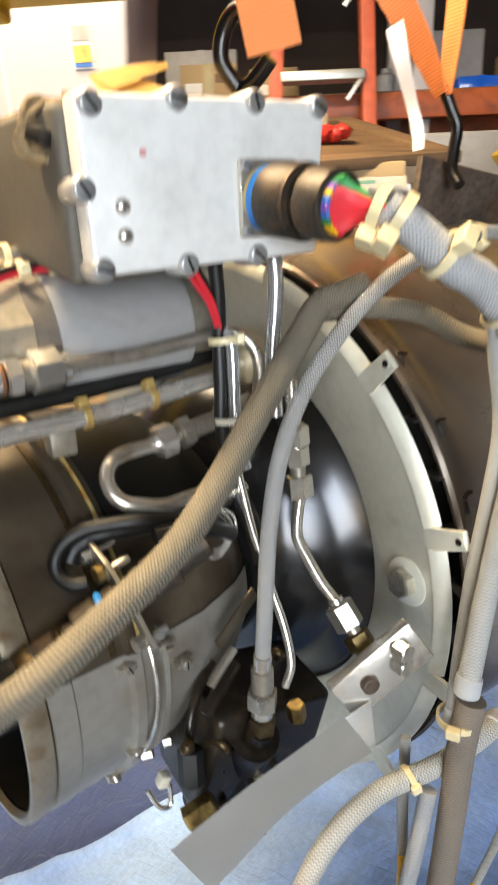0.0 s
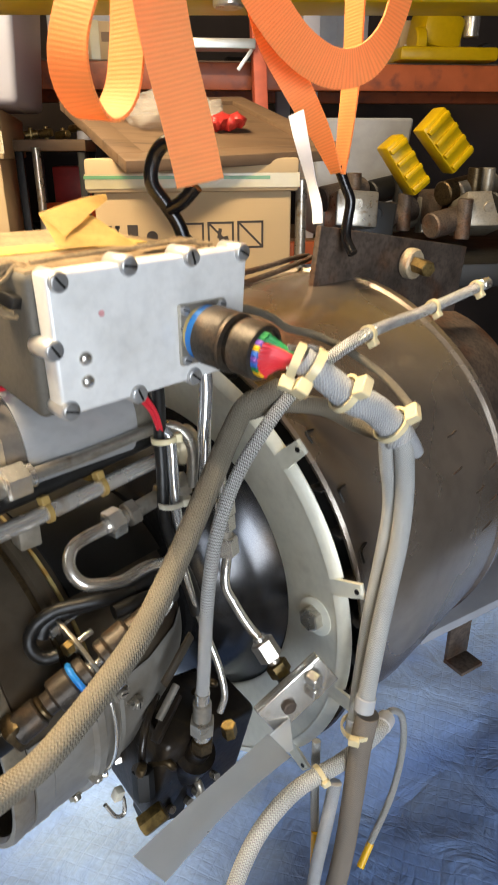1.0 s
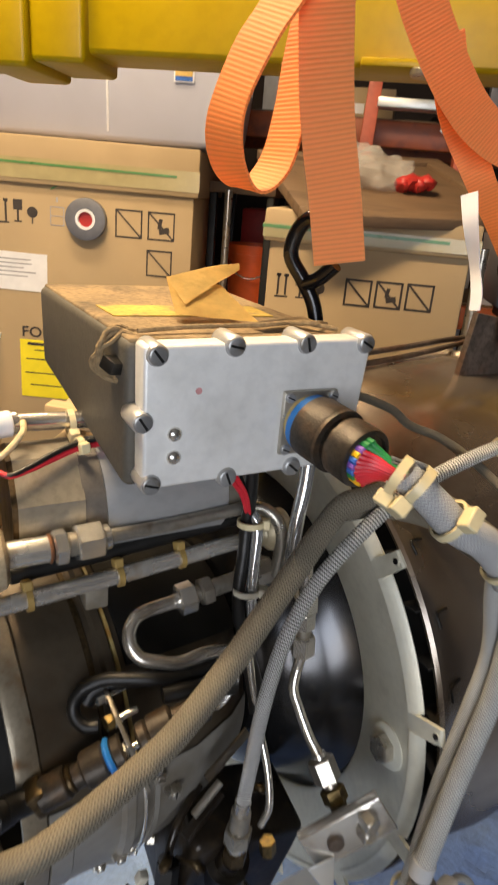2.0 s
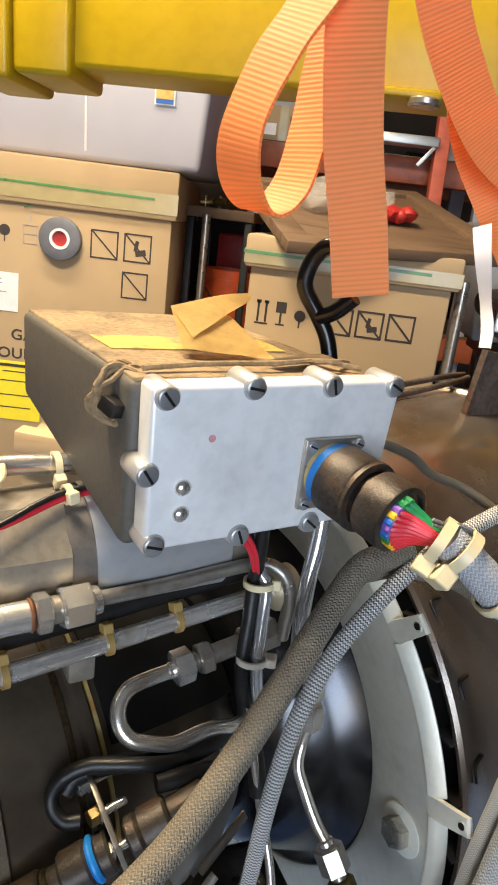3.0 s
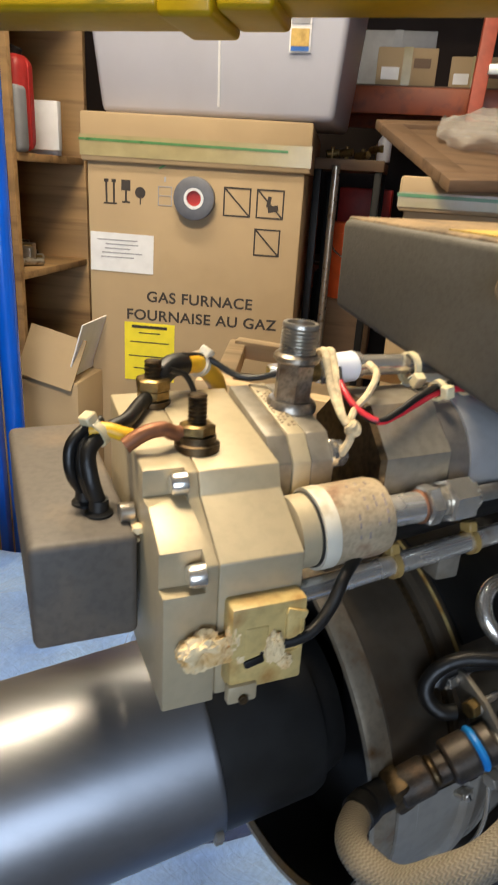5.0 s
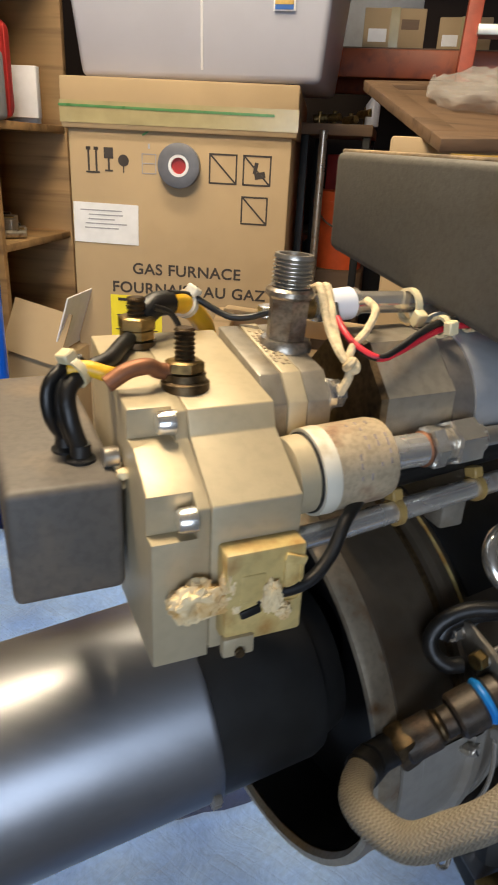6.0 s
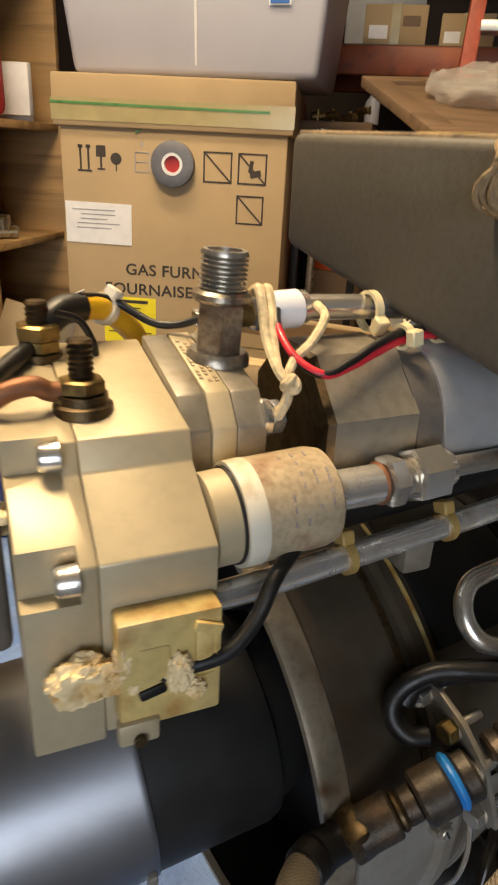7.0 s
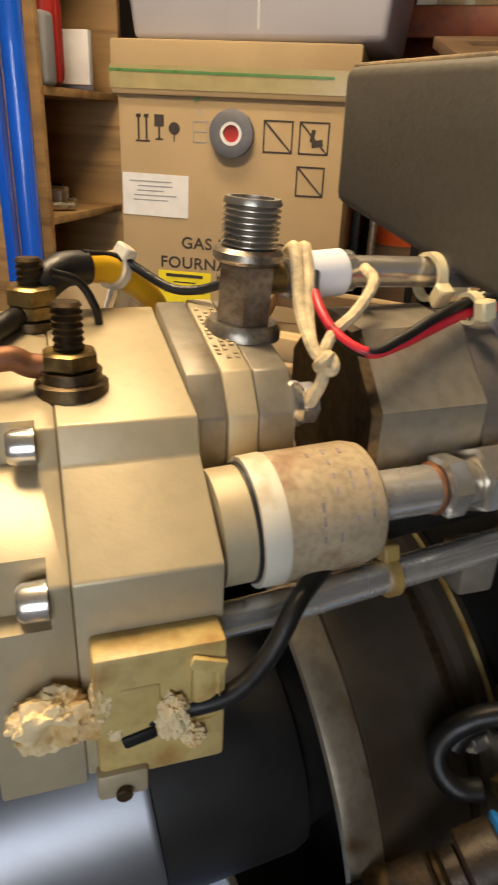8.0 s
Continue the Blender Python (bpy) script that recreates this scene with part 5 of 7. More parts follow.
hose("black_cable", [(-0.1166, 0.0125, 0.1195), (-0.1055, 0.0105, 0.1225), (-0.0924, 0.0095, 0.1251), (-0.0832, 0.0121, 0.1314), (-0.0755, 0.0169, 0.1408), (-0.0644, 0.026, 0.1437)], 0.0023, "rubber", "black cable out of the terminal block", "cable")
# red and black pair tied along the pipe
for mt, dz, nm in (("red", 0.0, "red_wire"), ("rubber", 0.0028, "black_wire")):
    hose(nm, [(-0.049, 0.084, 0.2 + dz), (-0.055, 0.07, 0.197), (-0.0545, 0.058, 0.1905), (-0.048, 0.05, 0.1865), (-0.038, 0.052, 0.1875 + dz * 0.5), (-0.026, 0.0565, 0.190 + dz), (-0.014, 0.0605, 0.1925 + dz), (-0.002, 0.062, 0.1935 + dz), (0.016, 0.062, 0.1935 + dz), (0.04, 0.066, 0.193 + dz)], 0.0014, mt, "thin insulated wire tied along the pipe", "wire")
tie((-0.0125, 0.0835, 0.1975), (1, 0.05, 0.0), 0.0062, 0.003, (0, -0.9, -0.5))
tie((-0.0125, 0.061, 0.1938), (1, 0.2, 0.1), 0.0034, 0.003, (0, -1, 0.1), hs=0.005)
tie((0.0025, 0.062, 0.195), (1, 0.05, 0.0), 0.0034, 0.003, (0, -1, 0.1), hs=0.005)
crd = thing("cord_loop", "pale waxed cord looped over the union nut", "cord", (-0.05, 0.075, 0.17), E)
KN = Vector((-0.0588, 0.051, 0.1843))
for k, (ofs, r_) in enumerate(((0.0, 0.0017), (0.0032, 0.0016))):
    part("loop", pipe(B(), [(-0.055 + ofs, 0.092, 0.204), (-0.0565 + ofs, 0.083, 0.2065), (-0.0578 + ofs, 0.0765, 0.2015), (-0.0603 + ofs * 0.7, 0.066, 0.1938), KN + Vector((-0.002, 0.004, 0.003)), KN], r_, 8, 6), "string", crd, "", E)
part("loop", pipe(B(), [KN + Vector((-0.001, 0.001, -0.001)), KN + Vector((0.004, 0.006, 0.005)), Vector((-0.038, 0.070, 0.1992)) * 0.6 + KN * 0.4, (-0.038, 0.070, 0.1992), Vector((-0.038, 0.070, 0.1992)) + Vector((0.002, 0.01, 0.002))], 0.0016, 8, 6), "string", crd, "", E)
part("tail", pipe(B(), [KN, KN + Vector((-0.001, -0.001, -0.005)), KN + Vector((-0.0035, 0.0, -0.011))], 0.0017, 8, 6), "string", crd, "", E)
part("knot", pipe(B(), [KN + Vector((0.0018 * math.cos(t), -0.001 + 0.0012 * math.sin(2 * t), 0.0018 * math.sin(t))) for t in np.linspace(0, 6.9, 10)], 0.0016, 8, 4), "string", crd, "", E)

# ---- tubes along the casing ----
hose("oil_tube", [(-0.0045, 0.0385, 0.1545), (0.0258, 0.0405, 0.1545), (0.0581, 0.0405, 0.1572), (0.072, 0.0385, 0.1588), (0.081, 0.035, 0.1575), (0.0865, 0.031, 0.151), (0.088, 0.029, 0.14), (0.0875, 0.03, 0.12)], 0.0034, "dullsteel", "dull steel tube bending down at its end", "pipe")
hose("chrome_tube", [(-0.12, 0.027, 0.129), (-0.0846, 0.0278, 0.1297), (-0.047, 0.0323, 0.1305), (0.0017, 0.0404, 0.1299), (0.0424, 0.0440, 0.1325), (0.079, 0.045, 0.1365)], 0.0044, "dirtytube", "stained chrome tube tied along the casing", "pipe")
hose("black_harness", [(-0.05, 0.043, 0.1385), (0.0, 0.0495, 0.1395), (0.04, 0.0525, 0.1425), (0.075, 0.054, 0.146)], 0.0045, "rubber", "black cable behind the chrome tube", "cable")
for a_, b_, z_ in ((-0.043, 0.0329, 0.1304), (0.002, 0.0404, 0.1299), (0.036, 0.0436, 0.1320)):
    tie((a_, b_, z_), (1, 0.09, 0.02), 0.0046, 0.0028, (0, 0.35, 1.0), material="amber", hs=0.006)
flc = thing("tube_end_cup", "turned steel cup on the end of the chrome tube", "pipe fitting", (0.085, 0.039, 0.13), E)
part("stem", turned(B(), (0.074, 0.0388, 0.141), (0.081, 0.0392, 0.1418), [(0, 0), (0, 0.0042), (0.4, 0.0055), (1, 0.0075), (1, 0)], 24), "lightal", flc, "", E)
part("cup", turned(B(), (0.081, 0.0392, 0.1418), (0.095, 0.04, 0.143), [(0, 0), (0, 0.0075), (0.2, 0.0105), (0.4, 0.0112), (1, 0.0112), (1, 0)], 30), "lightal", flc, "", E)
bm = B()
box(bm, (-0.01, 0.043, 0.1215), (0.012, 0.012, 0.014), (0, 0, 0), 0.0015)
solo("tube_bracket", bm, "greycase", "small grey bracket under the chrome tube", "bracket", E)
# U-shaped tube with its union nuts
hose("u_tube", [(0.0295, 0.0346, 0.1115), *[(0.0157 - 0.0128 * math.sin(q), 0.0235 + 0.0082 * math.cos(q), 0.102 + 0.0099 * math.cos(q)) for q in (0, 0.6, 1.2, 1.8, 2.4, 3.0)], (0.0259, 0.014, 0.0891), (0.0436, 0.0166, 0.089), (0.059, 0.0185, 0.085), (0.0726, 0.0241, 0.0825)], 0.0036, "tube", "bent stainless steel tube shaped like a U", "pipe")
un = thing("union_fitting", "stainless union nuts in line with the U-tube", "pipe fitting", (0.05, 0.033, 0.105), E)
w0, w1 = Vector((0.0295, 0.0346, 0.1115)), Vector((0.0905, 0.0366, 0.1205))
wv = w1 - w0
for k0, k1, ac, mt, nm, ph in ((0.0, 0.05, 0.008, "steel", "ferrule", 0), (0.04, 0.2, 0.0145, "steel", "nut", 0.2), (0.2, 0.25, 0.0085, "dullsteel", "thread", 0), (0.25, 0.36, 0.0135, "dullsteel", "hex", 0.6), (0.36, 0.62, 0.0095, "dullsteel", "body", 0), (0.62, 0.74, 0.0128, "dullsteel", "hex", 0.1), (0.76, 0.95, 0.0140, "dullsteel", "nut", 0.4)):
    bm = B()
    if nm in ("nut", "hex"):
        hexnut(bm, w0 + wv * k0, w0 + wv * k1, ac, ph)
    else:
        rod(bm, w0 + wv * k0, w0 + wv * k1, ac / 2, 18)
    part(nm, bm, mt, un, "", E)
# two sleeves tied in pair
hose("black_sleeve", [(0.062, 0.022, 0.197), (0.064, 0.024, 0.178), (0.0645, 0.026, 0.159), (0.0625, 0.023, 0.14), (0.06, 0.02, 0.122), (0.061, 0.02, 0.107), (0.066, 0.022, 0.09), (0.068, 0.02, 0.072)], 0.0034, "rubber", "black sleeved wire hanging from the control box", "cable")
hose("clear_sleeve", [(0.0665, 0.026, 0.163), (0.0685, 0.022, 0.157), (0.0672, 0.019, 0.14), (0.0655, 0.016, 0.122), (0.067, 0.0155, 0.108), (0.0695, 0.015, 0.097)], 0.003, "clear", "shiny clear plastic sleeve beside the black wire", "cable")
hose("black_sleeve", [(0.067, 0.021, 0.083), (0.07, 0.015, 0.07), (0.0715, 0.011, 0.058), (0.072, 0.008, 0.048)], 0.0046, "rubber", "black sleeve below the grey hose", "cable")
hose("red_wire", [(0.044, 0.02, 0.199), (0.05, 0.02, 0.187), (0.058, 0.022, 0.176), (0.064, 0.025, 0.162)], 0.0013, "red", "short red wire under the control box", "wire")
hose("red_wire", [(0.046, 0.02, 0.199), (0.053, 0.02, 0.187), (0.06, 0.022, 0.176), (0.065, 0.024, 0.162)], 0.0013, "red", "short red wire under the control box", "wire")
hose("black_wire", [(0.05, 0.022, 0.199), (0.057, 0.023, 0.185), (0.064, 0.025, 0.17), (0.066, 0.026, 0.16)], 0.0012, "rubber", "short black wire under the control box", "wire")
tie((0.0655, 0.0235, 0.1585), (0, 0.1, 1), 0.0062, 0.003, (0.8, -0.5, 0), hs=0.005)
tie((0.064, 0.018, 0.122), (0, 0.1, 1), 0.0066, 0.0028, (0.8, -0.6, 0), material="tiewhite", hs=0.006)
hose("clear_sleeve", [(0.098, 0.03, 0.198), (0.0985, 0.028, 0.185), (0.0965, 0.026, 0.17), (0.0935, 0.024, 0.156), (0.0915, 0.022, 0.138), (0.091, 0.02, 0.118)], 0.004, "clear", "clear plastic sleeve coming down behind the plug", "cable")
hose("steel_tube", [(0.0665, 0.018, 0.094), (0.069, 0.011, 0.066), (0.0725, 0.003, 0.038), (0.074, -0.007, 0.018), (0.073, -0.014, 0.0), (0.069, -0.014, -0.012)], 0.0023, "steel", "thin bright steel tube", "pipe")
# tube down to the lower union
hose("steel_tube", [(0.103, 0.0165, 0.073), (0.1005, 0.016, 0.062), (0.0975, 0.0125, 0.052), (0.0985, 0.006, 0.043), (0.101, -0.003, 0.031), (0.104, -0.011, 0.0225)], 0.0031, "tube", "bent stainless tube to the lower union", "pipe")
un2 = thing("union_fitting", "stainless union nuts on the bent tube", "pipe fitting", (0.106, -0.015, 0.005), E)
w0, w1 = Vector((0.1035, -0.0105, 0.024)), Vector((0.112, -0.033, -0.008))
wv = w1 - w0
for k0, k1, ac, mt, nm in ((0.0, 0.12, 0.0085, "steel", "ferrule"), (0.08, 0.42, 0.0135, "dullsteel", "nut"), (0.42, 0.55, 0.008, "dullsteel", "thread"), (0.5, 0.72, 0.0125, "brass", "hex"), (0.72, 1.0, 0.010, "darkbrass", "body")):
    part(nm, (hexnut(B(), w0 + wv * k0, w0 + wv * k1, ac, 0.3) if nm in ("nut", "hex") else rod(B(), w0 + wv * k0, w0 + wv * k1, ac / 2, 18)), mt, un2, "", E)
un3 = thing("union_fitting", "string of stainless union nuts above the bent tube", "pipe fitting", (0.1, 0.015, 0.075), E)
w0, w1 = Vector((0.103, 0.0165, 0.072)), Vector((0.1, 0.02, 0.135))
wv = w1 - w0
for k0, k1, ac, mt, nm in ((0.0, 0.2, 0.0125, "steel", "nut"), (0.2, 0.28, 0.008, "dullsteel", "thread"), (0.28, 0.45, 0.0115, "steel", "hex"), (0.45, 0.62, 0.013, "steel", "nut"), (0.62, 1.0, 0.0075, "tube", "tube")):
    part(nm, (hexnut(B(), w0 + wv * k0, w0 + wv * k1, ac, 0.3) if nm in ("nut", "hex") else rod(B(), w0 + wv * k0, w0 + wv * k1, ac / 2, 18)), mt, un3, "", E)

# ---- hoses ----
ended_hose("steel_braided_hose", [(0.3681, 0.0133, 0.2068), (0.2808, 0.01, 0.1983), (0.2359, 0.0035, 0.1982), (0.1895, -0.0073, 0.1985), (0.1492, -0.0104, 0.1885), (0.1235, -0.0099, 0.1741), (0.1025, -0.0101, 0.1563), (0.0857, -0.0103, 0.1368), (0.0696, -0.0147, 0.1128), (0.06, -0.0178, 0.0798), (0.0561, -0.0177, 0.0388), (0.055, -0.0151, 0.0054)], 0.0039, "steelbraid", "stainless braided hose arching over the engine", "steel", True, True)
for at_, ax_ in (((0.352, 0.0128, 0.2052), (1, 0.05, 0.1)), ((0.292, 0.0105, 0.1993), (1, 0.1, 0.1)), ((0.2, -0.0052, 0.1985), (1, 0.2, 0))):
    tie(at_, ax_, 0.0045, 0.0034, (0, -0.6, -0.8), hs=0.0055)
he = thing("hose_end", "steel hose end fitting on the braided hose", "pipe fitting", (0.055, -0.017, -0.032), E)
w0, w1 = Vector((0.055, -0.0152, 0.006)), Vector((0.0545, -0.014, -0.032))
wv = w1 - w0
for k0, k1, ac, mt, nm in ((0.0, 0.35, 0.0112, "dullsteel", "collar"), (0.35, 0.62, 0.0135, "dullsteel", "nut"), (0.62, 0.75, 0.011, "steel", "neck"), (0.75, 1.0, 0.012, "darkbrass", "hex")):
    part(nm, (hexnut(B(), w0 + wv * k0, w0 + wv * k1, ac, 0.3) if nm in ("nut", "hex") else rod(B(), w0 + wv * k0, w0 + wv * k1, ac / 2, 18)), mt, he, "", E)
ended_hose("cloth_braided_hose", [(0.1283, -0.0023, 0.1795), (0.1178, -0.0001, 0.1763), (0.1052, 0.0017, 0.1728), (0.0919, -0.0014, 0.1613), (0.0741, -0.0092, 0.1477), (0.0525, -0.019, 0.1314), (0.0306, -0.0272, 0.1126), (0.0045, -0.0369, 0.0952), (-0.0247, -0.0463, 0.0846), (-0.0519, -0.0524, 0.0749), (-0.0669, -0.0479, 0.0655), (-0.076, -0.0406, 0.056), (-0.0801, -0.027, 0.0508), (-0.0777, -0.0141, 0.0454), (-0.0686, -0.0034, 0.0408), (-0.0602, 0.0017, 0.0392)], 0.0062, "clothbraid", "thick olive-grey cloth-braided hose sweeping across the engine", "rubber", False, True)
hose("thin_braided_wire", [(0.109, 0.014, 0.2285), (0.12, 0.03, 0.223), (0.1412, 0.0316, 0.2153), (0.1518, 0.0297, 0.2104), (0.1593, 0.0237, 0.2037), (0.1721, 0.0126, 0.1993), (0.1811, -0.0082, 0.191), (0.1855, -0.0336, 0.1787), (0.1781, -0.0588, 0.1662), (0.158, -0.069, 0.166)], 0.0024, "clothbraid", "thin grey braided wire from the control box", "cable")
hose("brown_wire", [(0.075, 0.0835, 0.2292), (0.1597, 0.1255, 0.2163), (0.2575, 0.1666, 0.2105), (0.33, 0.188, 0.2115), (0.3656, 0.2034, 0.209)], 0.0024, "rusty", "brown wire running behind the control box to the lifting plate", "cable")
hose("brown_wire", [(0.07, 0.0868, 0.2145), (0.1493, 0.1234, 0.2065), (0.248, 0.1598, 0.2035), (0.33, 0.182, 0.2075), (0.3571, 0.1905, 0.2096)], 0.0024, "rusty", "brown wire running behind the control box to the lifting plate", "cable")
# sleeved bundle from the plug
bun = thing("wire_bundle", "blue-grey sleeved wire bundle from the plug", "cable bundle", (0.11, -0.07, 0.17), E)
part("sleeve", pipe(B(), [(0.0945, -0.0495, 0.2132), (0.1045, -0.0579, 0.2033), (0.1155, -0.0634, 0.1924), (0.1296, -0.0664, 0.1847), (0.1413, -0.0707, 0.1727), (0.1442, -0.074, 0.166)], 0.0083, 16, 6, True, (0.82, 1.0)), "greybraid", bun, "", E)
part("sleeve", pipe(B(), [(0.101, -0.047, 0.2075), (0.113, -0.0525, 0.2), (0.127, -0.0575, 0.191), (0.142, -0.0625, 0.1805), (0.151, -0.068, 0.170)], 0.005, 14, 6), "clothbraid", bun, "", E)
part("sleeve", pipe(B(), [(0.138, -0.07, 0.1745), (0.147, -0.0735, 0.168), (0.1535, -0.0745, 0.161), (0.158, -0.075, 0.155)], 0.0058, 12, 5, True, (1.0, 0.7)), "greybraid", bun, "frayed end of the sleeve", E)
part("lower_sleeve", pipe(B(), [(0.1062, 0.0016, 0.1697), (0.1286, 0.0009, 0.1688), (0.1521, -0.0129, 0.1652), (0.1677, -0.0261, 0.1544), (0.172, -0.042, 0.152), (0.16, -0.062, 0.158)], 0.0052, 14, 5), "clothbraid", bun, "", E)
for k in range(9):
    rk_ = random.Random(500 + k)
    u_ = Vector((0.0945, -0.0495, 0.2132)) + Vector((rk_.random() - 0.5, rk_.random() - 0.5, rk_.random() - 0.5)) * 0.012
    part("frayed_strand", pipe(B(), [u_ + Vector((-0.004, 0.003, 0.001)), u_, u_ + Vector((0.007 * rk_.random(), -0.004, 0.004 * rk_.random())), u_ + Vector((0.009, -0.006, -0.004 * rk_.random()))], 0.0008, 5, 3), "greybraid", bun, "", E)
tie((0.0935, -0.0475, 0.2115), (0.55, -0.75, -0.35), 0.0085, 0.0042, (-0.5, -0.2, -0.8), hs=0.0075)
tie((0.0985, -0.0535, 0.2095), (0.6, -0.6, -0.55), 0.0086, 0.0042, (-0.6, -0.3, -0.9), hs=0.009)
tie((0.1125, -0.0622, 0.1955), (0.7, -0.35, -0.6), 0.0088, 0.0036, (0.1, -0.9, 0.35), hs=0.009)
tie((0.1405, -0.0702, 0.1742), (0.65, -0.3, -0.7), 0.0094, 0.003, (0.5, -0.8, 0.4), hs=0.009)
ended_hose("white_sleeve", [(0.1405, -0.0715, 0.1735), (0.1475, -0.0735, 0.1614), (0.153, -0.0735, 0.1339), (0.1525, -0.0735, 0.1022), (0.1445, -0.0745, 0.0697), (0.135, -0.0765, 0.0377), (0.126, -0.0785, -0.0)], 0.0052, "whitebraid", "white-grey braided sleeve hanging in front of the shroud", "greybraid", True, True)
ended_hose("white_sleeve", [(0.1395, -0.0685, 0.1725), (0.1438, -0.0659, 0.1557), (0.1528, -0.0647, 0.1211), (0.15, -0.0639, 0.0877), (0.1426, -0.0646, 0.0536), (0.1342, -0.0676, 0.017), (0.1242, -0.0727, -0.0215)], 0.0038, "whitebraid", "white-grey braided sleeve hanging in front of the shroud", "greybraid", True, True)
hose("brown_sleeve", [(0.1278, -0.0803, -0.0036), (0.1244, -0.0793, -0.029), (0.1216, -0.079, -0.069), (0.1175, -0.0773, -0.1282), (0.1102, -0.07, -0.2116)], 0.0068, "brownbraid", "brown-grey sleeve running down to the blanket", "cable")
ended_hose("white_sleeve", [(0.1663, -0.0682, -0.0434), (0.1489, -0.0723, -0.0421), (0.1219, -0.0685, -0.0481), (0.0885, -0.0606, -0.0533), (0.058, -0.0594, -0.0675), (0.0348, -0.0618, -0.0975), (0.0195, -0.065, -0.1368), (0.0134, -0.0684, -0.1816), (0.012, -0.07, -0.225)], 0.0052, "whitebraid", "white-grey braided sleeve bending down to the blanket", "greybraid", True, True)
hose("thin_grey_cable", [(0.163, -0.069, -0.042), (0.178, -0.064, -0.048), (0.189, -0.066, -0.06), (0.188, -0.07, -0.086), (0.172, -0.075, -0.115), (0.148, -0.0766, -0.1435)], 0.0023, "whitebraid", "thin grey cable with a yellow tip", "cable")
hose("yellow_tip", [(0.15, -0.0766, -0.1415), (0.139, -0.0775, -0.155)], 0.0026, "yellow", "yellow heat-shrink tip of the cable", "cable tip")
hose("thin_grey_cable", [(0.118, -0.05, -0.043), (0.112, -0.056, -0.08), (0.105, -0.064, -0.11), (0.0995, -0.069, -0.14), (0.092, -0.0735, -0.215)], 0.0028, "whitebraid", "thin grey cable hanging to the blanket", "cable")
hose("yellow_tip", [(0.1062, -0.064, -0.102), (0.1012, -0.0685, -0.128)], 0.0034, "yellow", "yellow heat-shrink band on the cable", "cable tip")
hose("flat_grey_strip", [(0.112, -0.072, -0.055), (0.103, -0.074, -0.085), (0.094, -0.074, -0.13), (0.088, -0.074, -0.215)], 0.0042, "greybraid", "pale grey sleeve end hanging down", "cable")
tie((0.1255, -0.0755, -0.016), (0, 0, 1), 0.0093, 0.003, (-0.9, -0.5, 0), hs=0.006)
tie((0.1055, -0.0648, -0.0505), (0.9, -0.2, 0.2), 0.0057, 0.003, (-0.5, -0.7, 0), hs=0.004)

# ---- plug and clamp plate on the drum ----
pg = thing("elbow_connector", "dirty olive elbow connector with a blue band on the drum", "connector", (-0.03, 0.01, 0.03), E)
part("elbow", pipe(B(), [(-0.062, 0.0, 0.0415), (-0.055, 0.0025, 0.040), (-0.047, 0.0035, 0.0405)], 0.0066, 16, 4), "rubber", pg, "black rubber elbow", E)
q0, q1 = Vector((-0.051, 0.003, 0.0385)), Vector((0.033, -0.008, 0.079))
qv = q1 - q0
part("clamp_saddle", box(B(), q0 + qv * 0.06, (0.009, 0.013, 0.016), (0, -25, 0), 0.002), "darkbrass", pg, "", E)
for k0, k1, r_, mt, nm in ((0.06, 0.22, 0.0080, "plug", "backshell"), (0.22, 0.25, 0.0068, "darkbrass", "collar"), (0.25, 0.31, 0.0062, "plug", "neck"), (0.31, 0.44, 0.0094, "plug", "coupling"), (0.44, 0.475, 0.0097, "blue", "blue_band"), (0.475, 0.54, 0.009, "plug", "shell"), (0.62, 0.68, 0.0088, "plug", "shell"), (0.68, 0.82, 0.0094, "plug", "coupling"), (0.82, 1.0, 0.0072, "plug", "backshell")):
    part(nm, rod(B(), q0 + qv * k0, q0 + qv * k1, r_, 26), mt, pg, "", E)
cp = thing("clamp_plate", "small steel plate with bolts holding the plugs", "bracket", (-0.0, 0.012, 0.04), E)
bm = B()
PLATE = [(0.027, 0.0795), (0.014, 0.0825), (0.001, 0.078), (-0.0085, 0.067), (-0.0105, 0.036), (-0.002, 0.0285), (0.005, 0.044), (0.019, 0.060)]
front = [bm.verts.new((-0.0066 - 0.33 * (z - 0.0655), y, z)) for y, z in PLATE]
back = [bm.verts.new((-0.0042 - 0.33 * (z - 0.0655), y, z)) for y, z in PLATE]
bm.faces.new(front[::-1])
bm.faces.new(back)
for i in range(len(PLATE)):
    j = (i + 1) % len(PLATE)
    bm.faces.new((front[i], front[j], back[j], back[i]))
bmesh.ops.recalc_face_normals(bm, faces=bm.faces)
bmesh.ops.bevel(bm, geom=list(bm.edges), offset=0.0005, segments=2, affect="EDGES", profile=0.5)
part("plate", bm, "greycase", cp, "", E)
for x, y, z, mt in ((-0.0098, 0.0215, 0.0737, "steel"), (-0.0088, 0.0065, 0.0712, "brass"), (-0.0064, -0.0045, 0.0615, "steel"), (0.0018, -0.0035, 0.0375, "dullsteel")):
    part("bolt", hexnut(B(), (x, y, z), (x - 0.0052, y - 0.0012, z - 0.0005), 0.0068, 0.2), mt, cp, "", E)
    part("washer", rod(B(), (x + 0.0006, y, z), (x - 0.0006, y, z), 0.0044, 16), "dullsteel", cp, "", E)
    part("bolt_end", rod(B(), (x + 0.002, y, z), (x + 0.0115, y + 0.0008, z + 0.0022), 0.0019, 12), "steel", cp, "", E)
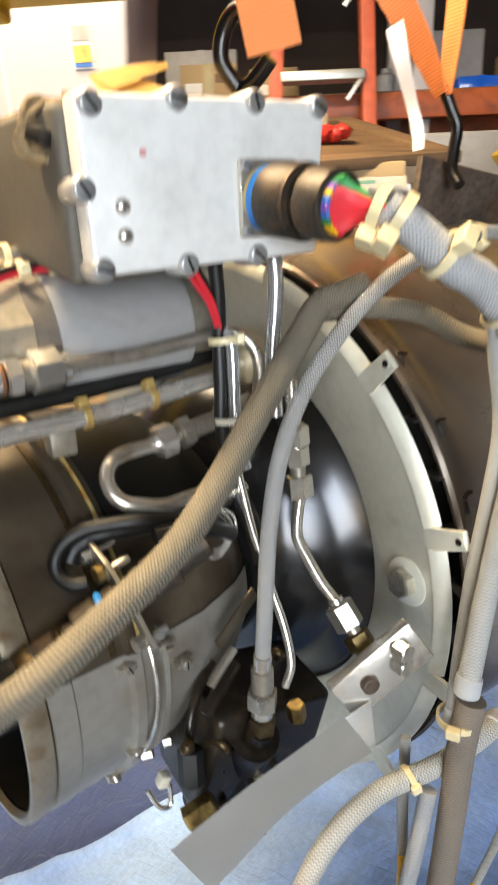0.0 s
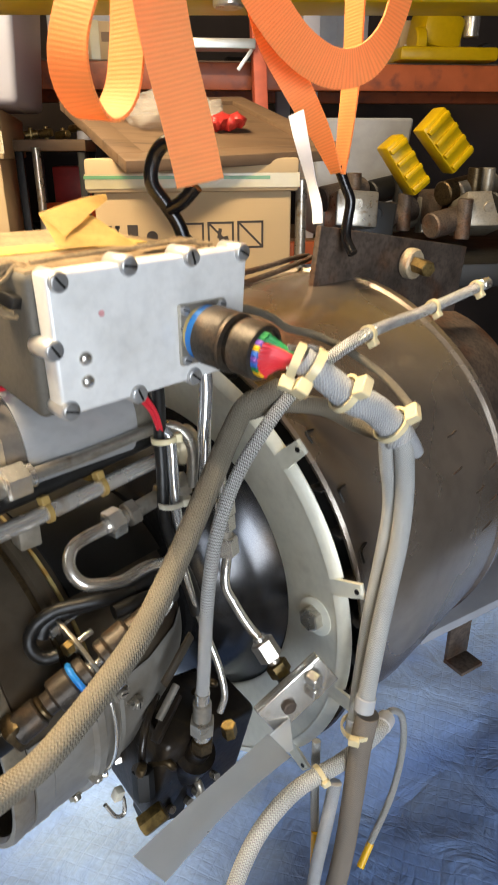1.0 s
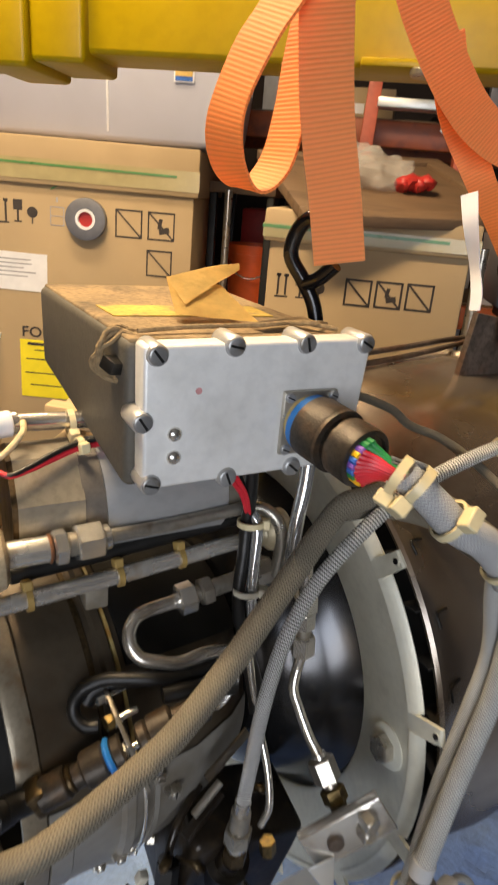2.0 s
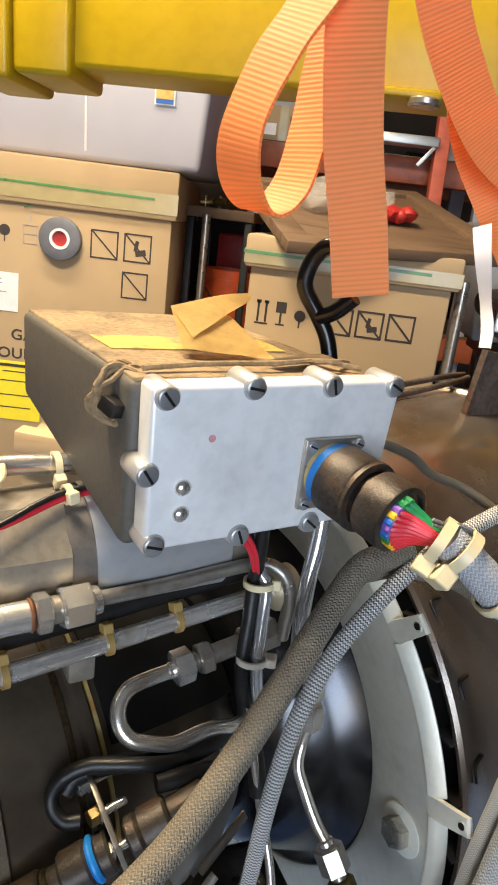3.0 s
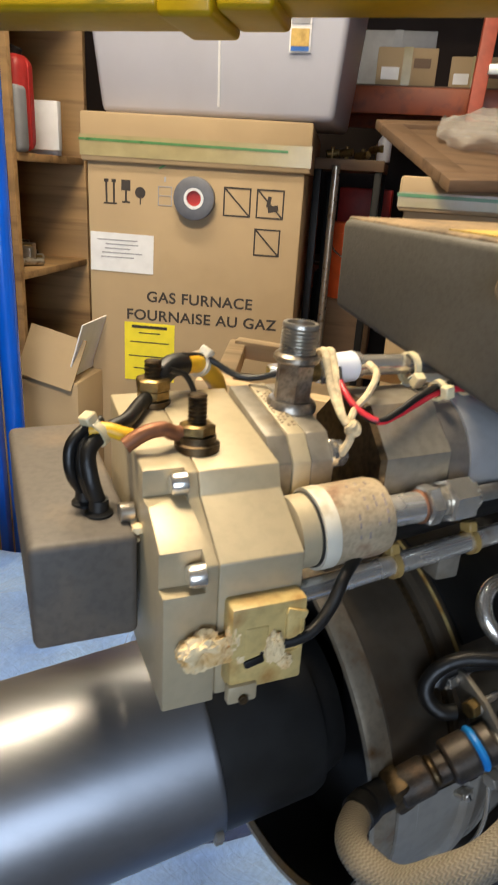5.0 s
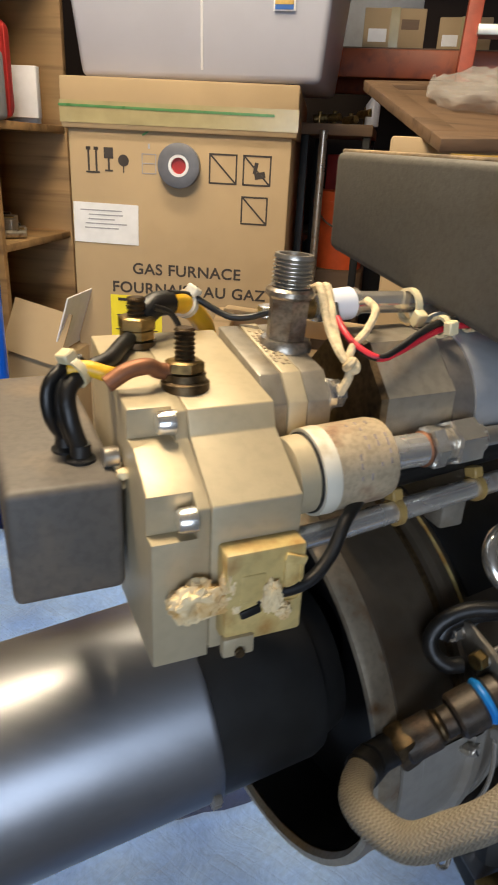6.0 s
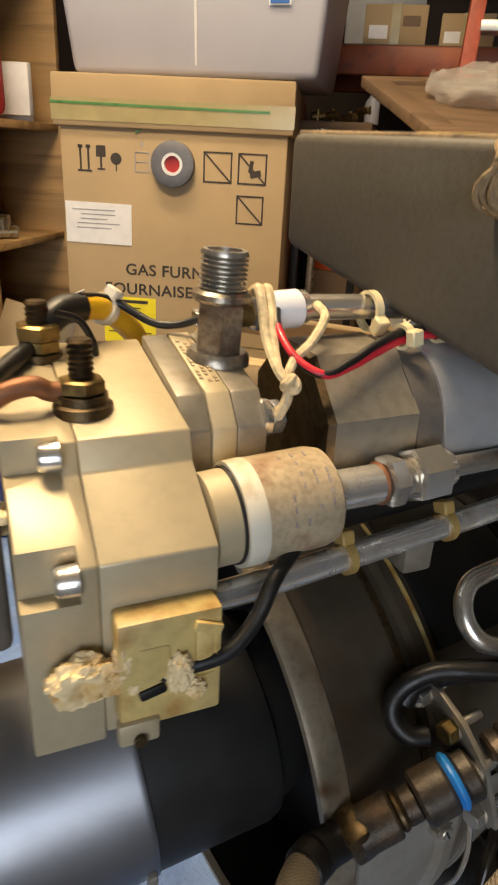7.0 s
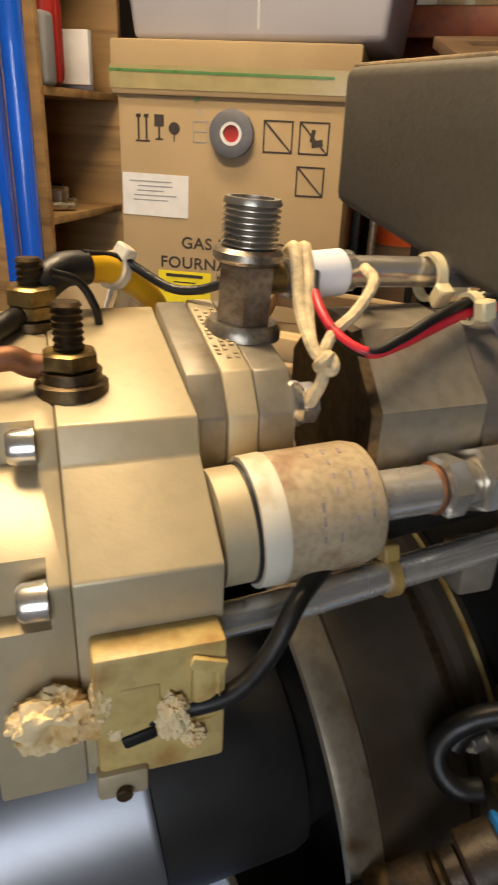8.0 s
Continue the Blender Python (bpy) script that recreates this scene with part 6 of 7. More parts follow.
hose("black_harness", [(0.034, 0.012, 0.082), (0.0222, 0.0085, 0.085), (0.011, 0.0082, 0.0881), (-0.0001, 0.0121, 0.0885), (-0.0112, 0.017, 0.0875), (-0.0206, 0.0194, 0.083), (-0.0256, 0.0197, 0.0757), (-0.0258, 0.0165, 0.0697), (-0.022, 0.012, 0.0665), (-0.016, 0.01, 0.0665)], 0.0034, "rubber", "glossy black taped harness looped beside the plate", "cable")
hose("black_harness", [(0.06, 0.02, 0.081), (0.046, 0.014, 0.083), (0.03, 0.0115, 0.0825), (0.012, 0.0145, 0.0835), (-0.002, 0.019, 0.0825), (-0.014, 0.0225, 0.0785), (-0.019, 0.022, 0.072)], 0.0042, "rubber", "glossy black taped harness looped beside the plate", "cable")
hose("black_harness", [(0.056, 0.01, 0.068), (0.042, 0.004, 0.0775), (0.028, 0.002, 0.0815), (0.014, 0.003, 0.0815)], 0.0042, "rubber", "black taped harness end behind the plate", "cable")
for k in range(3):
    hose("steel_wire_loop", [(0.04 + 0.003 * k, 0.016, 0.085 - 0.002 * k), (0.05 + 0.003 * k, 0.012, 0.079), (0.055 + 0.002 * k, 0.01, 0.07), (0.049, 0.008, 0.063 - 0.002 * k), (0.041, 0.008, 0.066 - 0.002 * k), (0.038 + 0.001 * k, 0.011, 0.074)], 0.0008, "steel", "loop of bright locking wire", "wire")
# band clamp straps low on the drum, with bolts
cl = thing("drum_clamp", "steel clamp strap with bolts low on the drum", "clamp", (0.0, 0.02, -0.09), E)
for a_, w_ in ((0.004, 0.003),):
    bm = B()
    lathe(bm, [(a_ - w_ / 2, drum_r - 0.001), (a_ - w_ / 2, drum_r + 0.0014), (a_ + w_ / 2, drum_r + 0.0014), (a_ + w_ / 2, drum_r - 0.001), (a_ - w_ / 2, drum_r - 0.001)], shaft, 24, radians(168), radians(222))
    part("strap", bm, "panelgrey", cl, "", E)
for deg in (224,):
    for a_ in (-0.002, 0.012, 0.022):
        t = radians(deg)
        o = on_axis(shaft, a_, 0.105, t)
        part("bolt", hexnut(B(), o, o + Vector((0.006, -0.003, 0.001)), 0.0056), "dullsteel", cl, "", E)
part("white_cap", box(B(), (0.013, 0.021, -0.069), (0.006, 0.006, 0.008), (10, 20, 0), 0.001), "tiewhite", cl, "", E)
part("wire_hook", pipe(B(), [(0.004, 0.022, -0.072), (0.008, 0.018, -0.082), (0.014, 0.018, -0.085), (0.016, 0.02, -0.076), (0.0145, 0.021, -0.07)], 0.0014, 8, 5), "steel", cl, "", E)
# pointed heat shield edge
bm = B()
box(bm, (0.058, 0.012, 0.018), (0.034, 0.002, 0.008), (0, -28, 18), 0.0005)
solo("shield_edge", bm, "drum", "bent grey shield edge under the casing", "shield", E)

# ---- fuel control under the engine ----
fc = thing("fuel_control", "dark oily fuel control unit with brass plugs", "fuel control", (0.06, 0.02, -0.12), E)
part("body", box(B(), (0.064, 0.022, -0.058), (0.074, 0.05, 0.066), (8, 12, 0), 0.005, 3), "oily", fc, "", E)
part("cover", box(B(), (0.04, 0.012, -0.072), (0.03, 0.022, 0.05), (0, 10, -12), 0.004), "black", fc, "", E)
part("boss", turned(B(), (0.054, -0.014, -0.03), (0.056, 0.012, -0.07), [(0, 0), (0, 0.007), (0.25, 0.008), (0.28, 0.013), (0.8, 0.014), (1, 0.012), (1, 0)], 24), "oily", fc, "", E)
part("brass_plug", hexnut(B(), (0.0735, -0.016, -0.024), (0.075, -0.016, -0.034), 0.0085), "brass", fc, "", E)
part("brass_nut", hexnut(B(), (0.0125, -0.006, -0.072), (0.027, -0.010, -0.065), 0.0115), "brass", fc, "bright brass nut", E)
part("dark_nut", hexnut(B(), (0.0225, 0.004, -0.04), (0.02, 0.0, -0.058), 0.0115), "black", fc, "", E)
part("inlet_tube", pipe(B(), [(0.0215, 0.002, -0.043), (0.022, 0.003, -0.03), (0.026, 0.006, -0.02), (0.034, 0.012, -0.0125), (0.046, 0.02, -0.0085)], 0.0025, 10, 6), "oily", fc, "", E)
part("arm", box(B(), (0.042, 0.004, -0.012), (0.03, 0.006, 0.005), (0, -30, 20), 0.001), "oily", fc, "", E)
part("lever", rod(B(), (0.034, 0.0, -0.005), (0.052, 0.006, 0.006), 0.0024, 12), "dullsteel", fc, "", E)
for i in range(9):
    rn = random.Random(90 + i)
    c = Vector((0.015 + 0.075 * rn.random(), 0.006 + 0.02 * rn.random(), -0.095 + 0.075 * rn.random()))
    e_ = c + Vector((0.03 * rn.random() - 0.01, -0.014, 0.03 * rn.random() - 0.015))
    part("pipe_stub", pipe(B(), [c, c.lerp(e_, 0.5) + Vector((0, -0.005, 0.008)), e_, e_ + Vector((0.006, 0.012, -0.012))], 0.0022 + 0.001 * rn.random(), 10, 5), rn.choice(("oily", "rubber", "dullsteel", "darkbrass")), fc, "", E)
for i in range(6):
    rn = random.Random(40 + i)
    c = Vector((0.035 + 0.055 * rn.random(), -0.002 + 0.006 * rn.random(), -0.09 + 0.05 * rn.random()))
    part("screw", rod(B(), c, c + Vector((0, -0.006, 0.002)), 0.0026, 12), "dullsteel", fc, "", E)
# bright bracket and crescent strip
br = thing("support_bracket", "bright folded steel bracket under the flange ring", "bracket", (0.1, -0.04, -0.06), E)


def hull8(pts, bevel=0.0006):
    return hull(B(), (pts[:4], pts[4:]), bevel)


k0, k1 = Vector((0.0815, -0.034, -0.007)), Vector((0.1173, -0.0493, 0.0248))
dn = Vector((0.010, -0.008, -0.018))
tn = Vector((0.0012, 0.0018, 0.0))
part("face", hull8((k0, k1, k1 + dn, k0 + dn, k0 + tn, k1 + tn, k1 + dn + tn, k0 + dn + tn)), "steel", br, "", E)
bk = Vector((0.001, 0.005, 0.001))
part("shelf", hull8((k0, k1, k1 + bk, k0 + bk, *[p + Vector((0.0008, 0.0, -0.0016)) for p in (k0, k1, k1 + bk, k0 + bk)])), "steel", br, "", E)
mid = k0 + (k1 - k0) * 0.34 + dn * 0.5
part("hole_bolt", rod(B(), mid + Vector((-0.001, -0.003, 0)), mid + Vector((0.0, 0.001, 0)), 0.0045, 16), "rusty", br, "", E)
mid = k0 + (k1 - k0) * 0.72 + dn * 0.45
for dd in (0.0, 0.008):
    part("nut", hexnut(B(), mid + Vector((0, -0.007, dd - 0.003)), mid + Vector((0, 0.001, dd - 0.003)), 0.0085, 0.4), "steel", br, "", E)
cs = thing("crescent_strip", "curved polished steel strip below the fuel control", "bracket", (0.05, -0.03, -0.11), E)
UP = [(0.082, -0.043, -0.016), (0.058, -0.041, -0.024), (0.0325, -0.037, -0.034), (0.0125, -0.032, -0.046), (-0.005, -0.026, -0.0595)]
LO = [(0.098, -0.047, -0.044), (0.0705, -0.045, -0.0482), (0.048, -0.041, -0.059), (0.0288, -0.036, -0.0763), (0.012, -0.03, -0.0946)]
rows = [[Vector(u).lerp(Vector(v), k / 3) + Vector((0, -0.0012 * math.sin(math.pi * k / 3), 0)) for k in range(4)] for u, v in zip(smooth_path(UP, 5), smooth_path(LO, 5))]
part("strip", sheet(B(), rows, 0.0018), "stripsteel", cs, "", E)
part("flap", hull8(((0.083, -0.0435, -0.018), (0.096, -0.047, -0.040), (0.1, -0.0475, -0.0385), (0.098, -0.0455, -0.014), (0.0835, -0.0422, -0.018), (0.0965, -0.0457, -0.040), (0.1005, -0.0462, -0.0385), (0.0985, -0.0442, -0.014))), "stripsteel", cs, "", E)

# ---- hoist boom and straps ----
boom = thing("hoist_boom", "yellow painted telescopic hoist boom overhead", "hoist", (-0.2, 0.88, 1.41))
part("inner_tube", box(B(), (0.36, 0.883, 1.498), (1.4, 0.085, 0.1), (0, -0.9, 0), 0.006, 3), "paint", boom)
part("outer_sleeve", box(B(), (-0.72, 0.883, 1.478), (0.76, 0.105, 0.118), (0, -0.9, 0), 0.008, 3), "paint", boom)
part("sleeve_band", box(B(), (-0.31, 0.883, 1.475), (0.06, 0.125, 0.112), (0, -0.9, 0), 0.006, 3), "paint", boom)
part("sleeve_band", box(B(), (-0.25, 0.883, 1.481), (0.06, 0.112, 0.108), (0, -0.9, 0), 0.006, 3), "paint", boom)
part("pin_bolt", rod(B(), (-0.405, 0.831, 1.452), (-0.405, 0.818, 1.452), 0.008, 18), "dullsteel", boom)
part("lower_plate", box(B(), (0.11, 0.86, 1.447), (0.09, 0.07, 0.008), (0, -0.9, 0), 0.002), "paint", boom)
part("bolt", rod(B(), (0.13, 0.83, 1.444), (0.13, 0.83, 1.436), 0.016, 20), "dullsteel", boom)
for x in (-1.05,):
    part("mast", box(B(), (x, 0.9, 0.71), (0.1, 0.1, 1.42), (0, 0, 0), 0.008, 3), "paint", boom)

st = thing("lashing_strap", "orange ribbed lashing strap looped over the hoist", "strap", (0.068, 0.43, 1.285))
X = (1, 0, 0)
part("hanging_band", ribbon(B(), [(0.042, 0.455, 1.56), (0.046, 0.44, 1.43), (0.053, 0.431, 1.361), (0.063, 0.43, 1.315), (0.069, 0.43, 1.2855)], [(1, -0.1, 0.0), (1, -0.1, 0), (1, -0.05, 0.02), (1, 0, 0.0), (1, 0, 0)], 0.0262), "webbing", st)
part("loop", ribbon(B(), [(0.052, 0.45, 1.47), (0.034, 0.432, 1.412), (0.017, 0.425, 1.380), (0.006, 0.424, 1.350), (0.0075, 0.43, 1.328), (0.018, 0.438, 1.3175), (0.029, 0.447, 1.330), (0.0345, 0.452, 1.355), (0.038, 0.458, 1.385), (0.043, 0.468, 1.43), (0.046, 0.48, 1.52)],
     [(0.9, -0.3, -0.1), (0.9, -0.3, 0.35), (0.85, -0.4, 0.4), (0.75, -0.6, 0.35), (0.65, -0.7, 0.2), (0.6, -0.75, -0.1), (0.62, -0.72, -0.25), (0.68, -0.7, -0.2), (0.75, -0.6, -0.1), (0.8, -0.5, 0), (0.9, -0.3, 0)], 0.0262), "webbing", st)
st2 = thing("lashing_strap", "orange ribbed lashing strap gathered into a hook", "strap", (0.19, 0.59, 1.283))
part("swag", ribbon(B(), [(0.07, 0.5, 1.50), (0.088, 0.51, 1.44), (0.112, 0.53, 1.402), (0.143, 0.555, 1.371), (0.176, 0.57, 1.356), (0.203, 0.572, 1.362), (0.219, 0.57, 1.388), (0.224, 0.57, 1.43), (0.222, 0.6, 1.53)],
     [(0.9, -0.2, 0.2), (0.85, -0.2, 0.4), (0.75, -0.2, 0.6), (0.5, -0.2, 0.85), (0.15, -0.3, 0.95), (-0.2, -0.4, 0.9), (-0.6, -0.6, 0.4), (-0.8, -0.5, 0), (-0.9, -0.3, 0)], 0.0262), "webbing", st2)
part("down_band", ribbon(B(), [(0.118, 0.575, 1.42), (0.134, 0.588, 1.378), (0.154, 0.59, 1.345), (0.173, 0.59, 1.314), (0.187, 0.59, 1.286)],
     [(0.8, 0.3, 0.4), (0.85, 0.1, 0.45), (0.8, -0.2, 0.4), (0.6, -0.7, 0.3), (0.3, -0.95, 0)], 0.0262, taper=(1.0, 0.6)), "webbing", st2)
part("up_band", ribbon(B(), [(0.190, 0.59, 1.285), (0.193, 0.592, 1.316), (0.1965, 0.595, 1.355), (0.198, 0.6, 1.40), (0.2, 0.61, 1.52)],
     [(0.3, -0.95, 0), (0.5, -0.85, 0.1), (0.45, -0.85, 0.1), (0.4, -0.9, 0.0), (0.6, -0.7, 0)], 0.0245, taper=(0.55, 1.0)), "webbing", st2)
part("sewn_tag", ribbon(B(), [(0.152, 0.582, 1.328), (0.156, 0.577, 1.308), (0.165, 0.581, 1.280), (0.169, 0.576, 1.262), (0.1695, 0.574, 1.25)], [(0.6, -0.5, 0.2), (0.6, -0.6, 0.2), (0.4, -0.8, 0.1), (0.55, -0.7, 0.1), (0.6, -0.6, 0.1)], 0.012, 0.0008, taper=(1.1, 0.75)), "whitestrap", st2, "white sewn label")


def s_hook(pts, label):
    return hose("strap_hook", pts, 0.0042, "hook", label, "hook", I4, 14, 6, "strap hooks")


s_hook([(0.064, 0.436, 1.296), (0.054, 0.44, 1.306), (0.0455, 0.445, 1.300), (0.0425, 0.447, 1.286), (0.0505, 0.449, 1.273), (0.057, 0.449, 1.262), (0.0605, 0.447, 1.25), (0.063, 0.445, 1.236)], "black vinyl-coated hook in the orange strap")
hose("hook_tip", [(0.0525, 0.448, 1.2715), (0.059, 0.442, 1.2755), (0.067, 0.438, 1.284)], 0.0042, "hook", "bent tip of the black strap hook", "hook", I4)
s_hook([(0.189, 0.592, 1.291), (0.195, 0.592, 1.277), (0.2, 0.592, 1.265), (0.198, 0.59, 1.25), (0.1965, 0.586, 1.237), (0.2, 0.577, 1.226)], "black vinyl-coated hook in the lifting plate")

# ---- furnace cartons ----


def frame_bars(bm, x0, x1, z0, z1, y, w):
    for c, s in ((((x0 + x1) / 2, y, z0), (x1 - x0 + w, 0.0008, w)), (((x0 + x1) / 2, y, z1), (x1 - x0 + w, 0.0008, w)), ((x0, y, (z0 + z1) / 2), (w, 0.0008, z1 - z0)), ((x1, y, (z0 + z1) / 2), (w, 0.0008, z1 - z0))):
        box(bm, c, s)
    return bm


def crossed(parent, x, z, s, y, mark, fr):
    bm = B()
    frame_bars(bm, x, x + s, z - s, z, y, 0.004)
    L = s * 1.38
    box(bm, (x + s / 2, y - 0.0004, z - s / 2), (L, 0.0008, 0.004), (0, 45, 0))
    if mark:
        box(bm, (x + s * 0.62, y, z - s * 0.66), (s * 0.4, 0.0008, s * 0.22), (0, -12, 0))
        box(bm, (x + s * 0.45, y, z - s * 0.42), (s * 0.14, 0.0008, s * 0.4), (0, 10, 0))
    part("pictogram", bm, "ink", parent, "", fr)


def words(parent, text, x, z, size, y, fr, width=None):
    cu = bpy.data.curves.new("lettering", "FONT")
    cu.body, cu.size, cu.extrude, cu.offset = text, size, 0.0003, size * 0.018
    cu.space_character = 1.05
    tmp = bpy.data.objects.new("lettering", cu)
    scene.collection.objects.link(tmp)
    dg = bpy.context.evaluated_depsgraph_get()
    me = bpy.data.meshes.new_from_object(tmp.evaluated_get(dg))
    bpy.data.objects.remove(tmp)
    xs = [v.co.x for v in me.vertices]
    k = (width / (max(xs) - min(xs))) if width else 1.0
    me.transform(fr @ Matrix.Translation((x, y, z)) @ Matrix.Diagonal((k, 1, 1, 1)) @ pose(0, 0, 0, 90, 0, 0))
    me.transform(BASE[parent].inverted())
    me.materials.clear()
    me.materials.append(M["ink"])
    ob = new("lettering", me)
    ob.parent = parent
    BASE[ob] = BASE[parent]
    return ob


def carton(name, label, x0, x1, y0, depth, z0, z1, lid_h=0.115, fr=I4):
    c = thing(name, label, "carton", ((x0 + x1) / 2, y0 + depth / 2, z0), fr, "furnace cartons")
    xm, ym = (x0 + x1) / 2, y0 + depth / 2
    bm = B()
    box(bm, (xm, ym, (z0 + z1) / 2), (x1 - x0, depth, z1 - z0), bevel=0.006, seg=2)
    part("body", bm, "card", c, "", fr)
    bm = B()
    box(bm, (xm, ym, z1 + lid_h / 2 - 0.002), (x1 - x0 + 0.024, depth + 0.024, lid_h), bevel=0.006, seg=2)
    lid = part("lid", bm, "card", c, "overhanging cardboard lid", fr)
    yl = y0 - 0.0125
    bm = B()
    box(bm, (xm, yl - 0.0006, z1 + 0.31 * lid_h), (x1 - x0 + 0.026, 0.0008, 0.43 * lid_h))
    part("clear_tape", bm, "tapeclear", lid, "glossy packing tape", fr)
    bm = B()
    box(bm, (xm - 0.03, yl - 0.0016, z1 + 0.41 * lid_h), (x1 - x0 - 0.03, 0.0008, 0.006), (0, 0.4, 0))
    part("green_strap", bm, "tapegreen", lid, "thin green strapping", fr)
    return c


CF = 1.82
c1 = carton("furnace_carton", "tall brown furnace carton with printed symbols", -0.879, -0.317, CF, 0.72, 0.14, 1.293)
yf = CF - 0.0006
for x in (-0.518, -0.433):
    crossed(c1, x, 1.248, 0.067, yf, x > -0.5, I4)
crossed(c1, -0.434, 1.152, 0.064, yf, False, I4)
bm = B()
for x in (-0.828, -0.808):
    box(bm, (x, yf, 1.222), (0.005, 0.0008, 0.055))
    box(bm, (x, yf, 1.247), (0.012, 0.0008, 0.008))
box(bm, (-0.818, yf, 1.192), (0.036, 0.0008, 0.004))
part("pictogram", bm, "ink", c1)
bm = B()
box(bm, (-0.776, yf, 1.238), (0.024, 0.0008, 0.026), bevel=0)
box(bm, (-0.776, yf, 1.213), (0.005, 0.0008, 0.03))
box(bm, (-0.776, yf, 1.197), (0.02, 0.0008, 0.004))
part("pictogram", bm, "ink", c1)
bm = B()
turned(bm, (-0.738, yf - 0.0004, 1.222), (-0.738, yf + 0.0004, 1.222), [(0, 0), (0, 0.014), (1, 0.014), (1, 0)], 16)
box(bm, (-0.738, yf, 1.208), (0.003, 0.0008, 0.03))
part("pictogram", bm, "ink", c1)
bm = B()
frame_bars(bm, -0.69, -0.655, 1.195, 1.24, yf, 0.002)
box(bm, (-0.6725, yf, 1.218), (0.035, 0.0008, 0.002))
box(bm, (-0.6725, yf, 1.258), (0.005, 0.0008, 0.012))
part("pictogram", bm, "greyink", c1)
words(c1, "GAS FURNACE", -0.721, 0.944, 0.04, yf, I4, 0.29)
words(c1, "FOURNAISE AU GAZ", -0.778, 0.893, 0.04, yf, I4, 0.415)
bm = B()
box(bm, (-0.64, yf - 0.004, 1.31), (0.11, 0.0008, 0.004), (0, -30, 0))
part("loose_strip", bm, "tapegreen", c1)
pp = part("paper_label", box(B(), (-0.788, yf - 0.0008, 1.068), (0.172, 0.0012, 0.1), (0, 0.6, 0)), "paper", c1, "white shipping label")
for k in range(5):
    part("print_bar", box(B(), (-0.80 + 0.012 * (k % 2), yf - 0.0018, 1.1 - 0.011 * k), (0.11 - 0.02 * (k % 3), 0.0006, 0.003)), "greyink", pp)
yl_ = part("yellow_label", box(B(), (-0.712, yf - 0.0008, 0.802), (0.142, 0.0012, 0.165)), "yellowlabel", c1, "bright yellow rating label")
for k, (w_, z_) in enumerate(((0.1, 0.873), (0.06, 0.856), (0.11, 0.83), (0.118, 0.79), (0.09, 0.755))):
    part("print_bar", box(B(), (-0.712, yf - 0.0018, z_), (w_, 0.0006, 0.008 if k == 0 else 0.003)), "ink", yl_)
# roll of tape hung on the carton
tp = thing("tape_roll", "grey tape roll with red core hung on the carton", "tape", (-0.593, CF - 0.02, 1.165))
o, e = Vector((-0.593, CF - 0.003, 1.217)), Vector((-0.593, CF - 0.024, 1.217))
part("roll", turned(B(), o, e, [(0, 0.026), (0, 0.0525), (0.95, 0.0525), (1, 0.051), (1, 0.026), (0, 0.026)], 40), "rollgrey", tp, "grey tape roll")
part("core", turned(B(), o, e, [(0, 0.019), (0.97, 0.019), (0.97, 0.0258), (0, 0.0258)], 36), "paper", tp, "white core")
part("red_tape", turned(B(), o, o.lerp(e, 0.55), [(0, 0), (0, 0.0188), (1, 0.0188), (1, 0)], 28), "redpaint", tp, "red disc inside the core")
turn = Matrix.Translation((-0.598, CF, 0)) @ Matrix.Rotation(radians(5.5), 4, "Z") @ Matrix.Translation((0.598, -CF, 0))
for ob in (c1, tp):
    ob.location = turn @ ob.location
    ob.rotation_euler.z = radians(5.5)
C2Y = 1.4
c2 = carton("furnace_carton", "smaller brown furnace carton with a warped lid", -0.068, 0.312, C2Y, 0.46, 0.1, 1.236, 0.06)
y2 = C2Y - 0.0006
for i, x in enumerate((0.088, 0.147, 0.206)):
    crossed(c2, x, 1.176 + 0.001 * i, 0.048, y2, i == 1, I4)
bm = B()
for x in (-0.044, -0.029):
    box(bm, (x, y2, 1.154), (0.004, 0.0008, 0.04))
    box(bm, (x, y2, 1.172), (0.009, 0.0008, 0.006))
box(bm, (-0.0365, y2, 1.131), (0.026, 0.0008, 0.003))
part("pictogram", bm, "ink", c2)
bm = B()
box(bm, (0.0, y2, 1.165), (0.02, 0.0008, 0.021))
box(bm, (0.0, y2, 1.145), (0.004, 0.0008, 0.022))
box(bm, (0.0, y2, 1.132), (0.017, 0.0008, 0.003))
part("pictogram", bm, "ink", c2)
bm = B()
turned(bm, (0.037, y2 - 0.0004, 1.153), (0.037, y2 + 0.0004, 1.153), [(0, 0), (0, 0.011), (1, 0.011), (1, 0)], 16)
box(bm, (0.037, y2, 1.142), (0.003, 0.0008, 0.024))
part("pictogram", bm, "ink", c2)
# pallets
for px, py, pw, pd, pz in ((-0.598, 2.2, 0.6, 0.74, 0.14), (0.122, 1.63, 0.4, 0.5, 0.1)):
    pal = thing("pallet", "rough timber pallet under the carton", "pallet", (px, py, 0), group="pallets")
    for k in range(3):
        part("bearer", box(B(), (px, py - pd * 0.4 + pd * 0.4 * k, (pz - 0.02) / 2), (pw, 0.09, pz - 0.02), bevel=0.003), "wood", pal)
    for k in range(5):
        part("board", box(B(), (px - pw * 0.42 + pw * 0.21 * k, py, pz - 0.01), (pw * 0.17, pd, 0.019), bevel=0.002), "wood", pal)
# frosted tote on the first carton
tt = thing("plastic_tote", "large frosted white plastic tote on the carton", "tote", (-0.56, 2.05, 1.407))
bm = B()
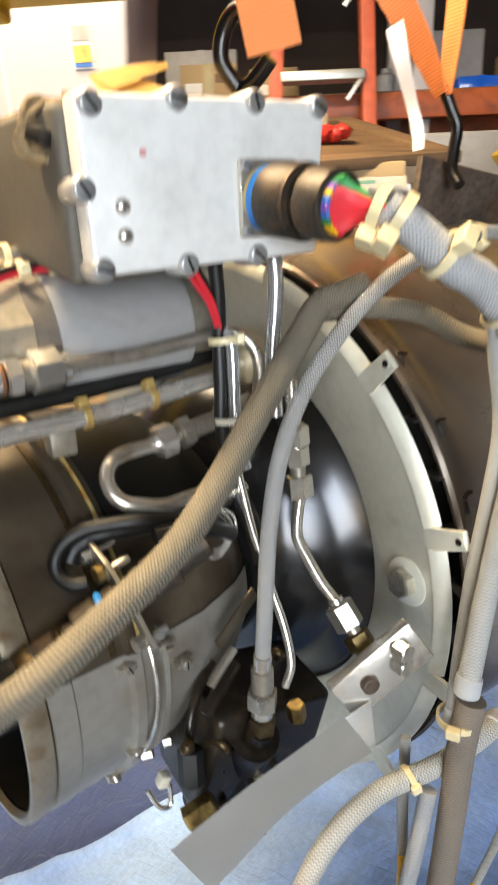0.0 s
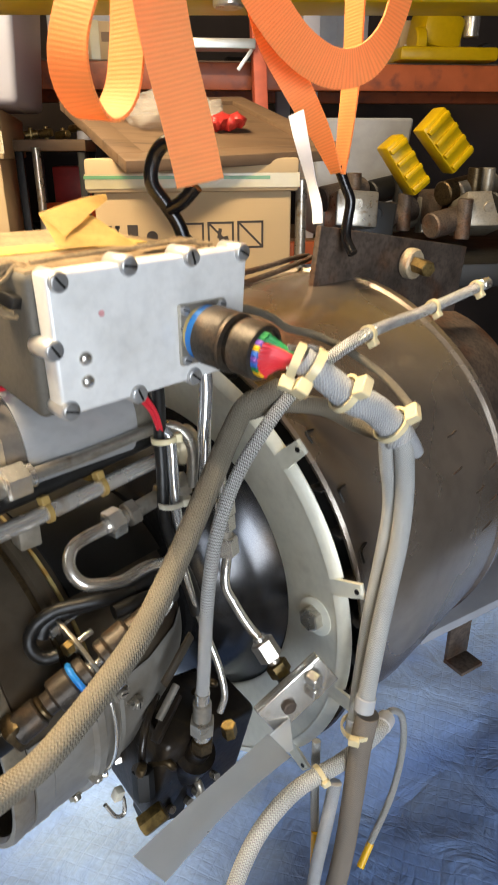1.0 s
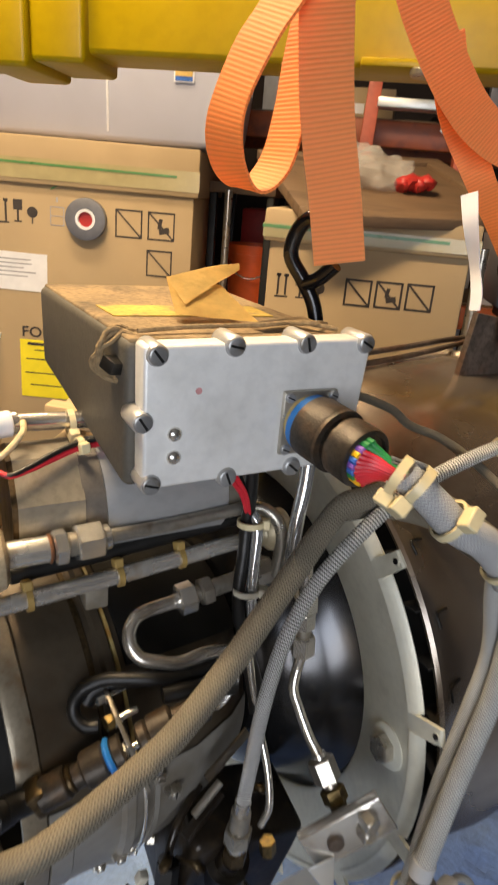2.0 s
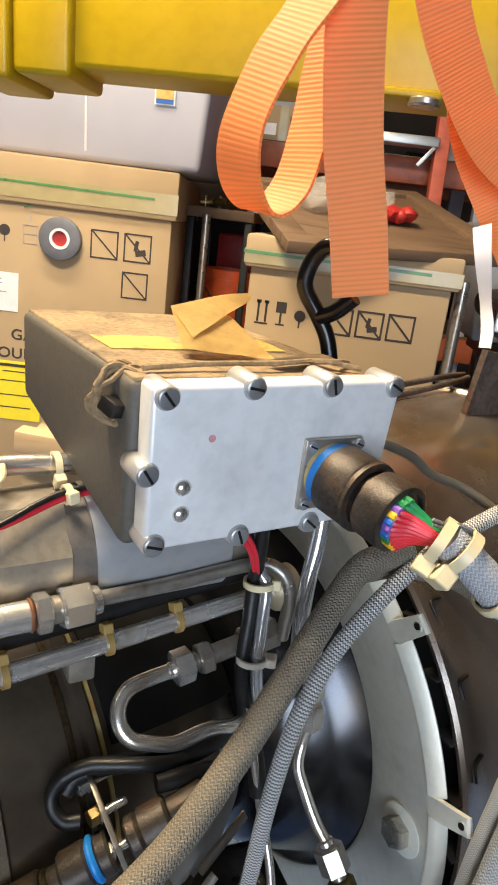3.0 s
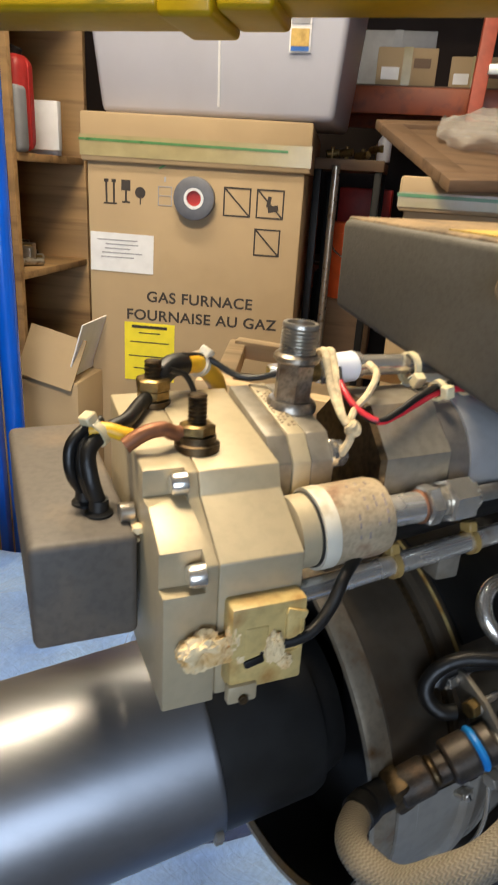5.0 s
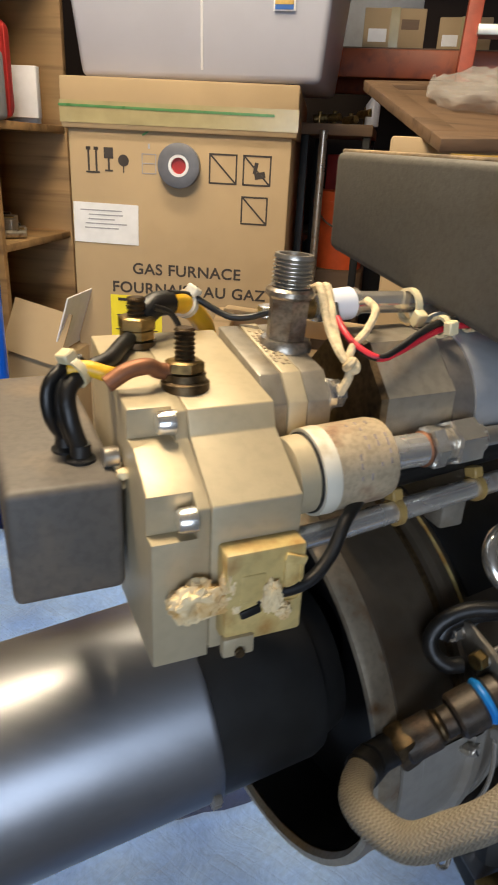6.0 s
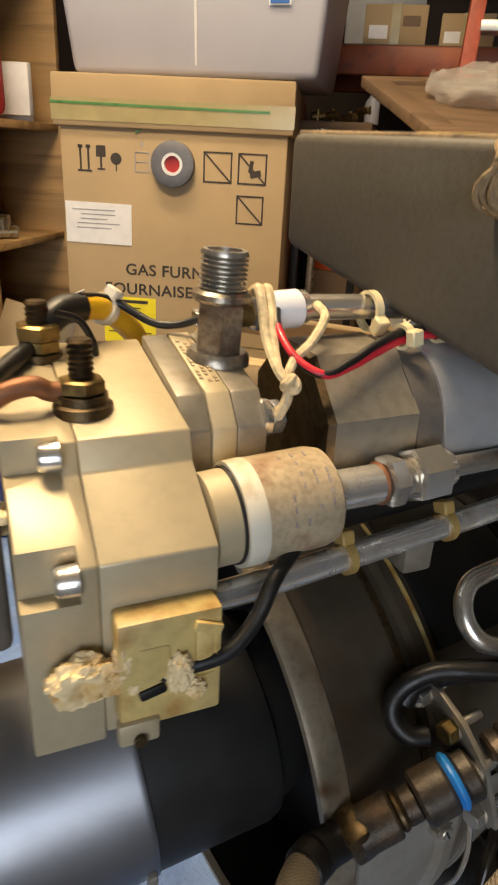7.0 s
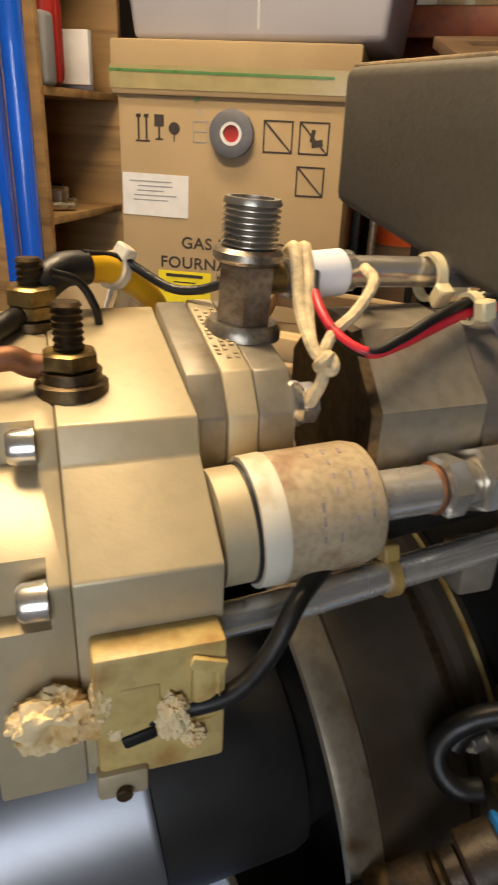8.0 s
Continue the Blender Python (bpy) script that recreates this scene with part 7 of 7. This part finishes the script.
hull(bm, (((-0.855, 1.84, 1.409), (-0.26, 1.84, 1.409), (-0.26, 2.25, 1.409), (-0.855, 2.25, 1.409)), ((-0.90, 1.80, 1.83), (-0.225, 1.80, 1.83), (-0.225, 2.29, 1.83), (-0.90, 2.29, 1.83))), 0.016)
part("bin", bm, "tote", tt)
part("lid", box(B(), (-0.562, 2.045, 1.845), (0.72, 0.53, 0.03), bevel=0.008), "tote", tt)
part("mould_seam", box(B(), (-0.545, 1.819, 1.62), (0.006, 0.004, 0.38), (5.5, 0, 0), 0.001), "paper", tt)
lb2 = part("sticker", box(B(), (-0.352, 1.816, 1.60), (0.05, 0.001, 0.1), (5.5, 0, 0)), "paper", tt, "printed sticker")
part("print_block", box(B(), (-0.352, 1.8155, 1.58), (0.042, 0.001, 0.035), (5.5, 0, 0)), "kraft", lb2)
part("print_block", box(B(), (-0.352, 1.8185, 1.558), (0.042, 0.001, 0.01), (5.5, 0, 0)), "cablue", lb2)
part("print_block", box(B(), (-0.352, 1.8115, 1.622), (0.042, 0.001, 0.03), (5.5, 0, 0)), "greyink", lb2)
# wooden frame and plastic film on the second carton
fr_ = thing("wooden_frame", "old brown wooden frame lying on the carton lid", "frame", (0.12, 1.65, 1.36))
FX = pose(0.14, 1.61, 1.352, 14, 2, 0) @ pose(0, 0, 0, 0, 0, 18)
for c, s in (((0, -0.235, 0), (0.46, 0.05, 0.022)), ((0, 0.235, 0), (0.46, 0.05, 0.022)), ((-0.205, 0, 0), (0.05, 0.42, 0.022)), ((0.205, 0, 0), (0.05, 0.42, 0.022))):
    part("rail", box(B(), c, s, bevel=0.003), "darkwood", fr_, "", FX)
part("panel", box(B(), (0, 0, -0.004), (0.36, 0.42, 0.01), bevel=0.001), "darkwood", fr_, "", FX)
solo("flat_carton", box(B(), (0.14, 1.74, 1.322), (0.26, 0.18, 0.054), bevel=0.004), "card", "flat cardboard box propping the wooden frame", "carton")
bm = B()
bmesh.ops.create_icosphere(bm, subdivisions=4, radius=1.0, matrix=pose(0.09, 1.66, 1.388, 14, 0, 15) @ Matrix.Diagonal((0.11, 0.13, 0.03, 1)))
for v in bm.verts:
    v.co += Vector((0.3, 0.3, 1)) * 0.026 * noise.noise(v.co * 17) + Vector((0.5, 0.5, 0.8)) * 0.014 * noise.noise(v.co * 45)
solo("plastic_film", bm, "film", "crumpled clear plastic film on the wooden frame", "plastic film", smooth=False)
bm = B()
for k in range(4):
    bmesh.ops.create_icosphere(bm, subdivisions=2, radius=0.02, matrix=pose(0.18 + 0.016 * k, 1.58, 1.36 + 0.006 * (k % 2)) @ Matrix.Diagonal((1, 1.6, 0.8, 1)))
for v in bm.verts:
    v.co += Vector((0.4, 0.4, 0.6)) * 0.014 * noise.noise(v.co * 60)
solo("red_rag", bm, "redpaint", "crumpled red rag beside the plastic film", "rag")
# black tubular stand between and beside the cartons
for x, y, z1_ in ((-0.262, 2.04, 1.32), (0.335, 1.42, 1.255)):
    sd = thing("tube_stand", "thin black and chrome tubular stand", "stand", (x, y, 0))
    part("post", rod(B(), (x, y, 0), (x, y, z1_), 0.011, 14), "dullsteel", sd)
    part("foot", rod(B(), (x - 0.12, y, 0.012), (x + 0.12, y, 0.012), 0.011, 12), "black", sd)
# small side table with brass parts
tb = thing("side_table", "small dark side table between the cartons", "table", (-0.24, 2.3, 0))
part("top", box(B(), (-0.235, 2.3, 1.325), (0.2, 0.4, 0.03), bevel=0.004), "darkwood", tb)
for x, y in ((-0.32, 2.12), (-0.15, 2.12), (-0.32, 2.48), (-0.15, 2.48)):
    part("leg", box(B(), (x, y, 0.655), (0.022, 0.022, 1.31), bevel=0.002), "black", tb)
for i, (x, z_) in enumerate(((-0.29, 1.352), (-0.25, 1.356), (-0.205, 1.352), (-0.165, 1.37))):
    bm = B()
    rod(bm, (x - 0.018, 2.17 + 0.02 * i, z_), (x + 0.018, 2.18, z_ + 0.004), 0.011, 12)
    rod(bm, (x, 2.17 + 0.02 * i, 1.341), (x, 2.17 + 0.02 * i, z_ + 0.02), 0.006, 10)
    solo("brass_fitting", bm, "brass", "loose brass pipe fitting on the side table", "pipe fitting", group="brass fittings")
bm = B()
turned(bm, (-0.145, 2.2, 1.34), (-0.145, 2.2, 1.43), [(0, 0), (0, 0.02), (0.6, 0.02), (0.8, 0.008), (1, 0.008), (1, 0)], 18)
solo("white_bottle", bm, "tote", "small white plastic bottle on the side table", "bottle")
for z_, w_ in ((1.05, 0.2), (1.2, 0.18)):
    solo("red_crate", box(B(), (-0.2, 2.62, z_), (w_, 0.2, 0.13), bevel=0.006), "redpaint", "red tool case behind the side table", "tool case", group="tool cases")
solo("tool_cabinet", box(B(), (-0.2, 2.66, 0.49), (0.3, 0.3, 0.98), bevel=0.006), "black", "dark cabinet under the tool cases", "cabinet")
bk_ = thing("bucket", "orange plastic bucket beside the carton", "bucket", (-0.19, 2.3, 0.93))
part("pail", turned(B(), (-0.21, 2.32, 0.93), (-0.21, 2.32, 1.16), [(0, 0), (0, 0.075), (0.82, 0.088), (0.82, 0.093), (0.88, 0.093), (0.88, 0.089), (0.97, 0.09), (1, 0.09), (1, 0.086), (0.05, 0.073), (0.05, 0)], 36), "bucket", bk_)
part("bail", pipe(B(), [(-0.3, 2.32, 1.13), (-0.26, 2.23, 1.08), (-0.21, 2.215, 1.06), (-0.16, 2.23, 1.08), (-0.12, 2.32, 1.13)], 0.003, 8, 5), "steel", bk_)
solo("stool", box(B(), (-0.21, 2.32, 0.465), (0.17, 0.17, 0.93), bevel=0.01), "darkwood", "dark wooden stool under the bucket", "stool")

# ---- racks behind ----
rk = thing("storage_rack", "orange steel storage rack full of boxes", "rack", (0.6, 2.85, 0))
for x in (-0.95, 0.62, 2.1):
    for y in (2.68, 3.2):
        part("upright", box(B(), (x, y, 1.3), (0.06, 0.05, 2.6), bevel=0.004), "tote" if x > 0.5 else "beam", rk)
for z_ in (1.545, 0.95, 2.25):
    for y in (2.63, 3.23):
        part("beam", box(B(), (0.58, y, z_), (3.1, 0.045, 0.085), bevel=0.006), "beam", rk)
    part("deck", box(B(), (0.58, 2.93, z_ + 0.045), (3.08, 0.56, 0.012)), "darkwood", rk)


def stored_box(x, y, z, w, d, h, mt, label, rot=0.0):
    ob_ = thing("storage_box", label, "box", (x, y, z), group="boxes on the rack")
    F = pose(x, y, z, 0, 0, rot)
    part("body", box(B(), (0, 0, h / 2), (w, d, h), bevel=0.004), mt, ob_, "", F)
    part("tape", box(B(), (0, -0.0005, h / 2), (0.03, d + 0.003, h + 0.003)), "tapeclear" if mt == "card" else mt, ob_, "", F)
    if mt == "card":
        part("label", box(B(), (-w * 0.27, -d / 2 - 0.001, h * 0.32), (w * 0.3, 0.001, h * 0.33)), "paper", ob_, "", F)
        part("print", box(B(), (w * 0.25, -d / 2 - 0.001, h * 0.6), (w * 0.28, 0.001, h * 0.25)), "darkwood", ob_, "", F)
    return ob_


ZT = 1.597
stored_box(-0.125, 2.78, ZT, 0.2, 0.2, 0.115, "card", "brown cardboard box with a white label on the rack", 2)
stored_box(0.115, 2.82, ZT, 0.17, 0.2, 0.1, "card", "brown cardboard box with a white label on the rack", -4)
stored_box(-0.17, 3.08, ZT, 0.28, 0.2, 0.22, "greytote", "grey plastic tote on the rack")
stored_box(-0.42, 2.8, ZT, 0.12, 0.2, 0.07, "darkwood", "dark olive tin on the rack")
stored_box(0.85, 2.85, ZT, 0.16, 0.2, 0.05, "blueplastic", "flat blue plastic case on the rack")
stored_box(0.8, 3.05, ZT, 0.22, 0.2, 0.24, "greytote", "grey plastic tote on the rack")
stored_box(1.1, 2.9, ZT, 0.24, 0.25, 0.15, "card", "brown cardboard box on the rack")
rn = random.Random(7)
for k in range(34):
    x = -0.8 + 2.6 * rn.random()
    z_ = rn.choice((ZT, 0.997, 0.997, 2.302))
    if z_ == ZT and -0.3 < x < 0.25:
        x = 0.25 + 0.3 * rn.random()
    y = 2.75 + 0.35 * rn.random()
    bm = B()
    kind_ = rn.random()
    if kind_ < 0.45:
        turned(bm, (x, y, z_), (x, y, z_ + 0.06 + 0.09 * rn.random()), [(0, 0), (0, 0.035), (0.75, 0.035), (0.85, 0.02), (1, 0.018), (1, 0)], 16)
        solo("jar", bm, rn.choice(("dullsteel", "greytote", "redpaint", "tiewhite", "darkbrass")), "small used can on the rack shelf", "can", group="cans on the rack")
    elif kind_ < 0.8:
        box(bm, (x, y, z_ + 0.035), (0.12 * (0.5 + rn.random()), 0.14, 0.07), (0, 0, 40 * rn.random() - 20), 0.004)
        solo("parts_tray", bm, rn.choice(("greytote", "black", "darkwood", "bucket", "card")), "shallow tray of small parts on the rack", "tray", group="trays on the rack")
    else:
        rod(bm, (x - 0.07, y, z_ + 0.03), (x + 0.08, y + 0.04, z_ + 0.03), 0.03, 16)
        rod(bm, (x + 0.02, y - 0.05, z_ + 0.03), (x + 0.02, y + 0.05, z_ + 0.03), 0.024, 14)
        solo("machine_part", bm, rn.choice(("dullsteel", "black", "darkbrass")), "oily machine part on the rack", "machine part", group="machine parts")
# stepladder
ld = thing("stepladder", "stepladder with orange stiles and aluminium treads", "ladder", (0.3, 2.45, 0))
for x0_, x1_ in ((0.05, 0.13), (0.47, 0.395)):
    part("stile", hull8(((x0_ - 0.022, 2.38, 0), (x0_ + 0.022, 2.38, 0), (x0_ + 0.022, 2.45, 0), (x0_ - 0.022, 2.45, 0), (x1_ - 0.022, 2.52, 2.1), (x1_ + 0.022, 2.52, 2.1), (x1_ + 0.022, 2.58, 2.1), (x1_ - 0.022, 2.58, 2.1)), 0.003), "ladder", ld)
for k in range(7):
    z_ = 0.28 + 0.2675 * k - 0.003
    f = z_ / 2.1
    xa, xb, yy = 0.05 + 0.08 * f, 0.47 - 0.075 * f, 2.40 + 0.14 * f
    part("tread", box(B(), ((xa + xb) / 2, yy, z_ + 0.01), (xb - xa - 0.03, 0.08, 0.03), bevel=0.004), "step", ld)
    part("brace", box(B(), (xb - 0.05, yy - 0.035, z_ - 0.035), (0.012, 0.004, 0.075), (0, 38, 0), 0.001), "step", ld)
# right-hand clutter: grey tote, yellow tool parts, engine oddments on a bench
cb_ = thing("parts_bench", "dark bench piled with machine parts", "bench", (0.95, 1.75, 0))
part("top", box(B(), (1.1, 1.8, 1.06), (1.1, 0.8, 0.05), bevel=0.004), "black", cb_)
for x, y in ((0.6, 1.45), (1.6, 1.45), (0.6, 2.15), (1.6, 2.15)):
    part("leg", box(B(), (x, y, 0.515), (0.06, 0.06, 1.03), bevel=0.003), "black", cb_)
gt_ = thing("plastic_tote", "open grey plastic tote with rags on the bench", "tote", (0.62, 2.02, 1.09))
part("bin", hull(B(), (((0.49, 1.9, 1.087), (0.7, 1.9, 1.087), (0.7, 2.15, 1.087), (0.49, 2.15, 1.087)), ((0.46, 1.88, 1.385), (0.73, 1.88, 1.385), (0.73, 2.17, 1.385), (0.46, 2.17, 1.385))), 0.01), "greytote", gt_)
for k, (c, s, r_) in enumerate((((0.705, 1.62, 1.325), (0.13, 0.05, 0.07), (0, 45, 10)), ((0.615, 1.62, 1.275), (0.13, 0.06, 0.05), (0, 52, 5)))):
    yp = thing("yellow_bracket", "yellow painted ribbed tool part leaning on the bench clutter", "machine part", c, group="yellow parts")
    part("plate", box(B(), c, s, r_, 0.006), "paint", yp)
    for i in range(4):
        m4 = pose(*c, *r_)
        part("rib", box(B(), tuple(m4 @ Vector((-0.05 + 0.033 * i, -s[1] / 2 - 0.003, 0))), (0.012, 0.012, s[2] * 0.9), r_, 0.002), "paint", yp)
ym = thing("yellow_machine", "yellow painted machine head on the rack", "machine", (1.1, 2.75, ZT))
part("base", box(B(), (1.1, 2.68, ZT + 0.022), (0.36, 0.2, 0.044), bevel=0.01), "paint", ym)
part("flange", rod(B(), (0.98, 2.64, ZT + 0.06), (1.02, 2.64, ZT + 0.06), 0.05, 20), "paint", ym)
part("knob", rod(B(), (1.24, 2.6, ZT + 0.03), (1.24, 2.64, ZT + 0.03), 0.028, 16), "black", ym)
part("head", box(B(), (1.08, 2.69, ZT + 0.1), (0.16, 0.14, 0.12), (0, 12, 8), bevel=0.025), "paint", ym)
part("shaft", rod(B(), (1.2, 2.66, ZT + 0.08), (1.2, 2.66, ZT + 0.22), 0.03, 20), "steel", ym)
rn = random.Random(11)
for k in range(26):
    x, y = 0.5 + 0.75 * rn.random(), 1.5 + 0.35 * rn.random()
    z_ = 1.085 + 0.1 * rn.random()
    bm = B()
    if rn.random() < 0.5:
        rod(bm, (x - 0.06, y, z_ + 0.03), (x + 0.06, y + 0.05, z_ + 0.05), 0.03, 16)
        rod(bm, (x + 0.02, y, z_), (x + 0.02, y, z_ + 0.09), 0.018, 14)
    else:
        box(bm, (x, y, z_ + 0.04), (0.12, 0.1, 0.08), (20 * rn.random(), 20 * rn.random(), 90 * rn.random()), 0.006)
        rod(bm, (x, y - 0.06, z_ + 0.06), (x, y + 0.06, z_ + 0.06), 0.014, 12)
    solo("machine_part", bm, rn.choice(("rusty", "dullsteel", "darkbrass", "black", "greycase", "card")), "oily used machine part heaped on the bench", "machine part", group="machine parts")
# left-hand side: bookcase, red cans, blue post, open carton
bc = thing("bookcase", "open wooden bookcase with tins and tools", "bookcase", (-1.2, 1.87, 0))
for y in (1.675, 2.075):
    part("side", box(B(), (-1.19, y, 0.85), (0.36, 0.02, 1.7), bevel=0.002), "board", bc)
part("back", box(B(), (-1.376, 1.875, 0.85), (0.012, 0.378, 1.7)), "darkwood", bc)
for z_ in (0.1, 0.55, 1.0, 1.29, 1.69):
    part("shelf", box(B(), (-1.191, 1.875, z_), (0.352, 0.378, 0.02), bevel=0.002), "board", bc)
rc = thing("jerrycan", "dented red metal jerrycan standing in the bookcase", "jerrycan", (-1.12, 1.78, 1.302))
part("body", box(B(), (-1.12, 1.78, 1.413), (0.2, 0.085, 0.222), bevel=0.03, seg=4), "redpaint", rc)
part("rib", box(B(), (-1.12, 1.78, 1.41), (0.205, 0.012, 0.2), bevel=0.004), "redpaint", rc)
part("handle", pipe(B(), [(-1.17, 1.78, 1.515), (-1.165, 1.78, 1.55), (-1.11, 1.78, 1.555), (-1.1, 1.78, 1.52)], 0.009, 8, 4), "redpaint", rc)
part("cap", rod(B(), (-1.06, 1.78, 1.515), (-1.05, 1.78, 1.54), 0.016, 14), "black", rc)
solo("grey_tin", box(B(), (-1.03, 1.72, 1.375), (0.05, 0.05, 0.15), bevel=0.012, seg=3), "greytote", "narrow grey tin beside the jerrycan", "tin")
for k in range(5):
    rn = random.Random(70 + k)
    solo("paper_packet", box(B(), (-1.05 - 0.02 * k, 1.9 + 0.035 * k, 1.30 + 0.055 + 0.02 * rn.random()), (0.09, 0.024, 0.11 + 0.04 * rn.random()), (0, 0, 10 * rn.random()), 0.002), rn.choice(("paper", "tiewhite", "greytote")), "white paper packet standing on the bookcase shelf", "packet", group="packets")
rn = random.Random(5)
for k in range(10):
    x, z_ = -1.06 - 0.2 * rn.random(), rn.choice((1.01, 0.56, 1.01, 0.11))
    y = 1.75 + 0.25 * rn.random()
    bm = B()
    rod(bm, (x, y - 0.03, z_ + 0.012), (x + 0.05, y + 0.03, z_ + 0.012), 0.011, 10)
    box(bm, (x, y + 0.02, z_ + 0.025), (0.05, 0.04, 0.05), (0, 0, 30 * rn.random()), 0.004)
    solo("machine_part", bm, rn.choice(("dullsteel", "brass", "black")), "small tool on the bookcase shelf", "tool", group="tools on the bookcase")
bp_ = thing("blue_post", "glossy blue enamelled steel post", "post", (-0.955, 1.5, 0))
part("tube", rod(B(), (-0.955, 1.5, 0), (-0.955, 1.5, 2.3), 0.024, 24), "blueplastic", bp_)
part("rail", box(B(), (-1.02, 1.52, 1.15), (0.025, 0.025, 2.3), bevel=0.004), "blueplastic", bp_)
part("base", box(B(), (-0.98, 1.5, 0.01), (0.2, 0.2, 0.02), bevel=0.003), "blueplastic", bp_)
oc = thing("open_carton", "open cardboard box with its flaps up", "carton", (-0.99, 1.72, 0.3))
part("body", box(B(), (-0.98, 1.74, 0.52), (0.26, 0.2, 0.44), bevel=0.004), "card", oc)
part("flap", box(B(), (-0.93, 1.655, 0.8), (0.16, 0.004, 0.14), (-20, 12, 0)), "card", oc)
part("flap", box(B(), (-0.86, 1.74, 0.82), (0.004, 0.18, 0.16), (0, 18, 0)), "paper", oc)
solo("plinth", box(B(), (-0.98, 1.75, 0.15), (0.3, 0.24, 0.298), bevel=0.005), "darkwood", "dark wooden plinth under the open carton", "plinth")
# pale timber crate top beside the engine
cr = thing("timber_crate", "pale timber crate frame behind the engine", "crate", (-0.15, 0.92, 0.75))
part("board", box(B(), (-0.105, 0.93, 0.99), (0.42, 0.03, 0.03), (0, 3, 0), 0.003), "wood", cr)
part("board", box(B(), (-0.11, 1.18, 0.99), (0.42, 0.03, 0.03), (0, 3, 0), 0.003), "wood", cr)
part("board", box(B(), (-0.30, 1.06, 0.995), (0.03, 0.28, 0.03), (0, 0, 8), 0.003), "wood", cr)
part("side", box(B(), (-0.11, 1.05, 0.855), (0.4, 0.24, 0.21), (0, 0, 0), 0.003), "card", cr)
